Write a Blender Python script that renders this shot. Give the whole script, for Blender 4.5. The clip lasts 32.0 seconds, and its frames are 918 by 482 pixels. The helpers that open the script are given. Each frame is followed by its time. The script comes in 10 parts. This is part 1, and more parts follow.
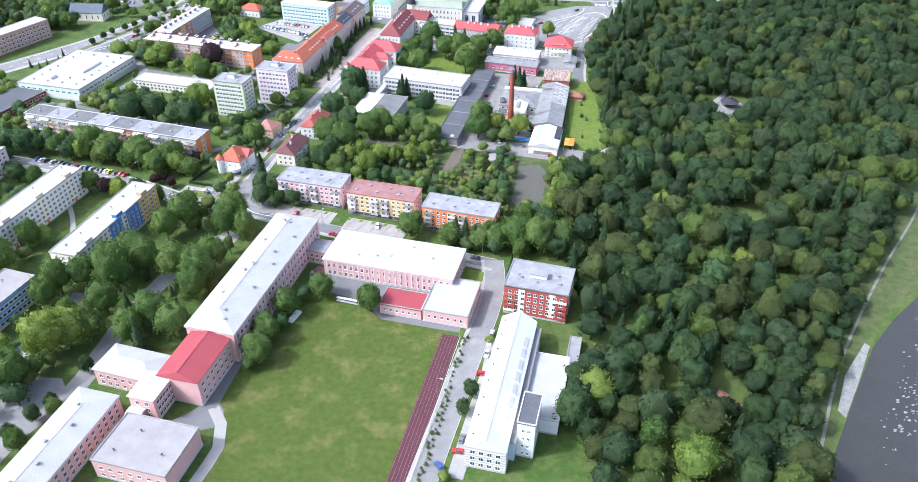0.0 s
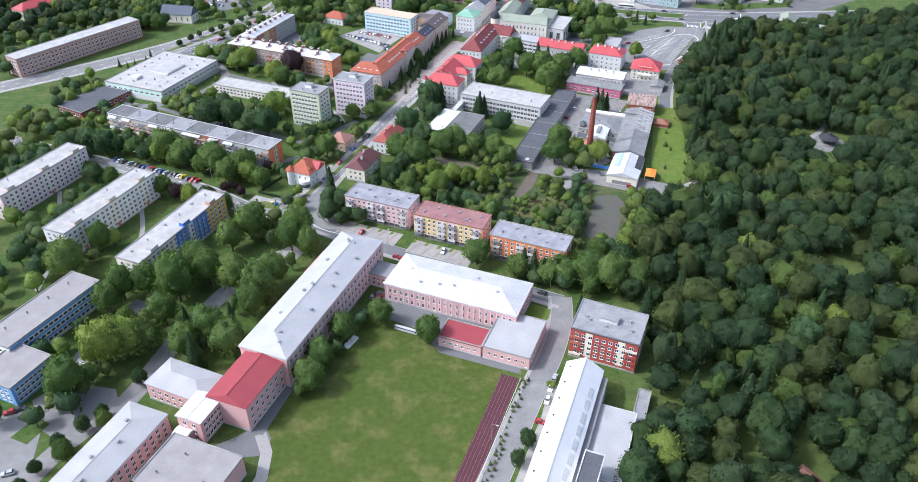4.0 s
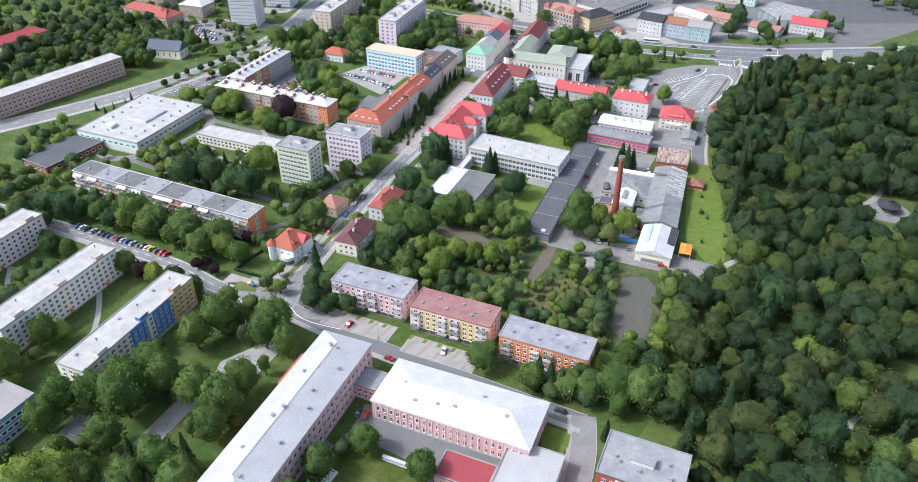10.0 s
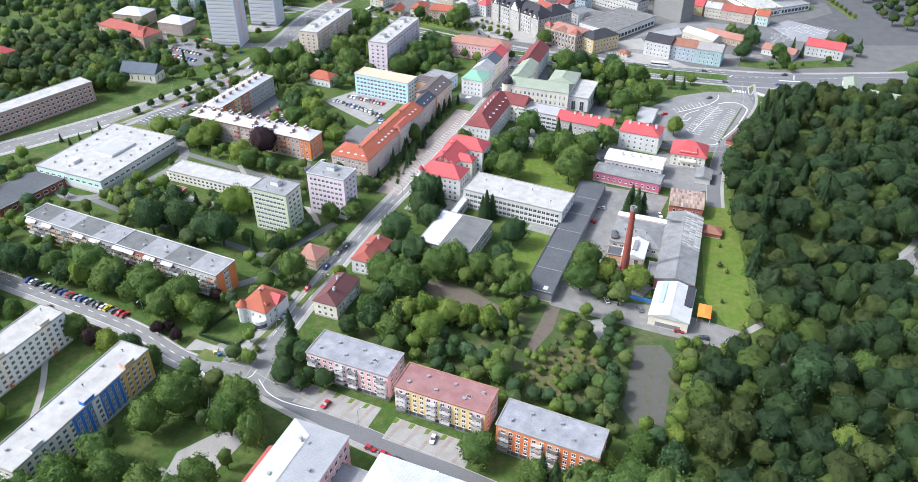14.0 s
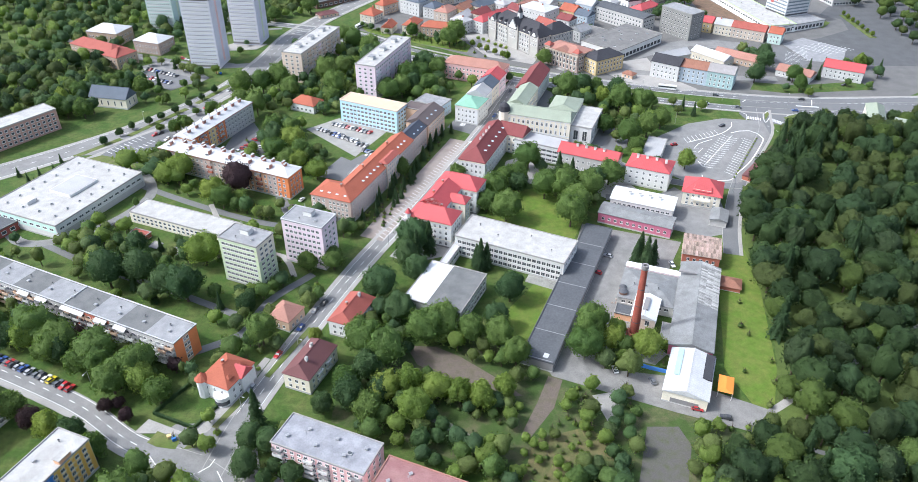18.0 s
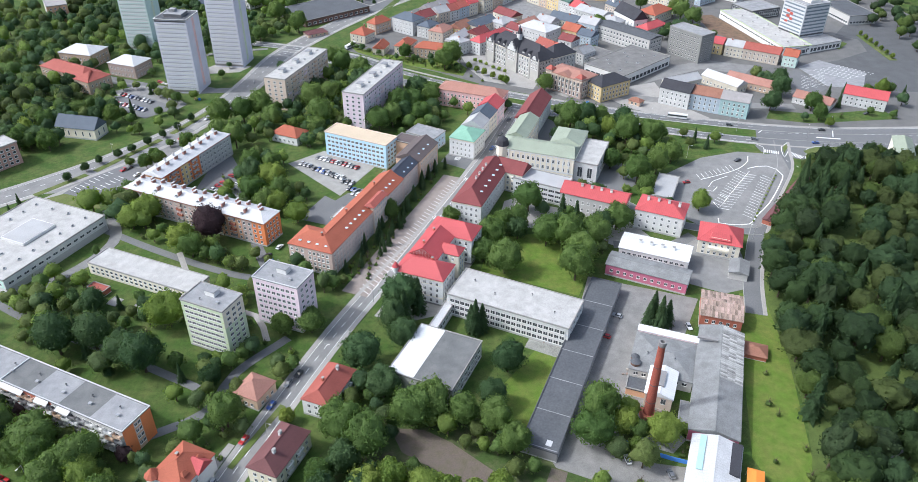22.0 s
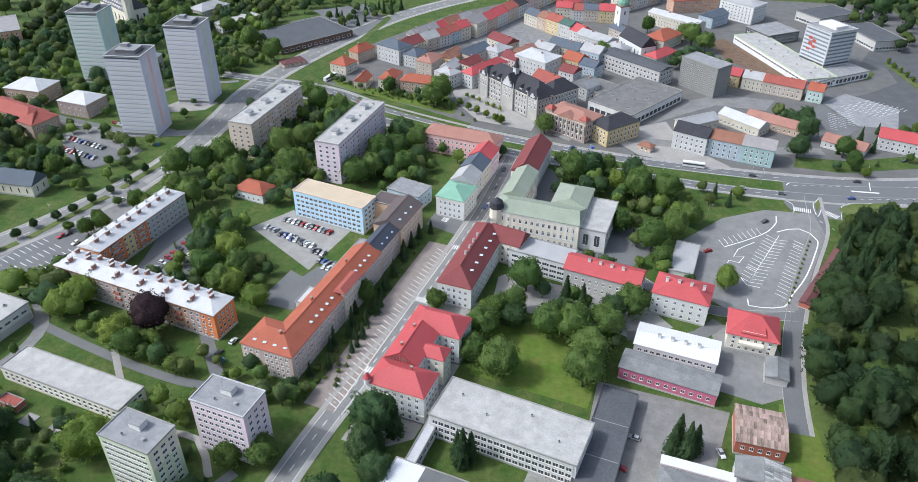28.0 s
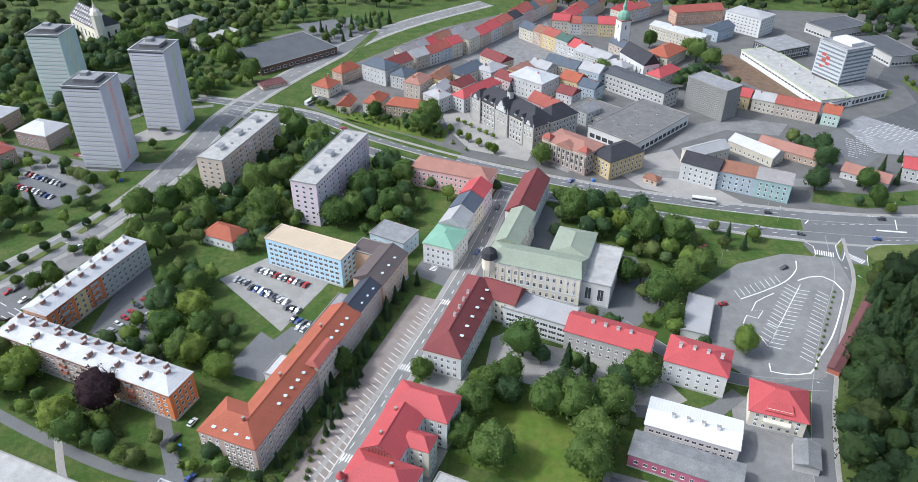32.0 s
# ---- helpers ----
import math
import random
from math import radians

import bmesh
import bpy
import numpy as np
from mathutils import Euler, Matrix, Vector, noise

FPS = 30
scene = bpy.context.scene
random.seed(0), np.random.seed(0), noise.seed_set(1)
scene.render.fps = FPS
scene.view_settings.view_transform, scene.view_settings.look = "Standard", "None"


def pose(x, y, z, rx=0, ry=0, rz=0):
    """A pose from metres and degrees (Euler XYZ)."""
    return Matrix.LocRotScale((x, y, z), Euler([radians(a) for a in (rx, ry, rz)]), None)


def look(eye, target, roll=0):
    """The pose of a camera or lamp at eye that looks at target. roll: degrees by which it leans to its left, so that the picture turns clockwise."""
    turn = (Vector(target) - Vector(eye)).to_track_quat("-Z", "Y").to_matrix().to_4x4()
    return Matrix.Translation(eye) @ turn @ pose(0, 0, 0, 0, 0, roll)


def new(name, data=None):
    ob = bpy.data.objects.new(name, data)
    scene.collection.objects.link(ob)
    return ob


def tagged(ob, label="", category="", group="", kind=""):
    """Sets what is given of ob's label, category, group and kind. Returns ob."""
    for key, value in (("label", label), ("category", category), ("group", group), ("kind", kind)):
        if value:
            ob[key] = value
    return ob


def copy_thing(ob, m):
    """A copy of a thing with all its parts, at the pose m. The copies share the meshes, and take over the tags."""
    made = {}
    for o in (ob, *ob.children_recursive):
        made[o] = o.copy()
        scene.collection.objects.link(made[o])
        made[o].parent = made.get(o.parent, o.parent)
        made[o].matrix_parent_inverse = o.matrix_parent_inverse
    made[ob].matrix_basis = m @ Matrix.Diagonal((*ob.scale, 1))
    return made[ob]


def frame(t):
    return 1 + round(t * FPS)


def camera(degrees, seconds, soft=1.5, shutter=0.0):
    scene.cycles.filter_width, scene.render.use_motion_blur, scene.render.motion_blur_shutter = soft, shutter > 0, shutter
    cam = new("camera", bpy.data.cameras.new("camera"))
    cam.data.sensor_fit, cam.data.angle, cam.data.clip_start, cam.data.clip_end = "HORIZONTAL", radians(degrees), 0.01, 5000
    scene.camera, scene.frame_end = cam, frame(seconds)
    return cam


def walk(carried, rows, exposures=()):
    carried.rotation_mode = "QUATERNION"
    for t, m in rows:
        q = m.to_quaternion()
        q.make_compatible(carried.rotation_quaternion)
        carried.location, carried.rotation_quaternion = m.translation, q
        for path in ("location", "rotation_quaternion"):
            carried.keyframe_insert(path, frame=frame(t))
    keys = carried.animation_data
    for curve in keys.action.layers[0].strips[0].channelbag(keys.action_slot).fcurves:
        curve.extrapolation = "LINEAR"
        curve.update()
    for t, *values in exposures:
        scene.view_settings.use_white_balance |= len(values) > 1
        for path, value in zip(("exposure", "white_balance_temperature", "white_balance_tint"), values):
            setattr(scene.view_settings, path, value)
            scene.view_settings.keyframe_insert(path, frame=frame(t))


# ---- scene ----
# ---------------------------------------------------------------- camera and its walk
cam = camera(63.26, 32.0, soft=0.4)
PATH = [
    (0.0, pose(-0.00, 0.00, 201.13, 54.440, -0.096, -7.848)),
    (0.5, pose(0.71, 0.63, 201.22, 54.438, -0.277, -4.960)),
    (1.0, pose(1.26, 1.58, 201.25, 54.484, -0.268, -3.503)),
    (1.5, pose(1.62, 3.03, 201.20, 54.543, -0.208, -2.656)),
    (2.0, pose(1.86, 5.00, 201.18, 54.606, -0.171, -2.185)),
    (2.5, pose(2.09, 7.46, 201.18, 54.682, -0.164, -1.833)),
    (3.0, pose(2.35, 10.31, 201.22, 54.745, -0.153, -1.542)),
    (3.5, pose(2.68, 13.77, 201.21, 54.826, -0.122, -1.359)),
    (5.5, pose(4.41, 31.19, 200.74, 55.135, 0.004, -0.666)),
    (6.0, pose(4.83, 36.09, 200.65, 55.211, 0.069, -0.510)),
    (7.0, pose(5.50, 46.46, 200.81, 55.290, 0.022, -0.331)),
    (8.0, pose(6.32, 57.23, 201.03, 55.378, 0.001, -0.225)),
    (9.0, pose(7.32, 68.27, 200.95, 55.476, 0.064, -0.116)),
    (10.0, pose(8.18, 78.96, 200.69, 55.602, 0.110, -0.027)),
    (11.0, pose(8.87, 89.79, 200.65, 55.673, 0.050, 0.047)),
    (12.0, pose(9.31, 100.46, 200.33, 55.744, -0.007, 0.050)),
    (13.0, pose(9.67, 111.27, 199.99, 55.800, -0.079, -0.001)),
    (14.0, pose(10.08, 122.10, 199.84, 55.848, -0.149, -0.091)),
    (14.5, pose(10.34, 127.48, 199.84, 55.827, -0.206, -0.107)),
    (16.5, pose(11.90, 148.80, 199.61, 55.802, -0.275, -0.213)),
    (17.0, pose(12.48, 153.98, 199.32, 55.857, -0.253, -0.212)),
    (18.0, pose(13.94, 164.21, 198.53, 56.026, -0.177, -0.118)),
    (19.0, pose(15.30, 174.42, 197.70, 56.219, -0.194, -0.014)),
    (20.0, pose(16.06, 184.64, 197.10, 56.371, -0.189, -0.003)),
    (21.0, pose(16.43, 195.01, 197.16, 56.406, -0.207, -0.064)),
    (22.0, pose(16.73, 205.37, 197.55, 56.381, -0.295, -0.122)),
    (23.0, pose(17.44, 216.07, 198.07, 56.349, -0.368, -0.124)),
    (24.0, pose(18.22, 226.86, 198.34, 56.293, -0.345, -0.147)),
    (25.0, pose(18.98, 237.74, 198.53, 56.314, -0.331, -0.189)),
    (25.5, pose(19.36, 242.95, 198.69, 56.292, -0.338, -0.220)),
    (27.5, pose(20.93, 264.83, 199.19, 56.271, -0.333, -0.322)),
    (28.0, pose(21.36, 270.42, 199.27, 56.276, -0.331, -0.370)),
    (29.0, pose(22.22, 281.01, 199.64, 56.216, -0.277, -0.473)),
    (30.0, pose(23.23, 291.57, 200.13, 56.138, -0.227, -0.548)),
    (31.0, pose(24.19, 301.91, 200.70, 56.056, -0.152, -0.708)),
    (32.0, pose(25.13, 312.22, 200.96, 56.028, -0.115, -0.800)),
]
walk(cam, PATH, [(0, 1.18, 5590, 12), (1, 0.98, 5590, 12), (3, 0.76, 5630, 12), (6, 0.66, 5720, 12), (9, 0.71, 5820, 11), (13, 0.82, 5870, 9), (17, 0.90, 5850, 8), (20, 0.75, 5850, 8), (25, 0.49, 5850, 8), (28, 0.39, 5830, 7), (32, 0.42, 5810, 7)])

# ---------------------------------------------------------------- daylight
SUN_AZ, SUN_EL = 186.0, 48.0          # where the sun stands: degrees from +x, and its height
world = bpy.data.worlds.new("sky")
scene.world = world
world.use_nodes = True
wt = world.node_tree
sky = wt.nodes.new("ShaderNodeTexSky")
sky.sky_type, sky.sun_disc = "NISHITA", False
sky.sun_elevation, sky.sun_rotation = radians(SUN_EL), radians(90.0 - SUN_AZ)
sky.air_density, sky.dust_density = 1.0, 4.5
soft_sky = wt.nodes.new("ShaderNodeHueSaturation")        # thin cloud pales the blue
soft_sky.inputs["Saturation"].default_value = 0.72
wt.links.new(sky.outputs[0], soft_sky.inputs["Color"])
wt.links.new(soft_sky.outputs[0], wt.nodes["Background"].inputs[0])
wt.nodes["Background"].inputs[1].default_value = 0.15
sun_data = bpy.data.lights.new("sun", "SUN")
sun_data.energy, sun_data.angle, sun_data.color = 1.65, radians(2.5), (1.0, 0.98, 0.955)
sun = new("sun", sun_data)
a, e = radians(SUN_AZ), radians(SUN_EL)
sun.matrix_world = look((900 * math.cos(a) * math.cos(e), 900 * math.sin(a) * math.cos(e), 900 * math.sin(e)), (0, 0, 0))
scene.view_settings.exposure = 0.9


# ---------------------------------------------------------------- materials
def mat(name, col, rough=0.85, var=0.16, scale=9.0, fine=0.5, bump=0.25, metal=0.0, rnd=0.0, hue=0.0, spec=0.3, streak=None, seam=0.0):
    """A surface with broad stains (scale, metres) and fine grain (fine, metres); rnd and hue vary it from object to object."""
    m = bpy.data.materials.new(name)
    m.use_nodes = True
    nt = m.node_tree
    n, k = nt.nodes, nt.links
    b = n["Principled BSDF"]
    b.inputs["Roughness"].default_value, b.inputs["Metallic"].default_value = rough, metal
    b.inputs["Specular IOR Level"].default_value = spec
    tc = n.new("ShaderNodeTexCoord")
    src = tc.outputs["Object"]
    if streak:
        mp = n.new("ShaderNodeMapping")
        mp.inputs["Scale"].default_value = streak
        k.new(src, mp.inputs[0])
        src = mp.outputs[0]
    big, small = n.new("ShaderNodeTexNoise"), n.new("ShaderNodeTexNoise")
    for tex, size, det in ((big, scale, 3), (small, fine, 2)):
        tex.inputs["Scale"].default_value, tex.inputs["Detail"].default_value = 1.0 / size, det
        k.new(src, tex.inputs["Vector"])

    def madd(socket, mul, add):
        node = n.new("ShaderNodeMath")
        node.operation = "MULTIPLY_ADD"
        k.new(socket, node.inputs[0])
        node.inputs[1].default_value = mul
        if isinstance(add, float):
            node.inputs[2].default_value = add
        else:
            k.new(add, node.inputs[2])
        return node.outputs[0]

    v = madd(big.outputs[0], 2.8 * var, 1.0 - 3.2 * var)
    v = madd(small.outputs[0], 3.6 * var, v)
    if seam:
        wav, pw = n.new("ShaderNodeTexWave"), n.new("ShaderNodeMath")
        wav.inputs["Scale"].default_value, wav.inputs["Distortion"].default_value = 0.314 / seam, 0.0
        pw.operation, pw.inputs[1].default_value = "POWER", 9.0
        k.new(tc.outputs["Object"], wav.inputs["Vector"])
        k.new(wav.outputs[1], pw.inputs[0])
        v = madd(pw.outputs[0], -0.09, v)
    hsv = n.new("ShaderNodeHueSaturation")
    hsv.inputs["Color"].default_value = (*col, 1)
    if rnd or hue:
        info = n.new("ShaderNodeObjectInfo")
        if rnd:
            v = madd(info.outputs["Random"], 2 * rnd, madd(v, 1.0, -rnd))
        if hue:
            k.new(madd(info.outputs["Random"], -2 * hue, 0.5 + hue), hsv.inputs["Hue"])
    k.new(v, hsv.inputs["Value"])
    k.new(hsv.outputs[0], b.inputs["Base Color"])
    if bump:
        bp = n.new("ShaderNodeBump")
        bp.inputs["Strength"].default_value, bp.inputs["Distance"].default_value = bump, 0.2 * fine
        k.new(small.outputs[0], bp.inputs["Height"])
        k.new(bp.outputs[0], b.inputs["Normal"])
    return m


def two_tone(name, col_a, col_b, scale, edge=(0.3, 0.74), rough=0.9, fine=0.4, bump=0.3, var=0.12, mid=3.0):
    """Two colours that mingle in patches, as worn grass, scrub or weathered felt do."""
    m = mat(name, col_a, rough, var, mid, fine, bump)
    nt = m.node_tree
    n, k = nt.nodes, nt.links
    hsv = next(x for x in n if x.bl_idname == "ShaderNodeHueSaturation")
    tex, ramp, tc = n.new("ShaderNodeTexNoise"), n.new("ShaderNodeValToRGB"), n.new("ShaderNodeTexCoord")
    tex.inputs["Scale"].default_value, tex.inputs["Detail"].default_value, tex.inputs["Roughness"].default_value = 1 / scale, 5, 0.6
    k.new(tc.outputs["Object"], tex.inputs["Vector"])
    k.new(tex.outputs[0], ramp.inputs[0])
    for el, c, at in zip(ramp.color_ramp.elements, (col_a, col_b), edge):
        el.color, el.position = (*c, 1), at
    k.new(ramp.outputs[0], hsv.inputs["Color"])
    return m


M = {}
M["grass"] = two_tone("grass", (0.05, 0.096, 0.016), (0.12, 0.135, 0.042), 9, (0.4, 0.78), var=0.34, mid=2.0, fine=0.35)
M["pitch"] = two_tone("pitch_grass", (0.062, 0.092, 0.013), (0.17, 0.15, 0.055), 11, (0.5, 0.84), var=0.3, mid=2.2, fine=0.35)
M["river_grass"] = two_tone("river_bank_grass", (0.062, 0.092, 0.026), (0.12, 0.12, 0.055), 6, (0.4, 0.75), var=0.25, mid=2.5, fine=0.3)
M["bank_grass"] = two_tone("bank_grass", (0.095, 0.135, 0.03), (0.16, 0.16, 0.065), 8, (0.4, 0.75), var=0.2, mid=3, fine=0.3)
M["lawn"] = two_tone("lawn", (0.1, 0.165, 0.022), (0.165, 0.175, 0.045), 7, (0.4, 0.78), var=0.26, mid=2.5, fine=0.3)
M["forest_floor"] = two_tone("forest_floor", (0.06, 0.09, 0.025), (0.11, 0.15, 0.035), 16, var=0.25)
M["scrub_soil"] = two_tone("scrub_soil", (0.05, 0.085, 0.02), (0.12, 0.115, 0.06), 8, (0.45, 0.68), var=0.25)
M["site_soil"] = two_tone("building_site_soil", (0.2, 0.125, 0.085), (0.12, 0.09, 0.06), 4, var=0.2)
M["yard_asphalt"] = two_tone("worn_yard_asphalt", (0.25, 0.243, 0.232), (0.185, 0.18, 0.172), 7, var=0.16)
M["bare_soil"] = two_tone("bare_soil", (0.155, 0.125, 0.105), (0.09, 0.085, 0.05), 3, (0.42, 0.75), var=0.22)
M["earth_pale"] = two_tone("pale_rubble", (0.27, 0.26, 0.245), (0.1, 0.12, 0.05), 4, var=0.22)
M["dry_grass"] = two_tone("dry_grass", (0.15, 0.125, 0.06), (0.075, 0.105, 0.028), 5, (0.35, 0.7), var=0.22)
M["old_tarmac"] = two_tone("old_tarmac", (0.12, 0.112, 0.105), (0.075, 0.085, 0.045), 3, (0.4, 0.75), var=0.2)
M["asphalt_dark"] = mat("dark_asphalt", (0.105, 0.107, 0.11), 0.92, 0.2, 8, 0.6, 0.15)
M["asphalt"] = mat("asphalt", (0.165, 0.167, 0.17), 0.92, 0.14, 12, 0.6, 0.15)
M["asphalt_old"] = two_tone("old_asphalt", (0.195, 0.193, 0.19), (0.262, 0.258, 0.25), 11, var=0.13)
M["paving"] = mat("paving", (0.34, 0.325, 0.305), 0.9, 0.14, 7, 0.5, 0.15)
M["concrete"] = two_tone("concrete", (0.35, 0.34, 0.32), (0.27, 0.262, 0.245), 8, var=0.12)
M["kerb"] = mat("kerb_stone", (0.38, 0.37, 0.35), 0.85, 0.1)
M["marking"] = mat("road_paint", (0.8, 0.8, 0.78), 0.6, 0.08, 4, 0.3, 0)
M["tartan"] = mat("running_track", (0.085, 0.032, 0.042), 0.9, 0.12, 6, 0.3, 0.1)
M["water"] = mat("river_water", (0.05, 0.05, 0.045), 0.12, 0.1, 9, 1.2, 0.35, spec=0.5)
M["rubble"] = mat("rubble", (0.26, 0.26, 0.24), 0.9, 0.3, 3, 0.5, 0.6)
M["brick_pave"] = two_tone("brown_brick_paving", (0.26, 0.215, 0.19), (0.325, 0.285, 0.26), 5, var=0.12)
M["square"] = two_tone("market_square_setts", (0.2, 0.2, 0.2), (0.27, 0.265, 0.26), 6, var=0.14)
M["cobble"] = mat("square_paving", (0.15, 0.147, 0.142), 0.85, 0.2, 8, 0.5, 0.15)
# roofs
M["metal_white"] = mat("white_sheet_roof", (0.54, 0.54, 0.545), 0.5, 0.15, 6, 0.5, 0.08, spec=0.3, seam=1.1)
M["sheet_bright"] = mat("bright_white_sheet_roof", (0.7, 0.7, 0.7), 0.5, 0.06, 6, 0.5, 0.05, spec=0.3, seam=1.1)
M["metal_pale"] = two_tone("pale_sheet_roof", (0.44, 0.44, 0.445), (0.34, 0.335, 0.335), 6, var=0.11)
M["metal_mid"] = mat("grey_white_sheet_roof", (0.44, 0.44, 0.445), 0.5, 0.12, 6, 0.5, 0.08, seam=1.0)
M["felt_grey"] = two_tone("grey_roofing_felt", (0.24, 0.245, 0.255), (0.32, 0.32, 0.325), 6, var=0.14)
M["felt_blue"] = two_tone("blue_grey_roofing_felt", (0.22, 0.225, 0.245), (0.36, 0.36, 0.39), 4.5, var=0.14)
M["felt_section"] = two_tone("sectioned_roofing_felt", (0.125, 0.13, 0.13), (0.185, 0.185, 0.182), 7, var=0.14)
M["felt_dark"] = mat("dark_roofing_felt", (0.105, 0.11, 0.12), 0.9, 0.16, 8, 0.8, 0.1, spec=0.15)
M["felt_pale"] = two_tone("pale_roofing_felt", (0.47, 0.46, 0.445), (0.35, 0.34, 0.325), 5, var=0.16)
M["felt_warm"] = two_tone("warm_roofing_felt", (0.27, 0.252, 0.25), (0.34, 0.325, 0.32), 7, var=0.09)
M["felt_plum"] = two_tone("plum_roofing_felt", (0.25, 0.12, 0.12), (0.33, 0.19, 0.18), 5, var=0.14)
M["beige_roof"] = mat("beige_roof", (0.55, 0.45, 0.33), 0.85, 0.1, 8, 0.6, 0.1)
M["tile_red"] = mat("bright_red_sheet_roof", (0.46, 0.085, 0.09), 0.6, 0.12, 7, 0.4, 0.15, seam=0.9)
M["tile_orange"] = mat("orange_tile_roof", (0.36, 0.108, 0.065), 0.8, 0.14, 7, 0.4, 0.3)
M["tile_brick"] = mat("brick_red_tile_roof", (0.33, 0.095, 0.075), 0.8, 0.16, 7, 0.4, 0.3)
M["tile_salmon"] = mat("salmon_tile_roof", (0.36, 0.185, 0.145), 0.8, 0.16, 7, 0.4, 0.3)
M["tile_plum"] = mat("plum_tile_roof", (0.15, 0.065, 0.065), 0.75, 0.14, 6, 0.4, 0.3)
M["roof_umber"] = mat("umber_tile_roof", (0.125, 0.1, 0.097), 0.75, 0.14, 6, 0.4, 0.3)
M["roof_navy"] = mat("dark_navy_roof", (0.06, 0.068, 0.09), 0.6, 0.1, 6, 0.4, 0.15)
M["tile_maroon"] = mat("maroon_tile_roof", (0.2, 0.055, 0.055), 0.75, 0.14, 6, 0.4, 0.3)
M["tile_brown"] = mat("brown_tile_roof", (0.27, 0.13, 0.09), 0.8, 0.16, 6, 0.4, 0.3)
M["carmine"] = mat("carmine_sheet_roof", (0.31, 0.06, 0.07), 0.7, 0.12, 6, 0.4, 0.15)
M["slate"] = mat("slate_roof", (0.05, 0.05, 0.058), 0.75, 0.18, 6, 0.4, 0.25, spec=0.2)
M["slate_blue"] = mat("blue_slate_roof", (0.105, 0.125, 0.155), 0.7, 0.14, 6, 0.4, 0.2, spec=0.2)
M["verdigris"] = mat("verdigris_copper_roof", (0.285, 0.32, 0.25), 0.7, 0.12, 8, 0.6, 0.15)
M["mint"] = mat("mint_copper_roof", (0.22, 0.4, 0.3), 0.65, 0.12, 6, 0.5, 0.15)
M["rusty"] = two_tone("rusty_sheet_roof", (0.42, 0.36, 0.31), (0.3, 0.17, 0.11), 3.0, (0.4, 0.65), var=0.2)
M["corrugated"] = mat("weathered_corrugated_sheet", (0.36, 0.355, 0.34), 0.85, 0.3, 1.5, 0.4, 0.3, rnd=0.42)
M["rust_sheet"] = mat("rust_streaked_sheet", (0.33, 0.245, 0.205), 0.85, 0.3, 1.5, 0.4, 0.3, rnd=0.45, hue=0.012)
M["eternit"] = two_tone("fibre_cement_roof", (0.25, 0.255, 0.255), (0.175, 0.175, 0.175), 5, var=0.18)
# walls
for key, c in {"pink": (0.68, 0.42, 0.395), "pink_pale": (0.80, 0.63, 0.63), "rose": (0.76, 0.48, 0.47), "lavender": (0.78, 0.65, 0.71),
               "white": (0.73, 0.73, 0.72), "cream": (0.80, 0.74, 0.61), "yellow": (0.76, 0.57, 0.27), "ochre": (0.73, 0.44, 0.11),
               "orange": (0.73, 0.24, 0.09), "orange_pale": (0.67, 0.39, 0.24), "red": (0.41, 0.09, 0.07), "blue": (0.07, 0.21, 0.61),
               "blue_pale": (0.52, 0.62, 0.7), "sky": (0.5, 0.72, 0.88), "green_pale": (0.58, 0.66, 0.46), "green": (0.49, 0.61, 0.29),
               "mint_wall": (0.61, 0.80, 0.71), "grey": (0.49, 0.48, 0.46), "grey_dark": (0.24, 0.23, 0.23), "grey_pale": (0.68, 0.67, 0.65),
               "taupe": (0.54, 0.42, 0.37), "beige": (0.68, 0.56, 0.46), "brick": (0.44, 0.15, 0.10), "magenta": (0.51, 0.16, 0.24),
               "brown_dark": (0.15, 0.09, 0.07), "tan": (0.61, 0.44, 0.32), "blue_school": (0.2, 0.4, 0.72), "turquoise": (0.4, 0.62, 0.62), "tower_grey": (0.6, 0.6, 0.68), "tower_mint": (0.52, 0.64, 0.6), "brick_rose": (0.5, 0.31, 0.26)}.items():
    M[key] = mat(key + "_plaster", c, 0.9, 0.09, 5, 0.4, 0.1)
M["frame"] = mat("white_window_frame", (0.78, 0.78, 0.76), 0.5, 0.04, 2, 0.3, 0)
# plasters of the old town: darker, more mottled copies of the wall colours above
TOWN_PLASTER = {"white": (0.56, 0.56, 0.55), "cream": (0.59, 0.54, 0.44), "yellow": (0.60, 0.47, 0.25), "pink_pale": (0.60, 0.47, 0.46), "beige": (0.50, 0.43, 0.36), "grey_pale": (0.49, 0.49, 0.48),
               "blue_pale": (0.41, 0.48, 0.54), "mint_wall": (0.47, 0.59, 0.54), "orange_pale": (0.53, 0.32, 0.22), "tan": (0.49, 0.37, 0.28), "turquoise": (0.36, 0.50, 0.50), "rose": (0.56, 0.38, 0.37), "taupe": (0.40, 0.31, 0.27)}
for key, c in TOWN_PLASTER.items():
    M["old_" + key] = mat("old_" + key + "_plaster", c, 0.92, 0.16, 4, 0.4, 0.15)
M["stone_pale"] = mat("pale_town_hall_plaster", (0.43, 0.415, 0.385), 0.85, 0.14, 5, 0.4, 0.2)
M["block_grey"] = mat("grey_concrete_wall", (0.235, 0.235, 0.225), 0.9, 0.14, 5, 0.4, 0.2)
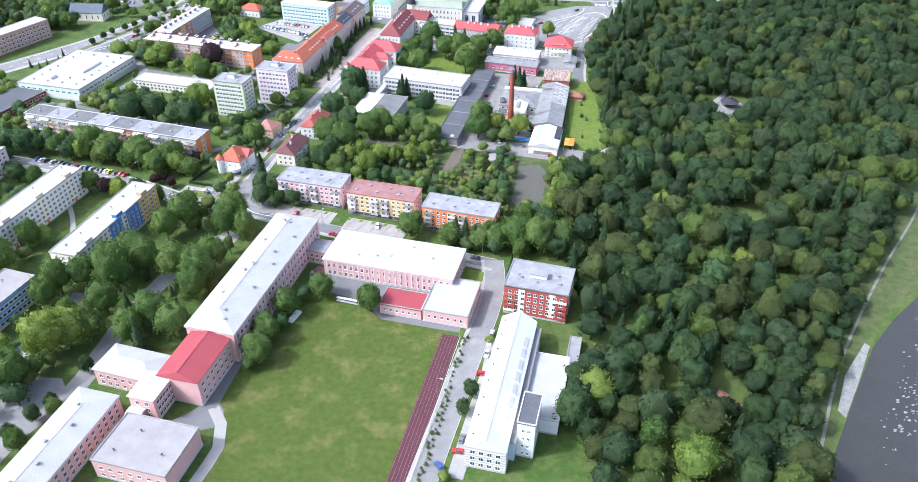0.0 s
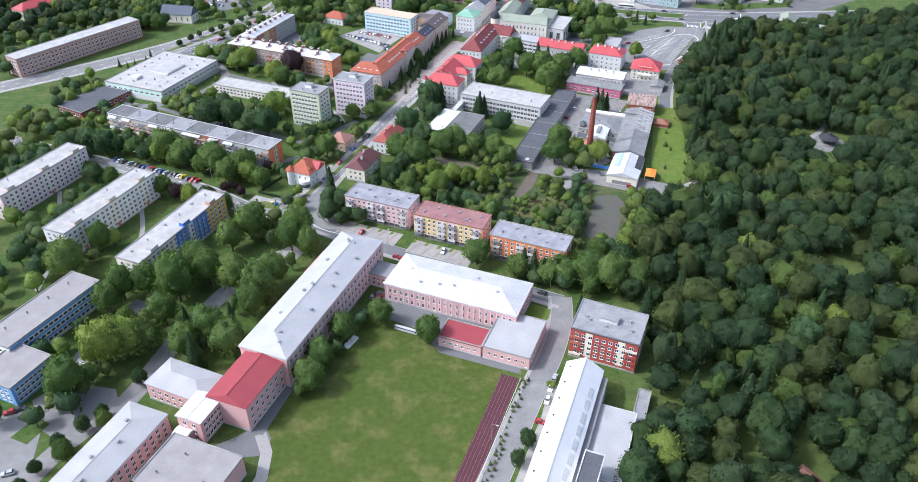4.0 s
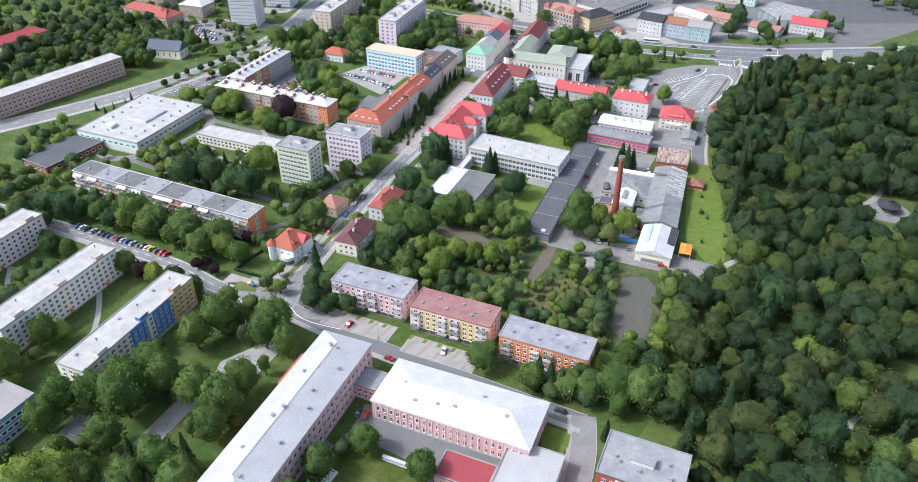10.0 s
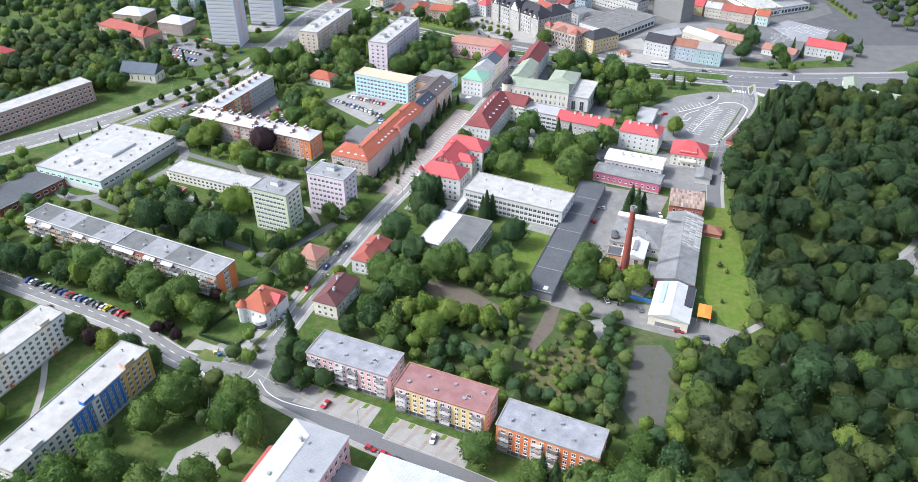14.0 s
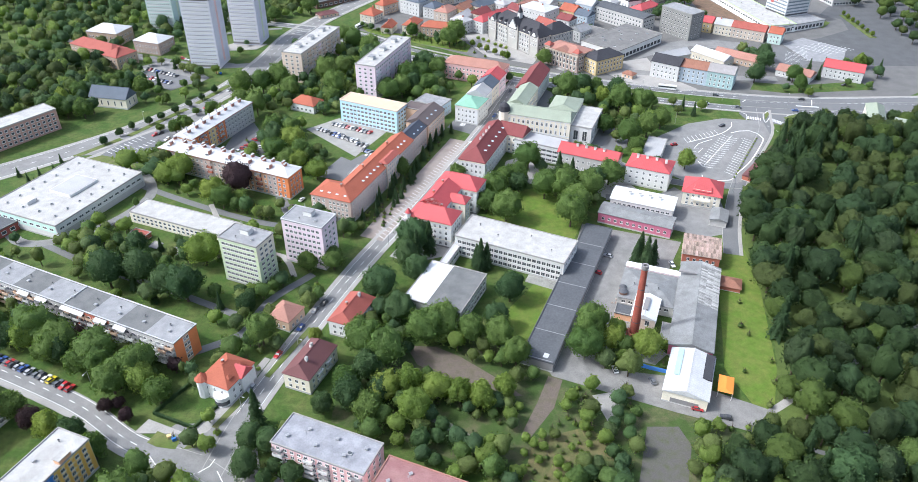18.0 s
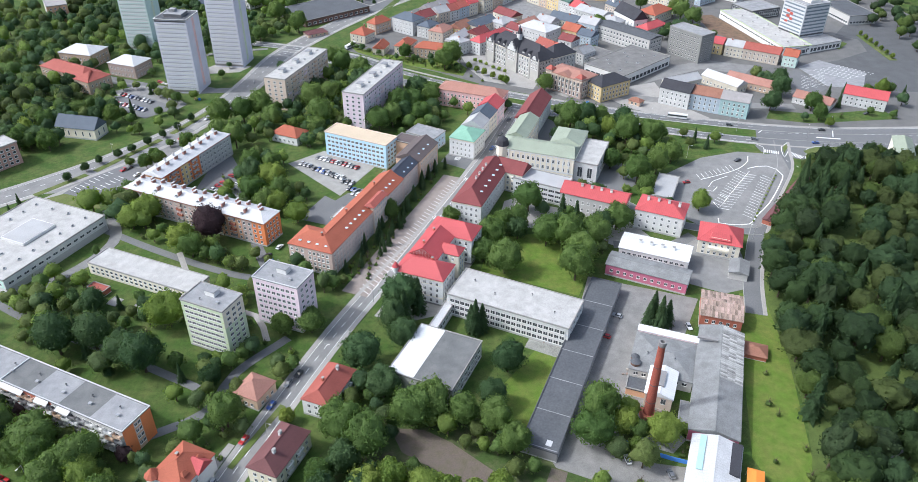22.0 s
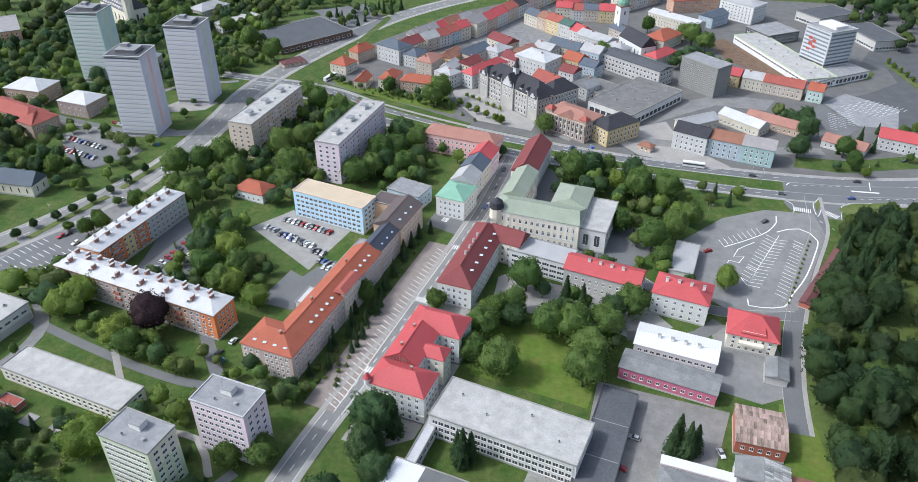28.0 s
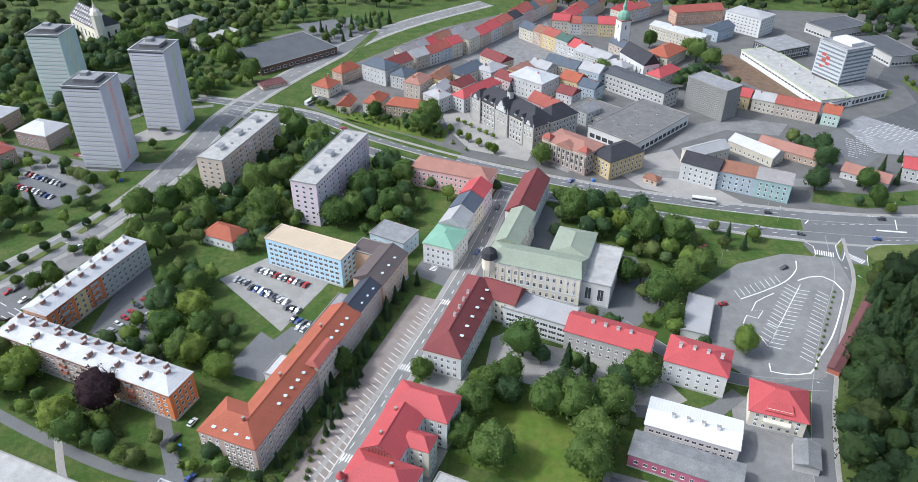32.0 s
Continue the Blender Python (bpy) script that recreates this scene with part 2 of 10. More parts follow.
M["hotel_white"] = mat("hotel_cladding", (0.5, 0.515, 0.53), 0.6, 0.08, 5, 0.3, 0.1)
M["hotel_band"] = mat("hotel_window_band", (0.2, 0.235, 0.27), 0.25, 0.25, 1.2, 0.6, 0.0, spec=0.5)
M["felt_store"] = two_tone("stained_store_roof", (0.205, 0.198, 0.19), (0.145, 0.142, 0.138), 7, var=0.2)
M["metal_green"] = mat("green_sheet_roof", (0.07, 0.13, 0.105), 0.65, 0.12, 6, 0.4, 0.1, seam=0.9)
M["glass"] = mat("window_glass", (0.075, 0.082, 0.09), 0.1, 0.3, 2.5, 0.8, 0, rnd=0.25, spec=0.6)
M["metal_dark"] = mat("dark_metal", (0.08, 0.08, 0.085), 0.5, 0.1)
M["metal_grey"] = mat("grey_metal", (0.4, 0.4, 0.41), 0.4, 0.1, metal=0.5)
M["rubber"] = mat("tyre_rubber", (0.02, 0.02, 0.02), 0.85, 0.1)
M["trunk"] = mat("bark", (0.09, 0.07, 0.05), 0.95, 0.2, 1.0, 0.2, 0.5)


def leaf(name, col, rnd=0.22, hue=0.016, var=0.3):
    """Foliage: sprays and boughs of uneven tone, and some light that passes through the leaves."""
    m = mat(name, col, 0.7, var, 1.7, 0.42, 1.0, rnd=rnd, hue=hue, spec=0.25)
    n, k = m.node_tree.nodes, m.node_tree.links
    bp = next(x for x in n if x.bl_idname == "ShaderNodeBump")
    bp.inputs["Distance"].default_value = 0.5
    hs = next(x for x in n if x.bl_idname == "ShaderNodeHueSaturation")
    geo, am = n.new("ShaderNodeNewGeometry"), n.new("ShaderNodeMath")        # each spray of leaves has its own tone
    am.operation, am.inputs[1].default_value = "MULTIPLY_ADD", 0.55
    old = hs.inputs["Value"].links[0].from_socket
    sh = n.new("ShaderNodeMath")
    sh.operation, sh.inputs[1].default_value = "SUBTRACT", 0.25
    k.new(old, sh.inputs[0])
    k.new(geo.outputs["Random Per Island"], am.inputs[0])
    k.new(sh.outputs[0], am.inputs[2])
    k.new(am.outputs[0], hs.inputs["Value"])
    bs = next(x for x in n if x.bl_idname == "ShaderNodeBsdfPrincipled")
    out = next(x for x in n if x.bl_idname == "ShaderNodeOutputMaterial")
    tl, mx = n.new("ShaderNodeBsdfTranslucent"), n.new("ShaderNodeMixShader")
    tl.inputs["Color"].default_value = (col[0] * 1.7, col[1] * 1.75, col[2] * 0.9, 1)
    mx.inputs[0].default_value = 0.38
    k.new(bs.outputs[0], mx.inputs[1])
    k.new(tl.outputs[0], mx.inputs[2])
    k.new(mx.outputs[0], out.inputs[0])
    return m


M["leaf"] = leaf("broad_leaves", (0.095, 0.151, 0.039))
M["church_tiles"] = mat("patterned_church_tiles", (0.1, 0.1, 0.11), 0.7, 0.1)
M["leaf_light"] = leaf("light_leaves", (0.157, 0.215, 0.044))
M["leaf_dark"] = leaf("dark_leaves", (0.054, 0.097, 0.037))
M["leaf_fir"] = leaf("fir_needles", (0.053, 0.094, 0.038), 0.2, 0.01)
M["leaf_purple"] = leaf("copper_leaves", (0.048, 0.028, 0.033), 0.15, 0.01)
# woodland and garden foliage of several kinds of tree; cloud shade darkens the park colours
PARK_LEAVES = [leaf("park_leaves", c, 0.0, 0.0, 0.42) for c in ((0.044, 0.077, 0.024), (0.077, 0.115, 0.026), (0.031, 0.058, 0.019), (0.036, 0.067, 0.026), (0.066, 0.089, 0.026), (0.046, 0.073, 0.030))]
YARD_LEAVES = [leaf("garden_leaves", c, 0.0, 0.0, 0.4) for c in ((0.094, 0.151, 0.041), (0.152, 0.215, 0.047), (0.060, 0.108, 0.037), (0.066, 0.116, 0.050), (0.122, 0.158, 0.048), (0.100, 0.144, 0.055))]


# ---------------------------------------------------------------- builders
def box(bm, x0, y0, z0, x1, y1, z1, mi=0):
    v = [bm.verts.new((x, y, z)) for z in (z0, z1) for x, y in ((x0, y0), (x1, y0), (x1, y1), (x0, y1))]
    for q in ((3, 2, 1, 0), (4, 5, 6, 7), (0, 1, 5, 4), (1, 2, 6, 5), (2, 3, 7, 6), (3, 0, 4, 7)):
        bm.faces.new([v[i] for i in q]).material_index = mi


def prism(bm, pts, z0, z1, mi=0):
    lo, hi = [bm.verts.new((x, y, z0)) for x, y in pts], [bm.verts.new((x, y, z1)) for x, y in pts]
    n = len(pts)
    bm.faces.new(hi).material_index = mi
    bm.faces.new(lo[::-1]).material_index = mi
    for i in range(n):
        bm.faces.new((lo[i], lo[(i + 1) % n], hi[(i + 1) % n], hi[i])).material_index = mi


def ring(bm, r, z0, r1, z1, n=10, cx=0, cy=0, mi=0, cap=True):
    lo = [bm.verts.new((cx + r * math.cos(2 * math.pi * i / n), cy + r * math.sin(2 * math.pi * i / n), z0)) for i in range(n)]
    hi = [bm.verts.new((cx + r1 * math.cos(2 * math.pi * i / n), cy + r1 * math.sin(2 * math.pi * i / n), z1)) for i in range(n)]
    for i in range(n):
        bm.faces.new((lo[i], lo[(i + 1) % n], hi[(i + 1) % n], hi[i])).material_index = mi
    if cap:
        bm.faces.new(hi).material_index = mi


def mesh_of(bm, name, materials):
    me = bpy.data.meshes.new(name)
    bm.normal_update()
    bm.to_mesh(me)
    bm.free()
    for m in materials if isinstance(materials, (list, tuple)) else [materials]:
        me.materials.append(M[m] if isinstance(m, str) else m)
    return me


def part(name, bm, material, parent, label="", m=None):
    """One mesh object under a thing or a part. bm may be a ready mesh, which is then shared."""
    ob = new(name, mesh_of(bm, name, material) if isinstance(bm, bmesh.types.BMesh) else bm)
    ob.parent = parent
    if m is not None:
        ob.matrix_basis = m
    if label:
        tagged(ob, label)
    return ob


def thing(name, label, category, x=0, y=0, z=0, rz=0, group="", kind=""):
    ob = new(name)
    ob.empty_display_size = 1
    ob.matrix_basis = pose(x, y, z, 0, 0, rz)
    return tagged(ob, label, category, group, kind)


def box_part(parent, name, x0, y0, z0, x1, y1, z1, material, label=""):
    bm = bmesh.new()
    box(bm, x0, y0, z0, x1, y1, z1)
    return part(name, bm, material, parent, label)


FOOT = []          # footprints of houses and roads, kept free of trees: (cx, cy, half length, half width, angle)


def blocked(x, y, gap):
    for cx, cy, hl, hw, c, s in FOOT:
        dx, dy = x - cx, y - cy
        if abs(dx * c + dy * s) < hl + gap and abs(dy * c - dx * s) < hw + gap:
            return True
    return False


def keep_free(cx, cy, L, W, ang):
    FOOT.append((cx, cy, L / 2, W / 2, math.cos(radians(ang)), math.sin(radians(ang))))


WINDOWS = {}


def window_mesh(w, h, style=1, frame_m="frame"):
    """A window in one piece: frame with mullions, panes set back, a sill set forward. Faces -y, stands on its sill line."""
    key = (round(w, 2), round(h, 2), style, frame_m)
    if key not in WINDOWS:
        bm = bmesh.new()
        f = 0.16 if style in (3, 5) else 0.09
        n = {1: 2, 2: 3, 3: 2, 4: 1, 5: 1}[style]
        xs = [-w / 2, -w / 2 + f]
        for i in range(1, n):
            xs += [-w / 2 + w * i / n - 0.045, -w / 2 + w * i / n + 0.045]
        xs += [w / 2 - f, w / 2]
        zs = [-0.1, 0.0, f] + ([h * 0.68, h * 0.68 + 0.1] if style == 3 else []) + [h - f, h]
        Y = -0.09
        g = [[bm.verts.new((x, Y, z)) for x in xs] for z in zs]

        def sunk(q, dy, mi):
            c = [bm.verts.new((v.co.x, v.co.y + dy, v.co.z)) for v in q]
            for k in range(4):
                bm.faces.new((q[k], q[(k + 1) % 4], c[(k + 1) % 4], c[k]))
            bm.faces.new(c).material_index = mi

        for r in range(len(zs) - 1):
            for c in range(len(xs) - 1):
                q = [g[r][c], g[r][c + 1], g[r + 1][c + 1], g[r + 1][c]]
                if r == 0:
                    continue
                if c % 2 == 1 and r % 2 == 0:
                    sunk(q, 0.055, 1)
                else:
                    bm.faces.new(q)
        sunk([g[0][0], g[0][-1], g[1][-1], g[1][0]], -0.12, 0)
        edge = g[1] + [r[-1] for r in g[2:]] + g[-1][-2::-1] + [r[0] for r in g[-2:1:-1]]
        back = [bm.verts.new((v.co.x, 0.0, v.co.z)) for v in edge]
        for k in range(len(edge)):
            bm.faces.new((edge[k - 1], edge[k], back[k], back[k - 1]))
        bmesh.ops.recalc_face_normals(bm, faces=bm.faces)
        WINDOWS[key] = mesh_of(bm, "window", [frame_m, "glass"])
    return WINDOWS[key]


def joined(name, me, places, parent, label=""):
    """Many far pieces of one mesh in one part."""
    co = np.empty(len(me.vertices) * 3, np.float32)
    me.vertices.foreach_get("co", co)
    co = co.reshape(-1, 3)
    polys = [tuple(p.vertices) for p in me.polygons]
    mi = [p.material_index for p in me.polygons]
    V, F, MI = [], [], []
    for k, m in enumerate(places):
        a = np.array(m.to_3x3(), np.float32)
        V.append(co @ a.T + np.array(m.translation, np.float32))
        F += [tuple(i + k * len(co) for i in q) for q in polys]
        MI += mi
    out = bpy.data.meshes.new(name)
    out.from_pydata(np.concatenate(V).tolist(), [], F)
    out.polygons.foreach_set("material_index", MI)
    for m in me.materials:
        out.materials.append(m)
    out.update()
    ob = part(name, out, None, parent, label)
    return tagged(ob, kind="stuff")


def sides(L, W, ang):
    """The four faces of a block: name, pose of the face (its outside is -y, its foot at z 0), its length, and how it faces."""
    out = []
    for nm, l, x, y, r in (("front", L, 0, -W / 2, 0), ("right", W, L / 2, 0, 90), ("back", L, 0, W / 2, 180), ("left", W, -L / 2, 0, 270)):
        out.append((nm, l, pose(x, y, 0, 0, 0, r), math.sin(radians(ang + r - 90))))
    return out


def facade(parent, L, W, ang, floors, fh, z0, bays, win, style=1, frame_m="frame", skip=(), name="window", only=None, margin=1.2, single=True):
    """Windows on the sides of a block that look towards the open south."""
    for nm, l, m, facing in sides(L, W, ang):
        if (only and nm not in only) or (not only and facing > 0.25):
            continue
        n = bays[0] if nm in ("front", "back") else bays[1]
        if not n:
            continue
        step = (l - 2 * margin) / n
        far = []
        me = window_mesh(min(win[0], step * 0.9), win[1], style if single else 5, frame_m)
        for f in range(floors):
            for i in range(n):
                if (nm, f, i) in skip or (nm, i) in skip:
                    continue
                at = m @ pose(-l / 2 + margin + (i + 0.5) * step, -0.02, z0 + f * fh)
                if single:
                    part(name, me, None, parent, "", at)
                else:
                    far.append(at)
        if far:
            joined("glazing", me, far, parent)


def flat_roof(e, L, W, h, roofm, rim="concrete", over=0.25, up=0.4):
    bm = bmesh.new()
    x, y = L / 2 + over, W / 2 + over
    box(bm, -x, -y, h - 0.25, x, y, h + 0.06)
    part("roof", bm, roofm, e)
    bm = bmesh.new()
    for b in ((-x, -y, x, -y + 0.35), (-x, y - 0.35, x, y), (-x, -y + 0.35, -x + 0.35, y - 0.35), (x - 0.35, -y + 0.35, x, y - 0.35)):
        box(bm, b[0], b[1], h + 0.06, b[2], b[3], h + up)
    part("parapet", bm, rim, e)


def pitched(bm, L, W, h, rise, over, hip0, hip1, t=0.22):
    """A ridged roof along x; hip0 and hip1: how far the ridge ends stand in from the two ends (0 is a gable)."""
    x, y = L / 2 + over, W / 2 + over
    lo = h - over * rise / (W / 2) * 0.6
    e = [bm.verts.new(p) for p in ((-x, -y, lo), (x, -y, lo), (x, y, lo), (-x, y, lo))]
    b = [bm.verts.new((p.co.x, p.co.y, lo - t)) for p in e]
    r0, r1 = bm.verts.new((-x + hip0, 0, h + rise)), bm.verts.new((x - hip1, 0, h + rise))
    for q in ((e[0], e[1], r1, r0), (e[2], e[3], r0, r1), (e[1], e[2], r1), (e[3], e[0], r0), b[::-1]):
        bm.faces.new(q)
    for i in range(4):
        bm.faces.new((b[i], b[(i + 1) % 4], e[(i + 1) % 4], e[i]))


def building(name, label, category, cx, cy, L, W, ang, h, wall="white", roof="flat", roofm="felt_grey", rise=3.0, over=0.4, hips=None,
             floors=3, fh=None, bays=(8, 3), win=(1.3, 1.5), style=1, frame_m="frame", z0=1.3, plinth="grey", rim="concrete", skip=(),
             only=None, group="", cornice="", margin=1.2, foot=True, base=0.0, single=True):
    """A house block: walls, plinth, roof, windows. Local x runs along its length; the Empty stands at its foot."""
    e = thing(name, label, category, cx, cy, base, ang, group)
    if foot:
        keep_free(cx, cy, L, W, ang)
    top = h - 0.26 if roof == "flat" else h - 0.3
    box_part(e, "wall", -L / 2, -W / 2, 0.0, L / 2, W / 2, top, wall)
    if plinth and single:
        box_part(e, "plinth", -L / 2 - 0.06, -W / 2 - 0.06, 0.0, L / 2 + 0.06, W / 2 + 0.06, min(0.8, h * 0.12), plinth)
    if cornice:
        box_part(e, "cornice", -L / 2 - 0.25, -W / 2 - 0.25, top - 0.75, L / 2 + 0.25, W / 2 + 0.25, top - 0.35, cornice)
    if floors:
        facade(e, L, W, ang, floors, fh or (h - z0 - 0.6) / floors, z0, bays, win, style, frame_m, skip, only=only, margin=margin, single=single)
    if roof == "flat":
        flat_roof(e, L, W, h, roofm, rim)
    elif roof in ("hip", "gable"):
        bm = bmesh.new()
        hx = (W / 2 + over) * 0.95 if roof == "hip" else 0.0
        hips = hips or (hx, hx)
        pitched(bm, L, W, h, rise, over, *hips)
        part("roof", bm, roofm, e)
        bm = bmesh.new()
        if hips[0] == hips[1] == 0:
            for s in (-1, 1):
                x = s * (L / 2)
                v = [bm.verts.new(p) for p in ((x, -W / 2, h - 0.3), (x, W / 2, h - 0.3), (x, 0, h + rise - 0.35), (x - s * 0.3, -W / 2, h - 0.3), (x - s * 0.3, W / 2, h - 0.3), (x - s * 0.3, 0, h + rise - 0.35))]
                for q in ((0, 1, 2), (5, 4, 3), (0, 2, 5, 3), (2, 1, 4, 5)):
                    bm.faces.new([v[i] for i in q])
            part("gable_wall", bm, wall, e)
        else:
            bm.free()
        rl = bmesh.new()
        box(rl, -L / 2 - over + hips[0], -0.16, h + rise - 0.1, L / 2 + over - hips[1], 0.16, h + rise + 0.1)
        part("ridge_cap", rl, roofm, e)
    return e


def face(L, W, side):
    """The pose of one side of a block, its middle at the foot, its outside -y, and its length."""
    for nm, l, m, facing in sides(L, W, 0):
        if nm == side:
            return m, l


def panel(e, L, W, side, x0, x1, z0, z1, material, name="wall_panel", t=0.014, label=""):
    """A coloured field of plaster or cladding on a wall."""
    m, l = face(L, W, side)
    bm = bmesh.new()
    box(bm, x0, -t, z0, x1, 0.0, z1)
    return part(name, bm, material, e, label, m)


BALCONY = {}


def balcony_mesh(w, d, h, material):
    key = (w, d, h, material)
    if key not in BALCONY:
        bm = bmesh.new()
        t = 0.1
        o = [(-w / 2, 0), (-w / 2, -d), (w / 2, -d), (w / 2, 0)]
        i = [(-w / 2 + t, 0), (-w / 2 + t, -d + t), (w / 2 - t, -d + t), (w / 2 - t, 0)]
        lo, hi = [bm.verts.new((*p, -0.18)) for p in o], [bm.verts.new((*p, h)) for p in o]
        hi2, lo2 = [bm.verts.new((*p, h)) for p in i], [bm.verts.new((*p, 0.0)) for p in i]
        bm.faces.new(lo[::-1])
        bm.faces.new(lo2)
        for k in range(3):
            bm.faces.new((lo[k], lo[k + 1], hi[k + 1], hi[k]))
            bm.faces.new((hi[k], hi[k + 1], hi2[k + 1], hi2[k]))
            bm.faces.new((hi2[k], hi2[k + 1], lo2[k + 1], lo2[k]))
        bmesh.ops.recalc_face_normals(bm, faces=bm.faces)
        BALCONY[key] = mesh_of(bm, "balcony", material)
    return BALCONY[key]


def balconies(e, L, W, side, xs, z0, fh, n, w=2.8, d=1.1, materials=("grey_pale",), h=1.0, seed=1):
    m, l = face(L, W, side)
    rg = random.Random(seed)
    for x in xs:
        for f in range(n):
            part("balcony", balcony_mesh(w, d, h, rg.choice(materials)), None, e, "", m @ pose(x, 0, z0 + f * fh))


BITS = {}


def roof_bit(e, name, kind, x, y, z, rz=0.0):
    """Small things on roofs that share their meshes: chimneys, vents, hatches, skylights, aerials."""
    if kind not in BITS:
        bm = bmesh.new()
        if kind == "chimney":
            box(bm, -0.45, -0.35, -1.2, 0.45, 0.35, 1.2)
            box(bm, -0.55, -0.45, 1.2, 0.55, 0.45, 1.38, 1)
            mats = ["brick", "concrete"]
        elif kind == "chimney_long":
            box(bm, -1.1, -0.4, -1.4, 1.1, 0.4, 1.3)
            box(bm, -1.2, -0.5, 1.3, 1.2, 0.5, 1.48, 1)
            mats = ["tile_salmon", "grey"]
        elif kind == "chimney_pale":
            box(bm, -0.6, -0.4, -1.0, 0.6, 0.4, 1.2)
            box(bm, -0.7, -0.5, 1.2, 0.7, 0.5, 1.36, 1)
            mats = ["grey_pale", "concrete"]
        elif kind == "vent":
            box(bm, -0.5, -0.4, 0, 0.5, 0.4, 0.75)
            box(bm, -0.62, -0.52, 0.75, 0.62, 0.52, 0.87, 1)
            mats = ["grey", "metal_grey"]
        elif kind == "pipe":
            ring(bm, 0.22, -0.2, 0.22, 0.9, 8)
            ring(bm, 0.38, 0.9, 0.1, 1.2, 8, mi=1)
            mats = ["metal_grey", "metal_dark"]
        elif kind == "hatch":
            box(bm, -0.8, -0.6, 0, 0.8, 0.6, 0.45)
            box(bm, -0.7, -0.5, 0.45, 0.7, 0.5, 0.5, 1)
            mats = ["metal_white", "glass"]
        elif kind == "skylight":
            box(bm, -0.55, -0.7, 0.0, 0.55, 0.7, 0.14)
            box(bm, -0.42, -0.57, 0.14, 0.42, 0.57, 0.17, 1)
            mats = ["frame", "sky"]
        elif kind == "housing":
            box(bm, -2.2, -1.6, 0, 2.2, 1.6, 2.2)
            box(bm, -2.4, -1.8, 2.2, 2.4, 1.8, 2.4, 1)
            mats = ["grey_pale", "felt_grey"]
        elif kind == "aerial":
            ring(bm, 0.05, 0, 0.04, 3.6, 5)
            for zz, hl in ((2.4, 0.8), (2.9, 0.6), (3.3, 0.45)):
                box(bm, -hl, -0.03, zz, hl, 0.03, zz + 0.06)
            mats = ["metal_grey"]
        BITS[kind] = mesh_of(bm, name, mats)
    roof_ob = next((c for c in e.children if c.name.split(".")[0] == "roof"), e)
    return part(name, BITS[kind], None, roof_ob, "", pose(x, y, z, 0, 0, rz))


# ---------------------------------------------------------------- ground, roads, paving
def sheet(name, label, category, pts, z, material, kind="structure", depth=0.5):
    """A flat area with real edges, its top at height z."""
    bm = bmesh.new()
    if sum(p[0] * q[1] - q[0] * p[1] for p, q in zip(pts, pts[1:] + pts[:1])) < 0:
        pts = pts[::-1]
    prism(bm, pts, z - depth, z)
    ob = new(name, mesh_of(bm, name, material))
    return tagged(ob, label, category, "", kind)


def smooth_line(pts, step=6.0):
    """Catmull-Rom through the corners of a road."""
    P = [Vector((*p, 0)) for p in pts]
    P = [2 * P[0] - P[1]] + P + [2 * P[-1] - P[-2]]
    out = []
    for i in range(1, len(P) - 2):
        n = max(1, int((P[i + 1] - P[i]).length / step))
        for k in range(n):
            t = k / n
            out.append(0.5 * (2 * P[i] + (P[i + 1] - P[i - 1]) * t + (2 * P[i - 1] - 5 * P[i] + 4 * P[i + 1] - P[i + 2]) * t * t
                              + (3 * P[i] - P[i - 1] - 3 * P[i + 1] + P[i + 2]) * t ** 3))
    out.append(P[-2])
    return out


def offsets(line, d):
    out = []
    for i, p in enumerate(line):
        t = (line[min(i + 1, len(line) - 1)] - line[max(i - 1, 0)]).normalized()
        out.append(p + Vector((t.y, -t.x, 0)) * d)
    return out


def strip(bm, line, a, b, z0, z1, mi=0):
    A, B = offsets(line, a), offsets(line, b)
    rows = [[bm.verts.new((*p.xy, z)) for p in q] for q, z in ((A, z0), (A, z1), (B, z1), (B, z0))]
    for i in range(len(line) - 1):
        for r in range(3):
            bm.faces.new((rows[r][i], rows[r][i + 1], rows[r + 1][i + 1], rows[r + 1][i])).material_index = mi
    for i in (0, -1):
        bm.faces.new([r[i] for r in rows]).material_index = mi


ROADS = 0


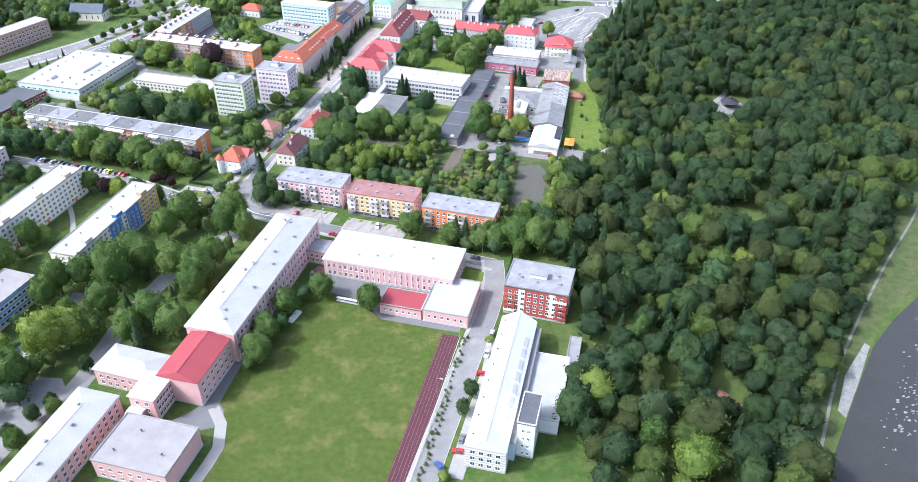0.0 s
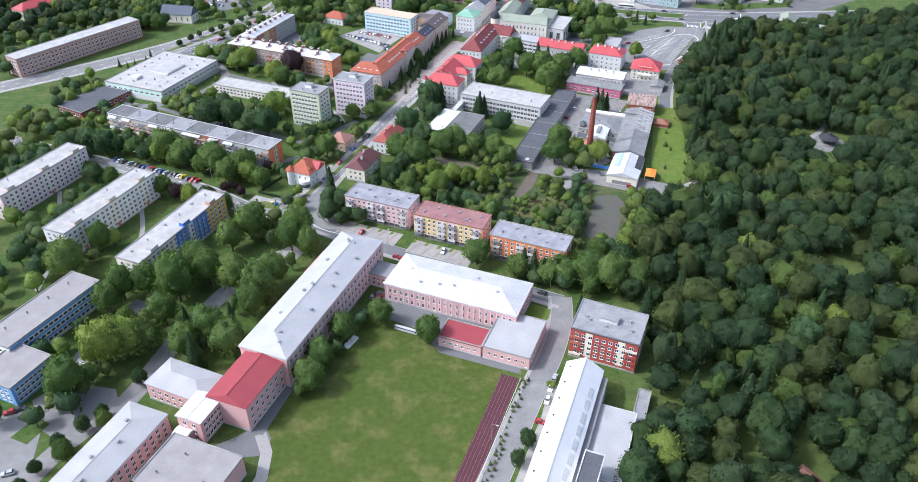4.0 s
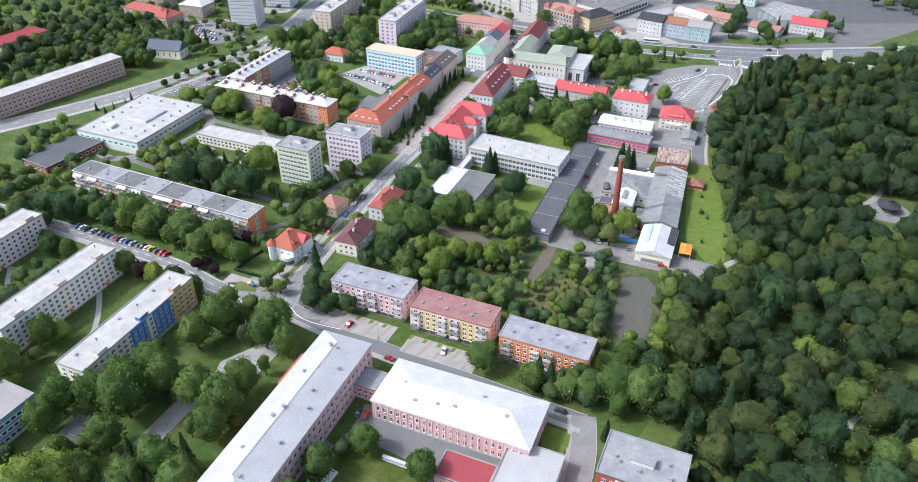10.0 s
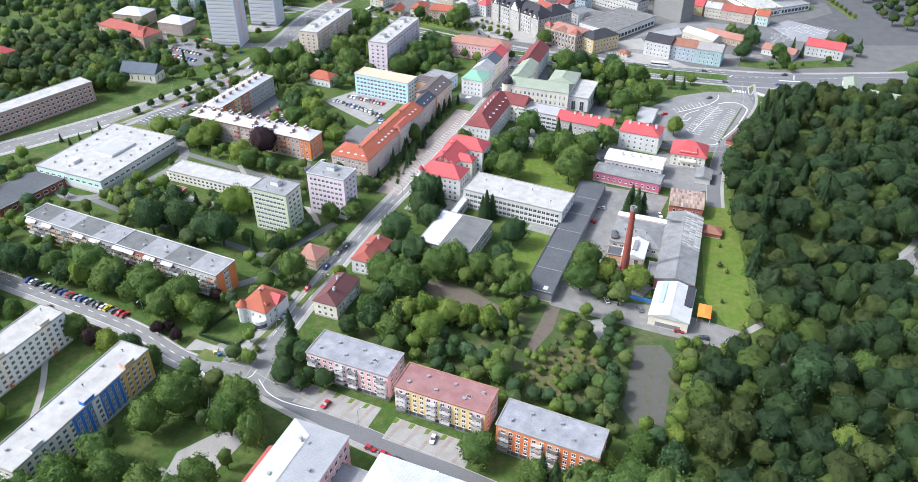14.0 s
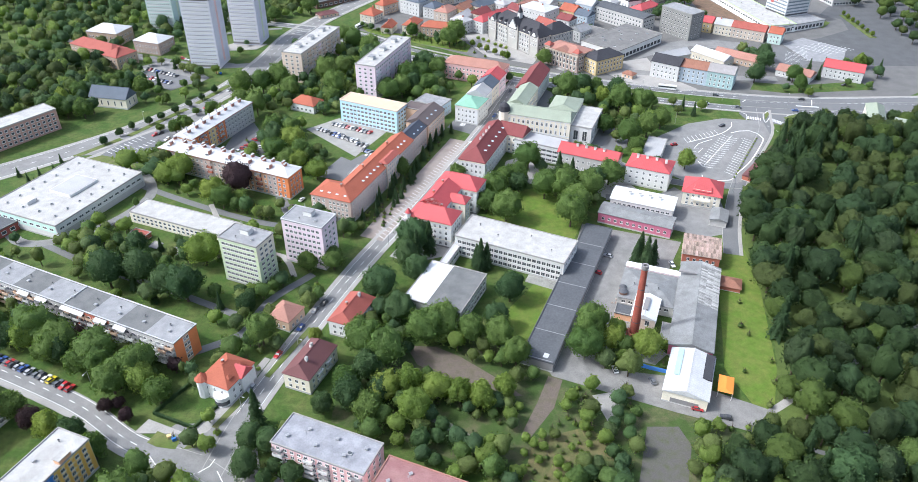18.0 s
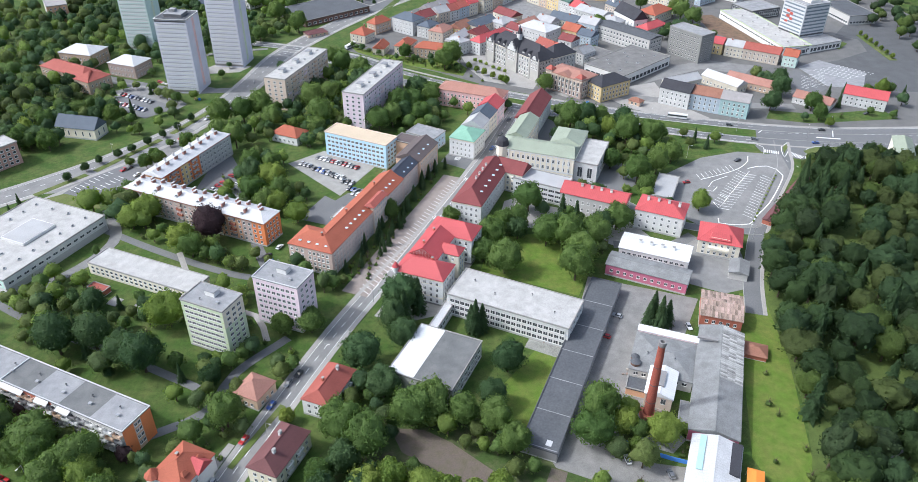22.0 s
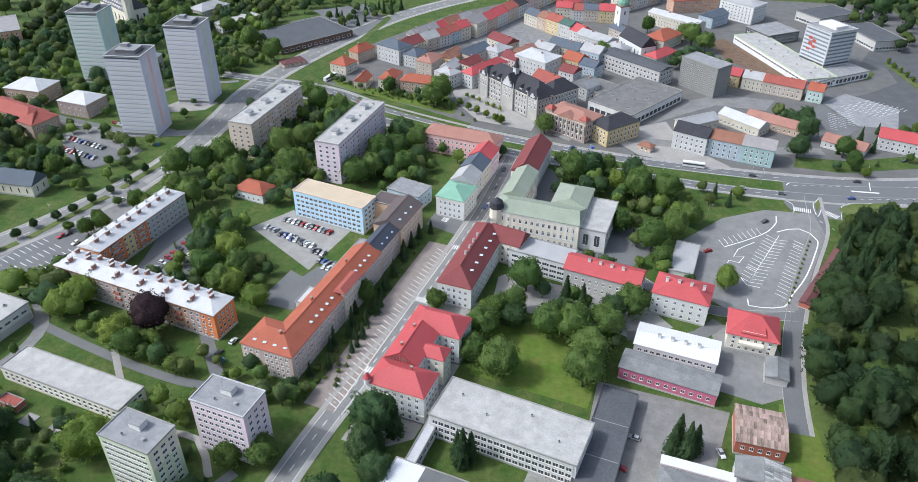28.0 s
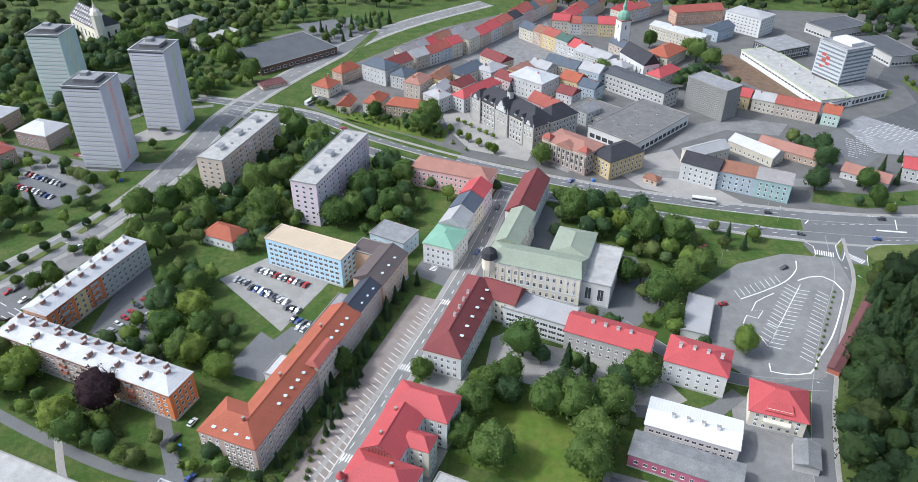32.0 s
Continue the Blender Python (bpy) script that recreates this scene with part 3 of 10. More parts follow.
def road(name, label, pts, width, material="asphalt", walk_l=0.0, walk_r=0.0, dashes=None, edge=True, kerbs=True, free=True):
    """A carriageway with kerbs, pavements (walk_l, walk_r: their widths) and painted lines."""
    global ROADS
    ROADS += 1
    z = 0.03 + 0.004 * ROADS
    line = smooth_line(pts)
    bm = bmesh.new()
    strip(bm, line, width / 2, -width / 2, -0.3, z)
    bmesh.ops.recalc_face_normals(bm, faces=bm.faces)
    ob = tagged(new(name, mesh_of(bm, name, material)), label, "road", "", "structure")
    for side, w in ((1, walk_r), (-1, walk_l)):
        if kerbs:
            bm = bmesh.new()
            strip(bm, line, side * (width / 2), side * (width / 2 + 0.22), -0.3, z + 0.12)
            bmesh.ops.recalc_face_normals(bm, faces=bm.faces)
            part("kerb", bm, "kerb", ob)
        if w:
            bm = bmesh.new()
            strip(bm, line, side * (width / 2 + 0.22), side * (width / 2 + 0.22 + w), -0.3, z + 0.10)
            bmesh.ops.recalc_face_normals(bm, faces=bm.faces)
            part("pavement", bm, "paving", ob)
    if dashes:
        fine = smooth_line(pts, 1.0)
        bm = bmesh.new()
        on, off = dashes
        i = 2
        while i + on < len(fine) - 2:
            strip(bm, fine[i:i + on + 1], 0.12, -0.12, z - 0.01, z + 0.006)
            i += on + off
        if edge:
            for s in (1, -1):
                strip(bm, line, s * (width / 2 - 0.35), s * (width / 2 - 0.55), z - 0.01, z + 0.006)
        bmesh.ops.recalc_face_normals(bm, faces=bm.faces)
        part("road_marking", bm, "marking", ob)
    if free:
        for p, q in zip(line, line[1:]):
            d = q - p
            keep_free(*((p + q) / 2).xy, d.length, width + 1.0, math.degrees(math.atan2(d.y, d.x)))
    return ob


def zebra(parent, x, y, ang, length, depth=4.0, z=0.15):
    """Crossing stripes: ang is the way the walkers go."""
    bm = bmesh.new()
    n = int(length / 1.0)
    for i in range(n):
        box(bm, -length / 2 + i * 1.0, -depth / 2, z - 0.02, -length / 2 + i * 1.0 + 0.5, depth / 2, z)
    return part("zebra_crossing", bm, "marking", parent, "white painted zebra crossing", pose(x, y, 0, 0, 0, ang))


def bays(parent, x, y, ang, n, step, length, lean=0.0, z=0.15, w=0.14):
    """Painted lines between parking bays, along local x."""
    bm = bmesh.new()
    for i in range(n):
        v = [bm.verts.new(p) for p in ((i * step - w, 0, z), (i * step + w, 0, z), (i * step + w + lean, length, z), (i * step - w + lean, length, z))]
        bm.faces.new(v)
    return part("bay_lines", bm, "marking", parent, "white parking bay lines", pose(x, y, 0, 0, 0, ang))


# ---------------------------------------------------------------- the ground
bm = bmesh.new()
bmesh.ops.create_grid(bm, x_segments=40, y_segments=40, size=3000)
ground = tagged(new("ground", mesh_of(bm, "ground", "grass")), "grassy flat ground of the whole town", "ground", "", "structure")

sheet("ground", "dark leaf-strewn floor of the wooded park", "ground", [(66, 60), (150, 60), (166, 165), (232, 232), (300, 300), (420, 430), (470, 610), (300, 596), (214, 580), (170, 512), (150, 460), (142, 392), (126, 340), (96, 330), (90, 280), (68, 250)], 0.012, "forest_floor")
sheet("ground", "overgrown waste ground with rough grass and bare soil", "ground", [(-30, 345), (-6, 338), (60, 306), (70, 290), (98, 300), (122, 340), (60, 362), (52, 372), (40, 392), (0, 384), (-18, 392), (-30, 370)], 0.018, "scrub_soil")
sheet("playing_field", "mown green playing field with worn yellow patches", "field", [(-37, 244), (-26, 251), (-6, 242), (0, 230), (22, 221), (24, 219), (-2, 146), (-18, 108), (-74, 128), (-60, 160), (-58, 206)], 0.02, "pitch")
sheet("water", "dark shallow river with small white ripples", "river", [(100, -260), (330, -260), (330, 215), (225, 213), (206, 201), (188, 187), (172, 170), (158, 155), (136, 131)], 0.02, "water")
sheet("river_bank", "grassy river bank beside the footpath", "bank", [(78, -260), (99, -260), (135, 132), (157, 157), (171, 172), (187, 190), (205, 204), (224, 216), (330, 222), (420, 330), (400, 400), (262, 282), (219, 240), (178, 198), (140, 152), (106, 90)], 0.03, "river_grass")
sheet("river_bank", "pale stone apron at the water's edge", "bank", [(158, 155.5), (172, 170.5), (187, 187.5), (186, 189.5), (169, 174.5), (157, 159)], 0.25, "rubble")
sheet("river_bank", "grassy gravel bar in the river", "bank", [(214, 200), (228, 206), (250, 208), (246, 196), (226, 186)], 0.12, "river_grass")
sheet("pavement", "grey paved ground of the old town", "pavement", [(-70, 770), (30, 700), (110, 664), (200, 638), (300, 622), (420, 700), (420, 960), (130, 1010), (20, 930), (-60, 830)], 0.02, "cobble")
sheet("pavement", "grey asphalt yard between office and street", "pavement", [(-44, 545), (-28, 579), (-60, 597), (-78, 581)], 0.10, "concrete")
sheet("pavement", "asphalt car park with painted bays", "car park", [(128, 566), (158, 590), (182, 598), (206, 594), (204, 574), (168, 516), (142, 512), (127, 530)], 0.10, "asphalt_old")
sheet("pavement", "asphalt factory yard", "yard", [(76, 474), (121, 458), (108, 432), (88, 402), (76, 384), (70, 372), (94, 368), (128, 350), (124, 338), (92, 350), (50, 368), (46, 378)], 0.10, "yard_asphalt")
sheet("pavement", "pale concrete yard before the school", "yard", [(-75, 270), (-62, 296), (-68, 302), (-84, 290), (-86, 275)], 0.08, "paving")
sheet("pavement", "asphalt yard between school wings", "yard", [(-31, 252), (-26, 268), (-20, 266), (-10, 264), (22, 250), (40, 240), (30, 217), (22, 220), (0, 229), (-6, 241), (-24, 251)], 0.06, "asphalt")
sheet("pavement", "asphalt supermarket car park", "car park", [(-204, 545), (-166, 552), (-141, 600), (-152, 605), (-196, 565)], 0.09, "asphalt_old")
sheet("pavement", "asphalt courtyard behind the apartments", "yard", [(-122, 545), (-98, 536), (-92, 552), (-112, 590), (-120, 588)], 0.09, "asphalt")
sheet("pavement", "asphalt yard behind the orange roofed office", "yard", [(-62, 522), (-46, 516), (-34, 545), (-40, 548), (-46, 540), (-52, 545)], 0.09, "asphalt")
sheet("lawn", "bright green lawn between old school and trees", "lawn", [(28, 478), (70, 460), (78, 480), (60, 510), (34, 505)], 0.03, "lawn")
sheet("lawn", "bright green yard between gym and long shed", "lawn", [(26, 394), (44, 380), (66, 430), (48, 425)], 0.03, "lawn")
sheet("ground", "bare brown earth in the scrub", "ground", [(-5.8, 385), (-1.1, 374.3), (15.5, 363.8), (25.3, 356.5), (37.9, 358), (29.1, 367), (15.6, 378.5), (6.1, 384.2)], 0.06, "bare_soil")
sheet("ground", "pale rubble strip in the scrub", "ground", [(-6.4, 353.5), (9, 343.2), (19.8, 334.4), (18.6, 339.8), (5.7, 349.6), (-3.2, 355)], 0.062, "earth_pale")
sheet("ground", "old concrete slab beside the yard", "ground", [(63.6, 358.1), (74.4, 360.6), (70.2, 345.5), (67.2, 345.5)], 0.064, "concrete")
sheet("path", "trodden earth path through the scrub", "path", [(48.5, 368), (43.4, 355), (36.1, 339), (39.4, 338.2), (49, 352), (53.6, 366)], 0.066, "bare_soil")
sheet("ground", "dry brown grass in the scrub", "ground", [(40.7, 337.5), (59.7, 343.2), (73.5, 328.3), (57.5, 328.3), (48.8, 314.7), (33.4, 314.7)], 0.058, "dry_grass")
sheet("ground", "old cracked grey tarmac in the scrub", "ground", [(80.4, 343.2), (91.4, 343.2), (93.9, 334.9), (85.5, 309.6), (82, 300), (74, 298), (69.6, 309.6), (74.5, 324.5)], 0.054, "old_tarmac")
track = sheet("running_track", "dark red rubber running track beside the field", "track", [(23.5, 217), (30, 214.5), (-8, 118), (-14.5, 120)], 0.05, "tartan")
bm = bmesh.new()
for i in range(6):
    u = i / 5
    p, q = Vector((23.8 + 5.9 * u, 216.9 - 2.3 * u, 0)), Vector((-14.2 + 5.9 * u, 120 - 2.0 * u, 0))
    d = (q - p).normalized()
    s = Vector((d.y, -d.x, 0)) * 0.03
    bm.faces.new([bm.verts.new((*(w).xy, 0.056)) for w in (p - s, p + s, q + s, q - s)])
part("lane_lines", bm, "tile_salmon", track)

# ---------------------------------------------------------------- roads
road("road", "grey asphalt street with parking leading to the town", [(-66, 322), (-61, 347), (-52, 376), (-43, 403), (-30, 438), (-16, 470), (2, 508), (18, 548), (27, 572), (36, 596), (46, 627), (57, 662)], 7.2, "asphalt_old", 1.5, 1.5, (3, 4))
road("road", "grey asphalt street before the apartment blocks", [(-70, 326), (-47, 311), (-20, 296), (9, 281), (36, 267), (52, 259)], 7.0, "asphalt", 0, 2.0)
road("road", "grey asphalt lane beside the track and white building", [(52, 262), (50, 247), (44, 228), (33, 204), (22, 178), (12, 155), (-6, 112)], 8.5, "asphalt_old", 0, 1.2)
road("road", "street lined with parked cars", [(-250, 412), (-201, 391), (-160, 372), (-121, 353), (-96, 336), (-72, 327)], 7.5, "asphalt_old", 0, 2.0, (3, 4))
road("road", "wide avenue with pale asphalt and grass verges", [(-300, 480), (-245, 520), (-200, 560), (-172, 592), (-148, 630), (-134, 668), (-126, 705), (-118, 752), (-104, 790), (-78, 842), (-40, 905), (0, 950), (60, 1000)], 15.0, "asphalt_old", 2.0, 2.5, (3, 6))
road("road", "northern lanes of the dual carriageway", [(-200, 800), (-120, 777), (-66, 757), (-26, 727), (23, 697), (68, 675), (122, 654), (170, 640), (215, 630), (262, 626), (360, 630)], 8.0, "asphalt", 2.0, 0, (3, 6))
road("road", "southern lanes of the dual carriageway", [(-118, 763), (-68, 742), (-32, 713), (18, 682), (62, 660), (117, 638), (163, 622), (210, 611), (260, 606), (360, 606)], 8.0, "asphalt", 0, 1.5, (3, 6))
road("road", "side road between villa and park", [(212, 612), (208, 598), (202, 578), (182, 544), (166, 514), (157, 494), (148, 470), (142, 448)], 7.0, "asphalt", 1.5, 0)
road("road", "road in front of the red roofed villas", [(166, 512), (140, 514), (118, 524), (96, 548)], 6.0, "asphalt", 0, 0)
road("pavement", "footpath through the park beside the river", [(118, 112), (146, 149), (162, 170), (183, 194), (223, 234), (266, 274), (330, 340)], 1.1, "earth_pale", kerbs=False, free=False)
road("pavement", "wide concrete parking strip beside the blue school", [(-142, 213), (-133, 235), (-123, 262)], 10, "asphalt_old", kerbs=False)
road("pavement", "asphalt path under the school trees", [(-150, 130), (-137, 160), (-126, 187), (-112, 206), (-107, 224), (-101, 245), (-91, 268), (-84, 282)], 8, "asphalt_old", kerbs=False)
road("pavement", "curved pale footpath round the playing field", [(-61, 190), (-57.5, 182), (-57.2, 172), (-63.7, 157), (-74, 136)], 4, "paving", kerbs=False)
road("pavement", "asphalt path along the school wall", [(-62, 190), (-54, 214), (-46, 236), (-36, 250)], 4, "asphalt", kerbs=False)
road("pavement", "gravel path in the park", [(150, 268), (172, 276), (196, 268)], 2.5, "paving", kerbs=False, free=False)
road("pavement", "gravel path to the bandstand", [(126, 350), (160, 372), (196, 392), (232, 420), (246, 470), (240, 540)], 3, "paving", kerbs=False, free=False)
road("pavement", "paths in the housing estate", [(-90, 380), (-72, 392), (-66, 412), (-50, 432)], 4, "asphalt", kerbs=False)
road("pavement", "path along the orange apartments", [(-170, 520), (-120, 492), (-80, 474), (-52, 470)], 4, "asphalt", kerbs=False)
road("road", "service road among the tall blocks", [(-128, 690), (-160, 686), (-190, 690), (-240, 712)], 8, "asphalt_old", kerbs=False)
road("road", "market street in the old town", [(110, 700), (132, 680), (190, 668), (240, 664)], 9, "asphalt_old", kerbs=False)

# ---------------------------------------------------------------- school by the playing field
gym = building("gym_hall", "pink plastered gym with a flat grey roof", "gym", -78.2, 169.5, 26.4, 19.7, 157.7, 8.4, "pink", "flat", "felt_warm", floors=2, bays=(7, 0), win=(1.6, 1.3))
wing = building("school_wing", "pink school wing with a low grey roof", "school", -109, 168, 56, 15.5, 67.7, 9.5, "pink", "hip", "metal_pale", rise=1.8, floors=3, bays=(18, 4), win=(1.4, 1.6), cornice="pink_pale")
link = building("school_link", "pink school link with a hipped white roof", "school", -90.5, 208.6, 23.5, 13.3, 156, 8.0, "pink", "hip", "metal_pale", rise=2.0, floors=2, bays=(7, 4), win=(1.4, 1.6))
stair = building("stair_tower", "narrow pink stair tower with a white roof", "tower", -80.9, 193.2, 11.5, 9.5, 67.7, 10.5, "pink", "gable", "sheet_bright", rise=0.9, floors=3, bays=(5, 2), win=(1.5, 1.7))
building("school_hall", "pink school hall with a bright red roof", "school", -66.7, 206.4, 26.7, 15.6, 68.0, 11.9, "pink", "hip", "carmine", rise=2.2, hips=(1.2, 0.4), floors=3, bays=(8, 0), win=(1.5, 1.5))
longschool = building("school", "long pink school with a white sheet roof", "school", -48.5, 251.8, 78.3, 19.6, 67.9, 14.2, "pink", "hip", "metal_mid", rise=3.2, hips=(9, 7), floors=3, bays=(26, 6), win=(1.5, 2.0), cornice="pink_pale", z0=2.0)
hall = building("school_annex", "pink school annex with a hipped white roof", "school", 8.2, 260.5, 57.5, 22.0, 157.5, 9.2, "pink", "hip", "metal_white", rise=3.2, floors=2, bays=(22, 7), win=(1.1, 2.0), cornice="pink_pale")
building("connecting_wing", "low pink link with a grey flat roof", "link", -24, 274, 14, 9, 157.5, 6.5, "pink", "flat", "felt_grey", floors=2, bays=(5, 2))
building("annex_wing", "single storey pink wing with a pale flat roof", "annex", 29.6, 232.6, 22.5, 18.5, 67.5, 6.0, "pink", "flat", "metal_pale", floors=1, z0=2.6, bays=(7, 6), win=(1.2, 1.4))
building("annex_shed", "low pink annex with a red roof", "annex", 10.0, 234.5, 17.5, 10.5, 157.5, 5.0, "pink", "flat", "carmine", floors=1, z0=2, bays=(6, 2), win=(1.2, 1.2))

# ---------------------------------------------------------------- apartment blocks
blockA = building("apartment_block", "pink apartment block with a grey flat roof", "apartments", -27.3, 325.5, 33.5, 13.2, 157.2, 12.1, "rose", "flat", "felt_blue", floors=4, fh=2.35, z0=2.7, bays=(12, 3), win=(1.4, 1.3), plinth="grey_dark", group="street blocks")
blockB = building("apartment_block", "yellow and pink apartment block with a plum roof", "apartments", 6.4, 307.8, 34.0, 12.4, 157.2, 12.3, "yellow", "flat", "felt_plum", floors=4, fh=2.35, z0=2.7, bays=(12, 3), win=(1.4, 1.3), rim="tile_salmon", plinth="grey_dark", group="street blocks")
blockC = building("apartment_block", "orange apartment block with a grey flat roof", "apartments", 41.3, 289.5, 34.5, 12.4, 156.0, 12.6, "orange", "flat", "felt_blue", floors=4, fh=2.35, z0=2.7, bays=(12, 3), win=(1.4, 1.3), plinth="grey_dark", group="street blocks")
blockD = building("apartment_block", "dark red apartment block with pale stair bays", "apartments", 65, 229.5, 25.5, 17.5, 156.0, 14.5, "red", "flat", "felt_grey", floors=4, fh=2.75, z0=2.6, bays=(9, 3), win=(1.5, 1.4), rim="metal_grey")
blue = building("apartment_block", "cream apartment block with blue and ochre bays", "apartments", -120, 300.5, 59.4, 12.5, 67.8, 13.5, "cream", "flat", "felt_pale", floors=5, bays=(20, 3), win=(1.5, 1.5))
whiteblk = building("apartment_block", "white apartment block with a pale flat roof", "apartments", -159.8, 321.8, 58.6, 12.5, 67.0, 14.0, "white", "flat", "felt_pale", floors=5, bays=(20, 3), win=(1.5, 1.5))
flatL = building("apartment_block", "pale pink apartment block with a flat roof", "apartments", -204, 352, 54, 12.5, 67.0, 14.0, "pink_pale", "flat", "felt_pale", floors=5, bays=(18, 3), win=(1.5, 1.5), single=False)
longapt = building("apartment_block", "long grey apartment block with an orange end wall", "apartments", -139, 400.5, 112, 12.2, 155.3, 12.8, "grey", "flat", "felt_section", floors=4, bays=(38, 0), win=(1.6, 1.5), rim="metal_white", single=False)
green = building("tower_block", "pale green eight storey tower block", "tower block", -76.3, 430.1, 19.5, 12.0, 156.5, 22.3, "green_pale", "flat", "felt_grey", floors=8, bays=(8, 3), win=(1.9, 1.3), plinth="grey")
pinkt = building("tower_block", "pale lilac eight storey tower block", "tower block", -51.8, 444.6, 20.5, 12.2, 158, 22.5, "lavender", "flat", "felt_grey", floors=7, z0=2.4, bays=(8, 3), win=(1.6, 1.4), rim="metal_white")
building("kindergarten", "long low pale yellow kindergarten with a flat roof", "kindergarten", -118.1, 470.2, 56.3, 12.5, 157.0, 6.0, "cream", "flat", "felt_pale", floors=2, bays=(20, 4), win=(1.8, 1.4), single=False)
market = building("supermarket", "large white supermarket with a flat pale roof", "supermarket", -184.4, 494.0, 57, 45.3, 67, 8.0, "grey_pale", "flat", "felt_pale", floors=1, z0=4.6, bays=(14, 10), win=(2.6, 1.2))
apt1 = building("apartment_house", "brown and orange apartment house with a white roof", "apartments", -108, 519.5, 84, 12.4, 156.2, 13.2, "taupe", "hip", "metal_white", rise=2.0, floors=4, bays=(28, 4), win=(1.3, 1.5))
apt2 = building("apartment_house", "orange and grey apartment house with a white roof", "apartments", -128.5, 568.9, 56, 12.4, 67.3, 13.0, "orange_pale", "hip", "metal_white", rise=2.0, hips=(1, 6), floors=4, bays=(18, 4), win=(1.3, 1.5))
flatW = building("panel_block", "lilac eight storey panel block", "panel block", -35.3, 654.4, 59.7, 14.0, 70.5, 23.7, "lavender", "flat", "felt_pale", floors=8, bays=(20, 3), win=(1.7, 1.4), single=False)
flatE = building("panel_block", "beige eight storey panel block", "panel block", -89.5, 685, 60, 15.0, 72, 21.0, "beige", "flat", "felt_pale", floors=7, bays=(20, 3), win=(1.7, 1.4), single=False)
tow = []
for x, y, w, lab, an, hh in ((-166.4, 692.6, "tower_grey", "pale lilac high rise tower", 173.5, 50.0), (-148.1, 742.0, "tower_grey", "tall pale grey high rise tower", 172, 51.5), (-225, 778, "tower_mint", "pale mint green high rise tower", 174, 49.0)):
    tow.append(building("high_rise", lab + " with rows of windows", "high-rise", x, y, 21.5, 20.0, an, hh, w, "flat", "felt_dark", floors=16, z0=3.5, bays=(11, 1), win=(1.2, 1.0), rim="grey_pale", single=False))
building("apartment_block", "long pink and brick apartment block", "apartments", -261, 545.5, 97, 13.5, 54.8, 13.0, "brick_rose", "flat", "felt_pale", floors=4, bays=(30, 4), win=(1.9, 1.6), single=False)
blueschool = building("school", "blue and white banded school block", "school", -156, 246, 44, 15, 65, 10.8, "white", "flat", "felt_warm", floors=3, bays=(18, 5), win=(2.0, 1.5), single=False)

# ---------------------------------------------------------------- street towards the town
office_o = building("office_building", "long grey brown office with an orange tiled roof", "office", -30.1, 509.5, 72.7, 13.5, 68.0, 12.8, "taupe", "hip", "tile_orange", rise=4.0, hips=(7, 0.4), floors=4, bays=(26, 5), win=(1.4, 1.7), style=3)
office_b = building("office_building", "grey office wing with a dark blue roof", "office", -11.4, 551.8, 19.5, 9.5, 68.0, 13.0, "taupe", "gable", "roof_navy", rise=3.2, floors=4, bays=(6, 0), win=(1.4, 1.7), style=3)
office_p = building("office_building", "brown office wing with a plum roof", "office", -4.5, 572.6, 24.5, 14, 68.0, 13.5, "tan", "gable", "roof_umber", rise=3.5, floors=4, bays=(8, 0), win=(1.4, 1.7), style=3)
building("office_building", "brown flat roofed wing behind the blue office", "office", -9.5, 586.0, 15, 10, 155, 13.2, "tan", "flat", "roof_umber", floors=0)
building("office_building", "pale blue five storey office", "office", -37.0, 588.4, 40, 12.5, 154, 15.0, "sky", "flat", "beige_roof", floors=5, bays=(14, 3), win=(1.9, 1.4), rim="beige")
redsch = building("old_school", "white old school with a bright red roof", "school", 3.7, 462.4, 22, 13, -22, 13.5, "white", "hip", "tile_red", rise=4.4, hips=(6.5, 6.5), floors=4, bays=(7, 4), win=(1.4, 1.9), style=3, cornice="cream", plinth="grey_dark")
redmid = building("old_school_range", "white street range of the old school with a red roof", "school", 6.2, 479.2, 19.9, 14, 68, 13.5, "white", "gable", "tile_red", rise=4.6, over=0.0, floors=4, bays=(6, 0), win=(1.3, 1.9), style=3, plinth="grey_dark")
building("old_school_bay", "short cream gabled bay of the old school", "school", 15.4, 476.0, 8.5, 7, -22, 13.2, "cream", "hip", "tile_red", rise=2.6, hips=(0.3, 3.4), floors=4, bays=(2, 2), win=(1.2, 1.8), style=3)
building("old_school_wing", "white school wing with a red roof", "school", 16.1, 493.0, 22, 13, -22, 13.5, "white", "hip", "tile_red", rise=4.4, hips=(6.5, 6.5), floors=4, bays=(7, 4), win=(1.4, 1.9), style=3, cornice="cream", plinth="grey_dark")
office = building("office_block", "long three storey office with a pale flat roof", "office", 41.0, 445.5, 52, 19.5, 155.0, 10.5, "grey_pale", "flat", "felt_pale", floors=3, bays=(22, 4), win=(1.9, 1.7), frame_m="frame")
gymflat = building("gym_hall", "flat roofed gym half white half grey", "gym", 9.5, 413.2, 28.6, 25.5, 66.5, 8.0, "grey", "flat", "felt_section", floors=2, bays=(8, 0), win=(2.2, 1.6))
shed = building("long_shed", "long low shed with a dark felt roof", "shed", 63.4, 418.6, 100, 12.5, 67.7, 4.5, "grey_dark", "flat", "felt_dark", floors=0, rim="felt_dark")
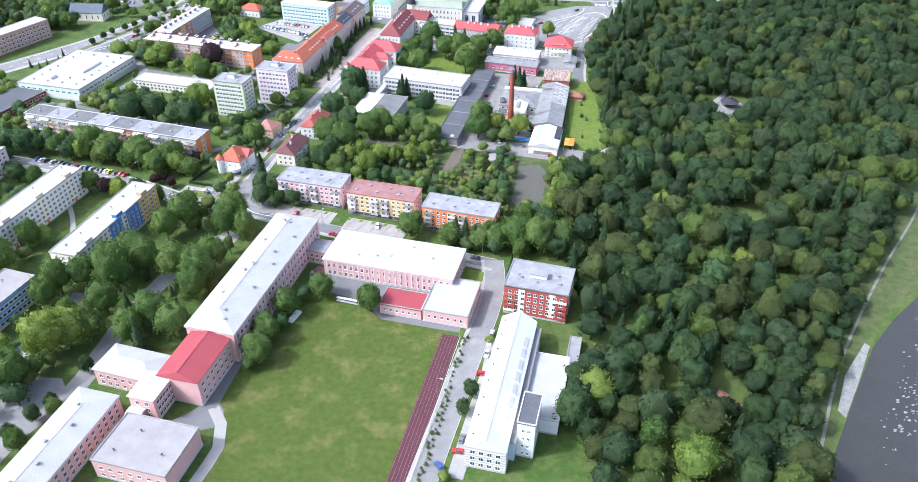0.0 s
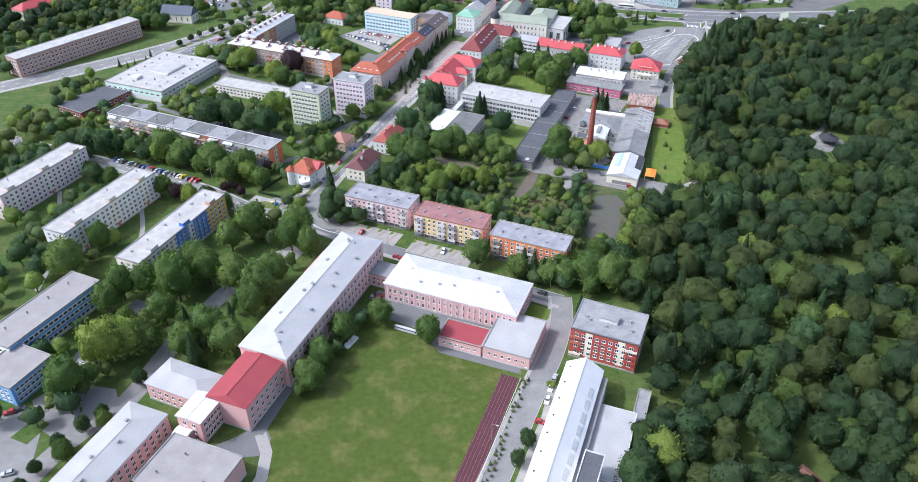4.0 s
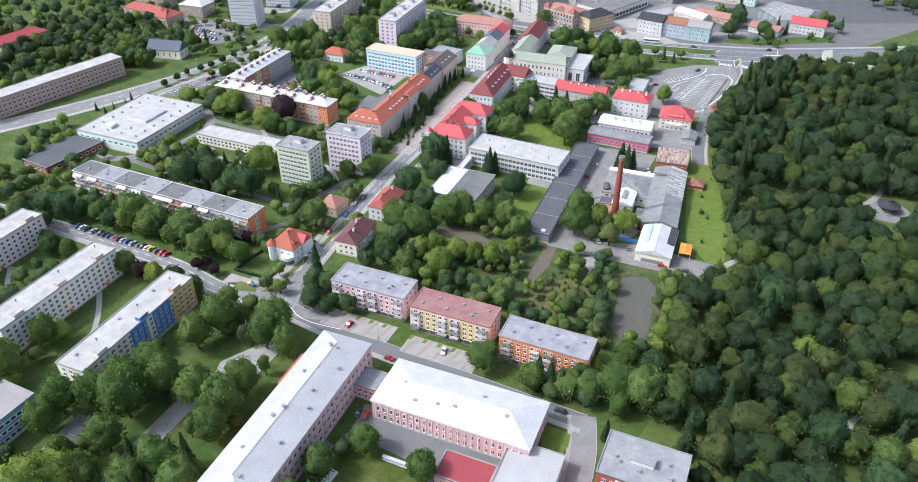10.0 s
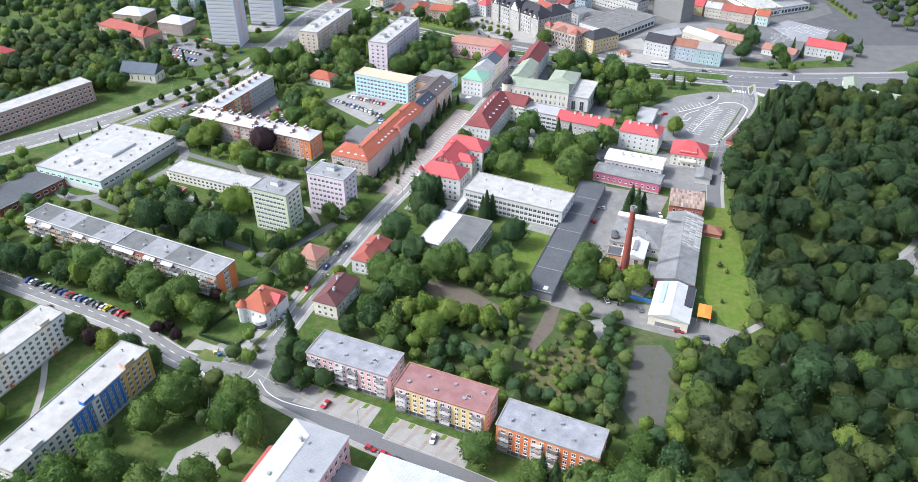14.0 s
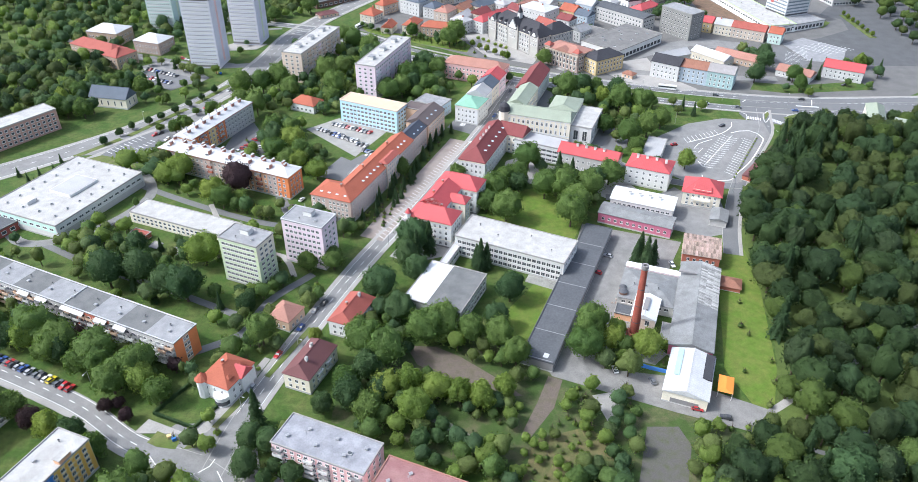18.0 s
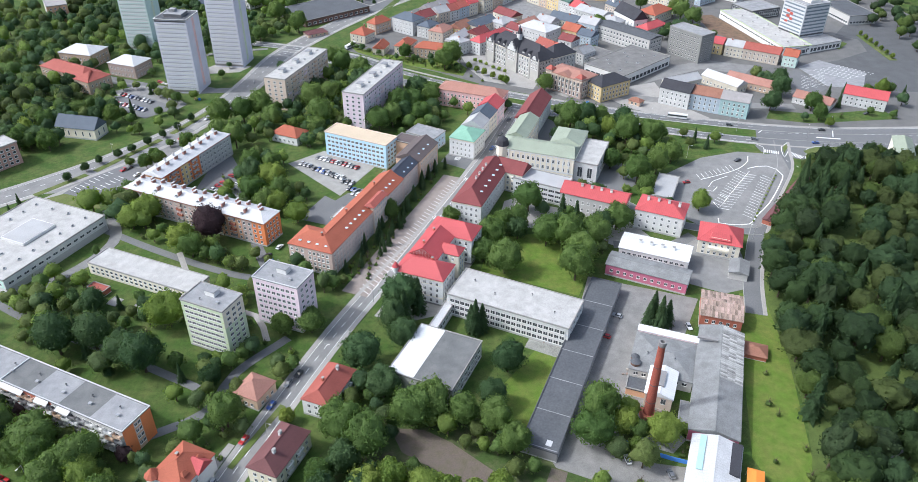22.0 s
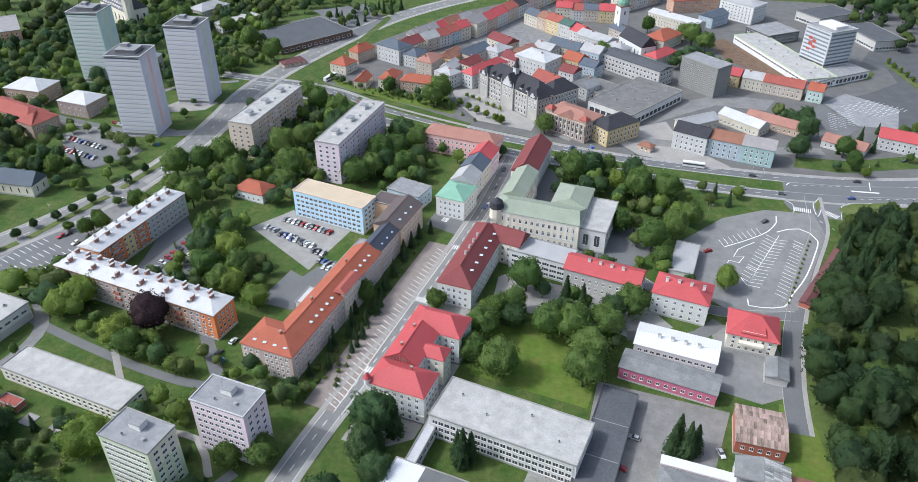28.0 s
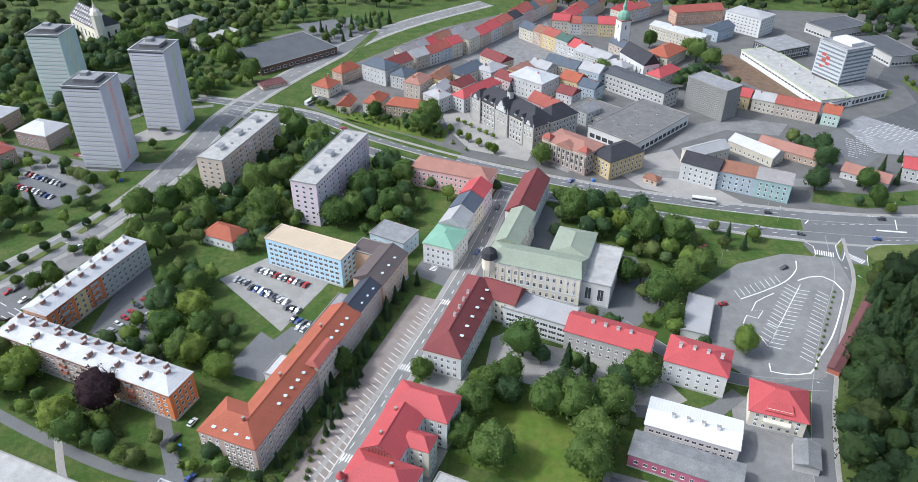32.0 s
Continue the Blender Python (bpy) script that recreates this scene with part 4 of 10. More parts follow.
boiler = building("boiler_house", "small brick boiler house with a white roof", "boiler house", 91.2, 400.6, 14.6, 9.6, 69.0, 7.0, "beige", "gable", "sheet_bright", rise=1.6, floors=1, z0=3.5, bays=(3, 2), win=(1.8, 2.4))
hallA = building("factory_hall", "old factory hall with a grey hipped roof", "factory", 96.0, 416.5, 23, 22, -20, 5.2, "grey", "hip", "eternit", rise=2.4, hips=(8, 9), floors=1, z0=2.6, bays=(7, 5), win=(1.8, 1.4))
hallR = building("factory_hall", "long factory hall with a grey ridged roof", "factory", 112.8, 404.0, 57, 16.4, 71, 6.0, "grey_pale", "gable", "eternit", rise=2.2, floors=0)
rusty = building("factory_hall", "old hall with a rusty sheet roof", "factory", 126.4, 445.6, 16.2, 17, 163, 6.5, "brick", "gable", "rusty", rise=1.6, floors=1, z0=3, bays=(5, 4))
tent = building("warehouse", "pale yellow warehouse with a white roof", "warehouse", 99.8, 363.9, 23.6, 15.7, 68.4, 5.5, "cream", "gable", "metal_white", rise=2.2, floors=0)
building("workshop", "low magenta workshop with a grey roof", "workshop", 102.2, 473.2, 35.6, 11.0, 155, 6.0, "magenta", "gable", "eternit", rise=1.2, floors=1, z0=2.4, bays=(11, 3), win=(1.4, 1.4))
whitehall = building("workshop", "two storey hall with a white sheet roof", "workshop", 108.6, 488.2, 31, 13.5, 157.5, 6.8, "grey_pale", "gable", "sheet_bright", rise=1.2, floors=2, bays=(12, 3), win=(1.6, 1.2))
villa = building("villa", "cream villa with a large red hipped roof", "villa", 140.7, 496.8, 18.5, 15.5, 160, 8.5, "cream", "hip", "tile_red", rise=5.0, over=0.8, floors=3, bays=(6, 4), win=(1.3, 1.5), style=3)
redC = building("town_house", "pale grey town house with a red roof", "house", 117.7, 517.3, 22.8, 15.5, 155.5, 11.0, "grey_pale", "hip", "tile_red", rise=3.6, floors=3, bays=(6, 3), win=(1.3, 1.6), style=3)
redB = building("town_house", "long grey town house with a red roof", "house", 87.7, 532.8, 33, 13.5, 155, 9.5, "grey", "gable", "tile_red", rise=3.4, floors=2, bays=(10, 3), win=(1.3, 1.7), style=3)
building("office_block", "white modern office with ribbon windows", "office", 62.2, 546.9, 27.8, 13.0, 153.5, 10.0, "white", "flat", "metal_pale", floors=3, bays=(7, 3), win=(3.2, 1.4), style=2)
maroon = building("town_house", "white corner house with a maroon roof", "house", 31, 542, 50, 15, 69, 11.5, "white", "hip", "tile_maroon", rise=5.5, floors=3, bays=(14, 5), win=(1.3, 1.8), style=3, cornice="cream")
building("town_house", "white house wing with a maroon roof", "house", 47, 556, 16, 12, 152, 11.5, "cream", "gable", "tile_maroon", rise=4.5, floors=3, bays=(5, 3), win=(1.3, 1.8), style=3)
bank = building("palace", "ornate cream palace with a verdigris roof", "palace", 62.8, 574.8, 42, 16, 160, 14.5, "cream", "hip", "verdigris", rise=3.0, hips=(2.0, 6.0), floors=3, bays=(14, 5), win=(1.4, 2.3), style=3, cornice="white", plinth="grey")
building("palace_wing", "cream court wing with a broad verdigris roof", "palace", 80.9, 588.2, 20.6, 17, 70, 14.4, "cream", "hip", "verdigris", rise=2.8, hips=(2.0, 7.0), floors=3, bays=(7, 5), win=(1.4, 2.3), style=3)
building("palace_wing", "cream street wing with a verdigris roof", "palace", 55.6, 601.0, 29, 11.5, 70, 14.4, "cream", "gable", "verdigris", rise=3.0, floors=3, bays=(10, 0), win=(1.4, 2.3), style=3)
building("palace_wing", "white modern flat roofed extension", "extension", 91.6, 574.6, 30, 13.0, 69, 11.5, "grey_pale", "flat", "felt_pale", floors=1, z0=3, bays=(4, 2), win=(2.6, 6))
building("town_house", "white street house with a maroon roof", "house", 64.8, 635.2, 38, 13.5, 71, 11.8, "white", "gable", "tile_maroon", rise=5.0, floors=3, bays=(11, 3), win=(1.2, 1.7), style=3)
building("town_house", "white corner house with a mint green roof", "house", 23.4, 597.4, 17, 15, 66, 11.5, "white", "hip", "mint", rise=3.0, floors=3, bays=(5, 5), win=(1.2, 1.7), style=3, cornice="cream")
for i, (w, r, lab) in enumerate((("white", "metal_pale", "pale grey"), ("cream", "slate_blue", "blue grey"), ("pink_pale", "tile_red", "red"))):
    building("town_house", "terraced street house with a %s roof" % lab, "house", 28.6 + 5.1 * i, 613.4 + 12.6 * i, 13.4, 12.5, 67.8, 11.5 + 0.6 * i, w, "gable", r, rise=3.8, floors=3, bays=(4, 3), win=(1.2, 1.7), style=3, group="street houses")
building("office_building", "pink brown long house with a salmon roof", "office", 27.6, 663.4, 44, 14, 158, 11.5, "rose", "hip", "tile_salmon", rise=3.6, floors=3, bays=(16, 4), win=(1.2, 1.5), style=3, single=False)
building("house", "small blue grey modern house", "house", -1, 606, 19, 13, 150, 8.5, "blue_pale", "flat", "felt_grey", floors=2, bays=(5, 3))
building("house", "white house with an orange hipped roof", "house", -82.3, 612, 18, 12, 155, 5.5, "white", "hip", "tile_orange", rise=3.6, floors=1, bays=(5, 3))
plum = building("house", "pale yellow house with a plum tiled roof", "house", -40.3, 369.5, 20.0, 10.8, 68.2, 7.6, "cream", "hip", "tile_plum", rise=3.6, hips=(3, 3), floors=2, bays=(6, 3), win=(1.3, 1.5))
redhs = building("house", "white house with a red hipped roof", "house", -28.3, 398.9, 19.5, 10.8, 69, 7.6, "white", "hip", "tile_brick", rise=3.6, hips=(3, 3), floors=2, bays=(6, 3), win=(1.3, 1.5))
building("house", "small house with a brown pyramid roof", "house", -55.5, 399.7, 10.7, 10.4, 65, 5.5, "tan", "hip", "tile_salmon", rise=3.4, floors=1, bays=(3, 3))
villaO = building("villa", "white villa with a bright orange roof", "villa", -69.4, 362.6, 15, 12.5, 66, 8.0, "white", "hip", "tile_orange", rise=4.2, floors=2, bays=(4, 3), win=(1.2, 1.8), style=3)
building("low_wing", "low flat grey roofed wing behind the office", "office", -25.5, 546.5, 34, 6.5, 68, 5.0, "grey_pale", "flat", "felt_grey", floors=0)
building("store_room", "small white flat roofed store", "store", -39, 520, 11, 7, 68, 4.6, "white", "flat", "metal_white", floors=0)
building("factory_shed", "low dark roofed shed before the factory hall", "shed", 83.2, 403.2, 7, 6.5, 160, 3.6, "orange_pale", "flat", "felt_dark", floors=0)
building("factory_hall", "small lean-to of the factory hall with a grey roof", "factory", 97.4, 388.6, 10, 4.5, 71, 4.2, "grey_pale", "flat", "eternit", floors=1, z0=1.4, bays=(3, 1), win=(1.6, 1.4))
building("school", "bright blue school pavilion with a pale flat roof", "school", -154, 216, 18, 17.5, 66, 9.0, "blue_school", "flat", "felt_warm", floors=3, bays=(8, 5), win=(1.8, 1.4), single=False)
building("school_link", "low white link between the blue school blocks", "school", -161.5, 228.5, 10, 12, 66, 6.0, "white", "flat", "felt_pale", floors=2, bays=(4, 3), win=(1.6, 1.3))
building("bandstand_cafe", "small dark red roofed pavilion under the park trees", "pavilion", 118, 166, 9, 6, 120, 3.0, "tan", "hip", "tile_brown", rise=1.8, floors=0)
building("kindergarten_porch", "brick red garden shed of the kindergarten", "shed", -137, 462, 9, 4, 157, 2.6, "brick", "flat", "tile_brick", floors=0)
building("canopy", "white flat canopy beside the car park", "canopy", 127.5, 549, 25, 10.5, 67.5, 4.6, "grey_pale", "flat", "metal_pale", floors=0)
building("shelter", "long dark red roofed shelter at the park edge", "shelter", 189, 540, 58, 4.5, 51, 3.0, "brick", "gable", "tile_plum", rise=0.7, floors=0)
building("garden_house", "old low house with a grey fibre cement roof", "house", 144, 477, 11, 8, 70, 3.6, "grey", "gable", "eternit", rise=1.2, floors=0)
sheet("ground", "heap of broken concrete and rubble by the chimney", "rubble", [(76, 386), (80, 378), (90, 374), (96, 380), (90, 390), (82, 392)], 0.14, "rubble")
sheet("pavement", "asphalt yard behind the maroon corner house", "yard", [(38, 520), (60, 512), (66, 524), (52, 546), (42, 540)], 0.09, "paving")
sheet("pavement", "asphalt car park round the shopping centre", "car park", [(-120, 905), (-76, 940), (-30, 912), (-62, 858), (-74, 860), (-60, 884), (-88, 902)], 0.09, "asphalt")
sheet("pavement", "asphalt car park between the high-rise towers", "car park", [(-218, 684), (-166, 650), (-160, 664), (-186, 690), (-206, 694)], 0.09, "asphalt_old")
sheet("pavement", "concrete apron between the high-rise towers", "yard", [(-176, 716), (-140, 722), (-134, 734), (-160, 738)], 0.09, "paving")


# ---------------------------------------------------------------- the old town
def house(x, y, L, W, ang, h, wall, roofm, roof="gable", rise=3.6, floors=3, label=""):
    e = building("town_house", label or "old town house with a pitched roof", "house", x, y, L, W, ang, h, "old_" + wall if "old_" + wall in M else wall, roof, roofm, rise=rise, floors=floors,
                    bays=(max(2, int(L / 3.2)), max(2, int(W / 3.6))), win=(1.2, 1.7), style=3, group="old town houses", single=False)
    if y > 730 and x > -70:
        roof_bit(e, "chimney", "chimney", (int(x * 7) % 5 - 2) * L * 0.14, 0.8, h + rise * 0.85)
    return e


house(-58, 793, 14, 14, 60, 7, "cream", "tile_orange", "hip", 4.5, 2, "cream round-fronted house with an orange roof")
house(-41, 765, 13, 9, 75, 5.5, "cream", "tile_orange", "gable", 3.5, 1, "low cream annex with an orange roof")
house(-22, 766, 18, 11, 70, 7.5, "cream", "tile_orange", "hip", 3.6, 2, "cream house with an orange roof")
house(0, 757, 28, 11, 162, 7.5, "tan", "tile_orange", "hip", 3.6, 2, "long tan house with an orange roof")
house(-22.5, 816, 22, 15, -38, 12, "white", "slate_blue", "hip", 4, 3, "white corner house with a grey roof")
house(-10, 827, 14, 14, 47, 11, "cream", "tile_maroon", "gable", 4, 3)
house(-47, 817, 18, 10, 50, 8.5, "tan", "tile_orange", "hip", 4, 2)
rng = random.Random(5)


def row(x0, y0, x1, y1, depth, n, h, side=1, roofs=("tile_red", "tile_brick", "slate_blue"), walls=("cream", "white", "beige", "yellow")):
    """A closed row of gabled houses whose fronts stand on the line; the houses lie to its left."""
    d = Vector((x1 - x0, y1 - y0))
    ang = math.degrees(math.atan2(d.y, d.x))
    nx, ny = -d.y / d.length * side, d.x / d.length * side
    cuts = [0.0]
    for i in range(n):
        cuts.append(cuts[-1] + rng.uniform(0.75, 1.25))
    for i in range(n):
        u0, u1 = cuts[i] / cuts[-1], cuts[i + 1] / cuts[-1]
        c = Vector((x0, y0)) + d * (u0 + u1) / 2
        house(c.x + nx * depth / 2, c.y + ny * depth / 2, d.length * (u1 - u0) - 0.15, depth, ang, h + rng.uniform(-1.2, 1.2), walls[i % len(walls)], roofs[i % len(roofs)], "gable", rng.uniform(3.2, 4.6), 3)


row(41, 866, 122, 979, 14, 9, 11.5, 1, ("felt_warm", "tile_red", "tile_red", "tile_brick", "slate", "tile_brick", "slate_blue", "tile_brown", "tile_red"), ("cream", "tan", "white", "beige", "white", "pink_pale", "cream", "white", "yellow"))
row(-6, 842, 40, 890, 13, 5, 9.5, 1, ("felt_warm", "felt_grey", "tile_red", "tile_brown", "felt_grey"))
row(2, 833, 36, 864, 12, 4, 10.5, 1, ("metal_pale", "tile_brick", "tile_brick", "tile_red"), ("beige", "white", "blue_pale", "cream"))
row(122, 850, 82, 904, 13, 5, 11, -1, ("tile_red", "metal_green", "tile_brick", "tile_brown", "slate_blue"), ("white", "grey_pale", "yellow", "tan", "cream"))
row(110, 916, 160, 905, 13, 4, 10)
row(128, 925, 165, 978, 14, 4, 11)
row(172, 935, 214, 968, 14, 3, 11)
house(44, 776, 38, 11, 46, 10, "white", "tile_red", "hip", 3.6, 3, "white curved house with a bright red roof")
house(18, 767, 15, 12, 135, 10, "white", "metal_pale", "hip", 2.5, 3, "white house with a pale grey roof")
house(20, 800, 18, 13, 60, 10.5, "yellow", "tile_brown", "gable", 3.6, 2)
house(5, 790, 18, 13, 60, 11, "beige", "tile_salmon", "hip", 3.6, 3)
house(37, 808, 24, 14, 48, 11, "cream", "slate_blue", "gable", 3.6, 3)
house(55, 812, 18, 14, 48, 11, "white", "metal_pale", "hip", 3, 3)
house(60, 832, 22, 13, 130, 11, "cream", "tile_maroon", "gable", 3.6, 3)
house(83, 791, 27, 20, 138, 13, "white", "metal_white", "hip", 2.5, 3, "large white house with a white sheet roof")
house(110, 792, 14, 14, 140, 11, "yellow", "tile_orange", "gable", 4, 3)
house(126, 806, 16, 14, 140, 12, "blue_pale", "metal_pale", "gable", 4, 3)
house(108, 822, 26, 13, 140, 10, "cream", "slate_blue", "gable", 4, 3)
house(134, 842, 30, 16, 130, 10, "grey_pale", "metal_pale", "gable", 3, 3)
for x, y, L, W, an, h, w, r, k in ((-6, 806, 15, 12, 58, 9.5, "grey_pale", "slate_blue", "hip"), (20, 783, 14, 11, 62, 8.5, "white", "metal_pale", "gable"), (34, 788, 15, 11, 48, 9.5, "cream", "tile_maroon", "gable"),
                               (66, 798, 15, 12, 132, 9.5, "pink_pale", "tile_maroon", "gable"), (92, 818, 16, 12, 136, 10, "white", "metal_pale", "gable"), (76, 812, 14, 12, 48, 10, "yellow", "tile_salmon", "gable"),
                               (120, 782, 13, 12, 140, 10, "blue_pale", "slate_blue", "gable"), (104, 772, 12, 12, 140, 9.5, "white", "tile_maroon", "gable"), (146, 822, 18, 13, 132, 9, "white", "metal_pale", "hip"),
                               (170, 842, 18, 12, 118, 8.5, "cream", "tile_salmon", "gable"), (158, 862, 20, 12, 120, 9.5, "beige", "slate_blue", "gable"), (112, 746, 13, 11, 40, 9, "grey_pale", "felt_grey", "gable")):
    house(x, y, L, W, an, h, w, r, k, 3.4, 3)
townhall = building("town_hall", "grand cream town hall with a black slate roof", "town hall", 64.6, 733, 55.5, 18, -53.3, 15.5, "stone_pale", "hip", "slate", rise=7.5, floors=4, bays=(19, 6), win=(1.3, 2.2), style=3, cornice="cream", plinth="grey_pale", single=False)
building("town_hall_wing", "cream town hall wing with a slate roof", "town hall", 89.5, 725.5, 22, 15, 36.7, 15.0, "stone_pale", "hip", "slate", rise=6.0, floors=4, bays=(7, 5), win=(1.3, 2.2), style=3, cornice="cream", single=False)
house(88, 752, 24, 12, 130, 10, "rose", "tile_brick", "gable", 4.5, 3)
theatre = building("theatre", "ornate brown theatre with a red roof", "theatre", 95.5, 691, 30, 18, -44, 13, "old_taupe", "hip", "tile_salmon", rise=2.6, floors=3, bays=(9, 6), win=(1.5, 2.6), style=4, cornice="beige", single=False)
building("town_house", "yellow house with a dark slate roof", "house", 119, 683, 26, 16, 33, 11, "old_yellow", "hip", "slate", rise=4, floors=3, bays=(8, 5), win=(1.3, 1.8), style=3, single=False)
dept = building("department_store", "large flat grey department store", "store", 142, 730.5, 58, 34, 43.9, 7.5, "grey_pale", "flat", "felt_store", floors=1, z0=1, bays=(12, 7), win=(4, 3), style=2, single=False)
building("store_wing", "lower flat wing of the grey department store", "store", 121, 751, 22, 34, 43.9, 5.6, "grey", "flat", "felt_store", floors=1, z0=1, bays=(4, 6), win=(3, 2.4), style=2, single=False)
building("office_block", "grey six storey slab block", "office", 194.5, 759.5, 30, 15, -54, 21, "block_grey", "flat", "felt_grey", floors=7, bays=(9, 3), win=(1.5, 1.2), skip=("right",), frame_m="grey", single=False)
building("office_building", "long grey two storey building", "office", 153, 786, 52, 16, 131, 12, "grey", "gable", "felt_dark", rise=1.5, floors=3, bays=(16, 4), win=(1.8, 1.8), single=False)
house(163, 669, 20, 13, 146, 11.5, "white", "slate", "gable", 4, 3, "white corner house with a grey roof")
house(179.3, 662.4, 21.5, 14, 153, 11, "blue_pale", "tile_brown", "gable", 3.5, 3, "long pale blue house with a plum roof")
house(196.7, 653.5, 17.5, 14, 153, 11, "turquoise", "felt_warm", "gable", 3.5, 3, "turquoise painted shop with a sign")
house(203, 698, 29, 12, 128, 6, "cream", "metal_white", "gable", 3, 1, "low hall with a white patched roof")
house(171, 690, 25, 11, 25, 9, "cream", "metal_pale", "gable", 3, 2)
house(223, 698, 34, 12, 141, 5, "tan", "tile_salmon", "gable", 3, 1, "long low house with a salmon tiled roof")
house(254, 668, 24, 12, 140, 4.5, "white", "tile_salmon", "gable", 3, 1, "white shed with a salmon tiled roof")
house(287, 667, 26, 12, 150, 8, "white", "tile_red", "gable", 4, 2, "white house with a bright red roof")
house(216, 772, 18, 12, 148, 8.5, "yellow", "tile_red", "gable", 3.6, 2, "yellow house with a red roof")
house(232, 762, 16, 12, 148, 8.5, "cream", "metal_pale", "gable", 3.6, 2)
house(248, 752, 26, 12, 148, 8.5, "beige", "tile_brick", "gable", 3.6, 2)
house(266, 742, 10, 12, 148, 8.5, "mint_wall", "tile_orange", "gable", 3.6, 2)
house(177, 812, 26, 12, 41, 7.5, "cream", "tile_red", "hip", 3.4, 2, "cream house with a bright red roof")
house(188, 851, 28, 18, 46, 8.5, "cream", "tile_orange", "hip", 4.5, 2, "cream house with an orange roof")
house(209, 893, 48, 14, 131, 10, "cream", "metal_white", "gable", 2, 3, "long cream arcaded building with a white roof")
house(237, 946, 43, 14, 11, 11, "orange_pale", "tile_brick", "gable", 4, 3)
house(244, 905, 24, 14, 40, 9, "blue_pale", "slate_blue", "gable", 3, 2)
building("office_block", "grey white five storey block", "office", 274, 922, 32, 22, 131, 15, "grey_pale", "hip", "metal_pale", rise=2, floors=5, bays=(9, 6), win=(1.6, 1.4), single=False)
podium = building("department_store", "long white green striped department store podium", "store", 269, 812, 98, 24, 102, 6.5, "white", "flat", "felt_pale", floors=1, z0=3.2, bays=(24, 6), win=(3.4, 1.4), style=2, rim="green", single=False)
building("department_store", "white front wing of the department store with a pale roof", "store", 292, 782, 50, 26, 24, 5.7, "grey_pale", "flat", "felt_grey", floors=1, z0=1.0, bays=(12, 6), win=(3.4, 3.0), style=2, single=False)
hotel = building("hotel", "white eight storey hotel tower with red lettered sign", "hotel", 295.4, 802, 23.5, 24.5, 112.6, 31, "hotel_white", "flat", "felt_grey", floors=0, rim="metal_white", foot=False, single=False)
building("glass_hall", "low dark glazed hall with flat roof", "hall", 281.3, 868, 31, 26, 23, 8, "metal_dark", "flat", "felt_grey", floors=2, bays=(12, 6), win=(2.6, 2.4), single=False)
building("market_hall", "low dark shopping hall with rooftop plant", "market hall", 345, 915, 43, 26, 24, 8, "grey", "flat", "felt_dark", floors=1, bays=(14, 8), win=(3, 2), single=False)
building("market_hall", "low dark hall with a grid of roof lights", "market hall", 360, 861, 44, 26, 100, 8, "grey", "flat", "felt_dark", floors=1, bays=(14, 8), win=(3, 2), single=False)
building("shopping_centre", "low dark flat roofed shopping centre", "store", -100, 864, 66, 46, 42, 5.5, "brown_dark", "flat", "felt_dark", floors=1, bays=(12, 8), win=(3, 2), single=False)
building("kiosk", "small pavilion with a dark brown roof", "pavilion", -98, 806, 17, 11, 33, 3.0, "tan", "hip", "tile_plum", rise=1.8, floors=1, z0=0.8, bays=(4, 3))
building("kiosk", "small kiosk with a dark red roof", "kiosk", 136, 667, 8, 6, 140, 3.2, "tan", "hip", "tile_brown", rise=1.6, floors=1, z0=0.8, bays=(2, 2))
building("depot", "pale low depot building", "depot", -160, 895, 40, 14, 51, 6, "grey_pale", "flat", "felt_pale", floors=1, bays=(10, 3), win=(2, 2), single=False)
house(-190, 922, 30, 18, 55, 9, "cream", "metal_pale", "hip", 4, 2, "cream house with a pale roof")
house(-200, 872, 20, 12, 40, 8, "grey_pale", "slate_blue", "gable", 4, 2)
# big church with a patterned roof
chb = building("church", "pale yellow baroque church with a patterned roof", "church", -256, 905, 46, 20, 135, 16, "cream", "gable", "church_tiles", rise=9, floors=1, z0=6, bays=(6, 3), win=(1.8, 5.5), style=4)
# little grey roofed church by the avenue
building("church", "small white church with a grey roof", "church", -209, 618, 26, 12, 168, 7.0, "cream", "gable", "slate_blue", rise=5.5, floors=1, z0=2, bays=(5, 2), win=(1.0, 3.0), style=4)
# square church with the tower
building("church", "old town church with a grey roof", "church", 163, 830, 30, 13, 112, 11, "white", "gable", "slate", rise=7, floors=1, z0=3, bays=(6, 2), win=(1.2, 4.5), style=4)
ctower = thing("church_tower", "white church tower with a green dome", "tower", 156.8, 867, 0, 20)
keep_free(156.8, 867, 9, 9, 20)
box_part(ctower, "wall", -4, -4, 0, 4, 4, 27, "white")
box_part(ctower, "cornice", -4.4, -4.4, 26.4, 4.4, 4.4, 27.2, "tile_salmon")
for s in (0, 90, 180, 270):
    for z in (10, 20):
        part("window", window_mesh(1.4, 3.2, 4), None, ctower, "", pose(4 * math.sin(radians(s)), -4 * math.cos(radians(s)), z, 0, 0, s))
bm = bmesh.new()
for r0, z0, r1, z1 in ((4.3, 27.2, 4.6, 29.5), (4.6, 29.5, 3.6, 32.2), (3.6, 32.2, 1.6, 34), (1.6, 34, 1.5, 36.5), (1.9, 36.5, 1.2, 38), (1.2, 38, 0.1, 42)):
    ring(bm, r0, z0, r1, z1, 10)
part("dome", bm, "mint", ctower)
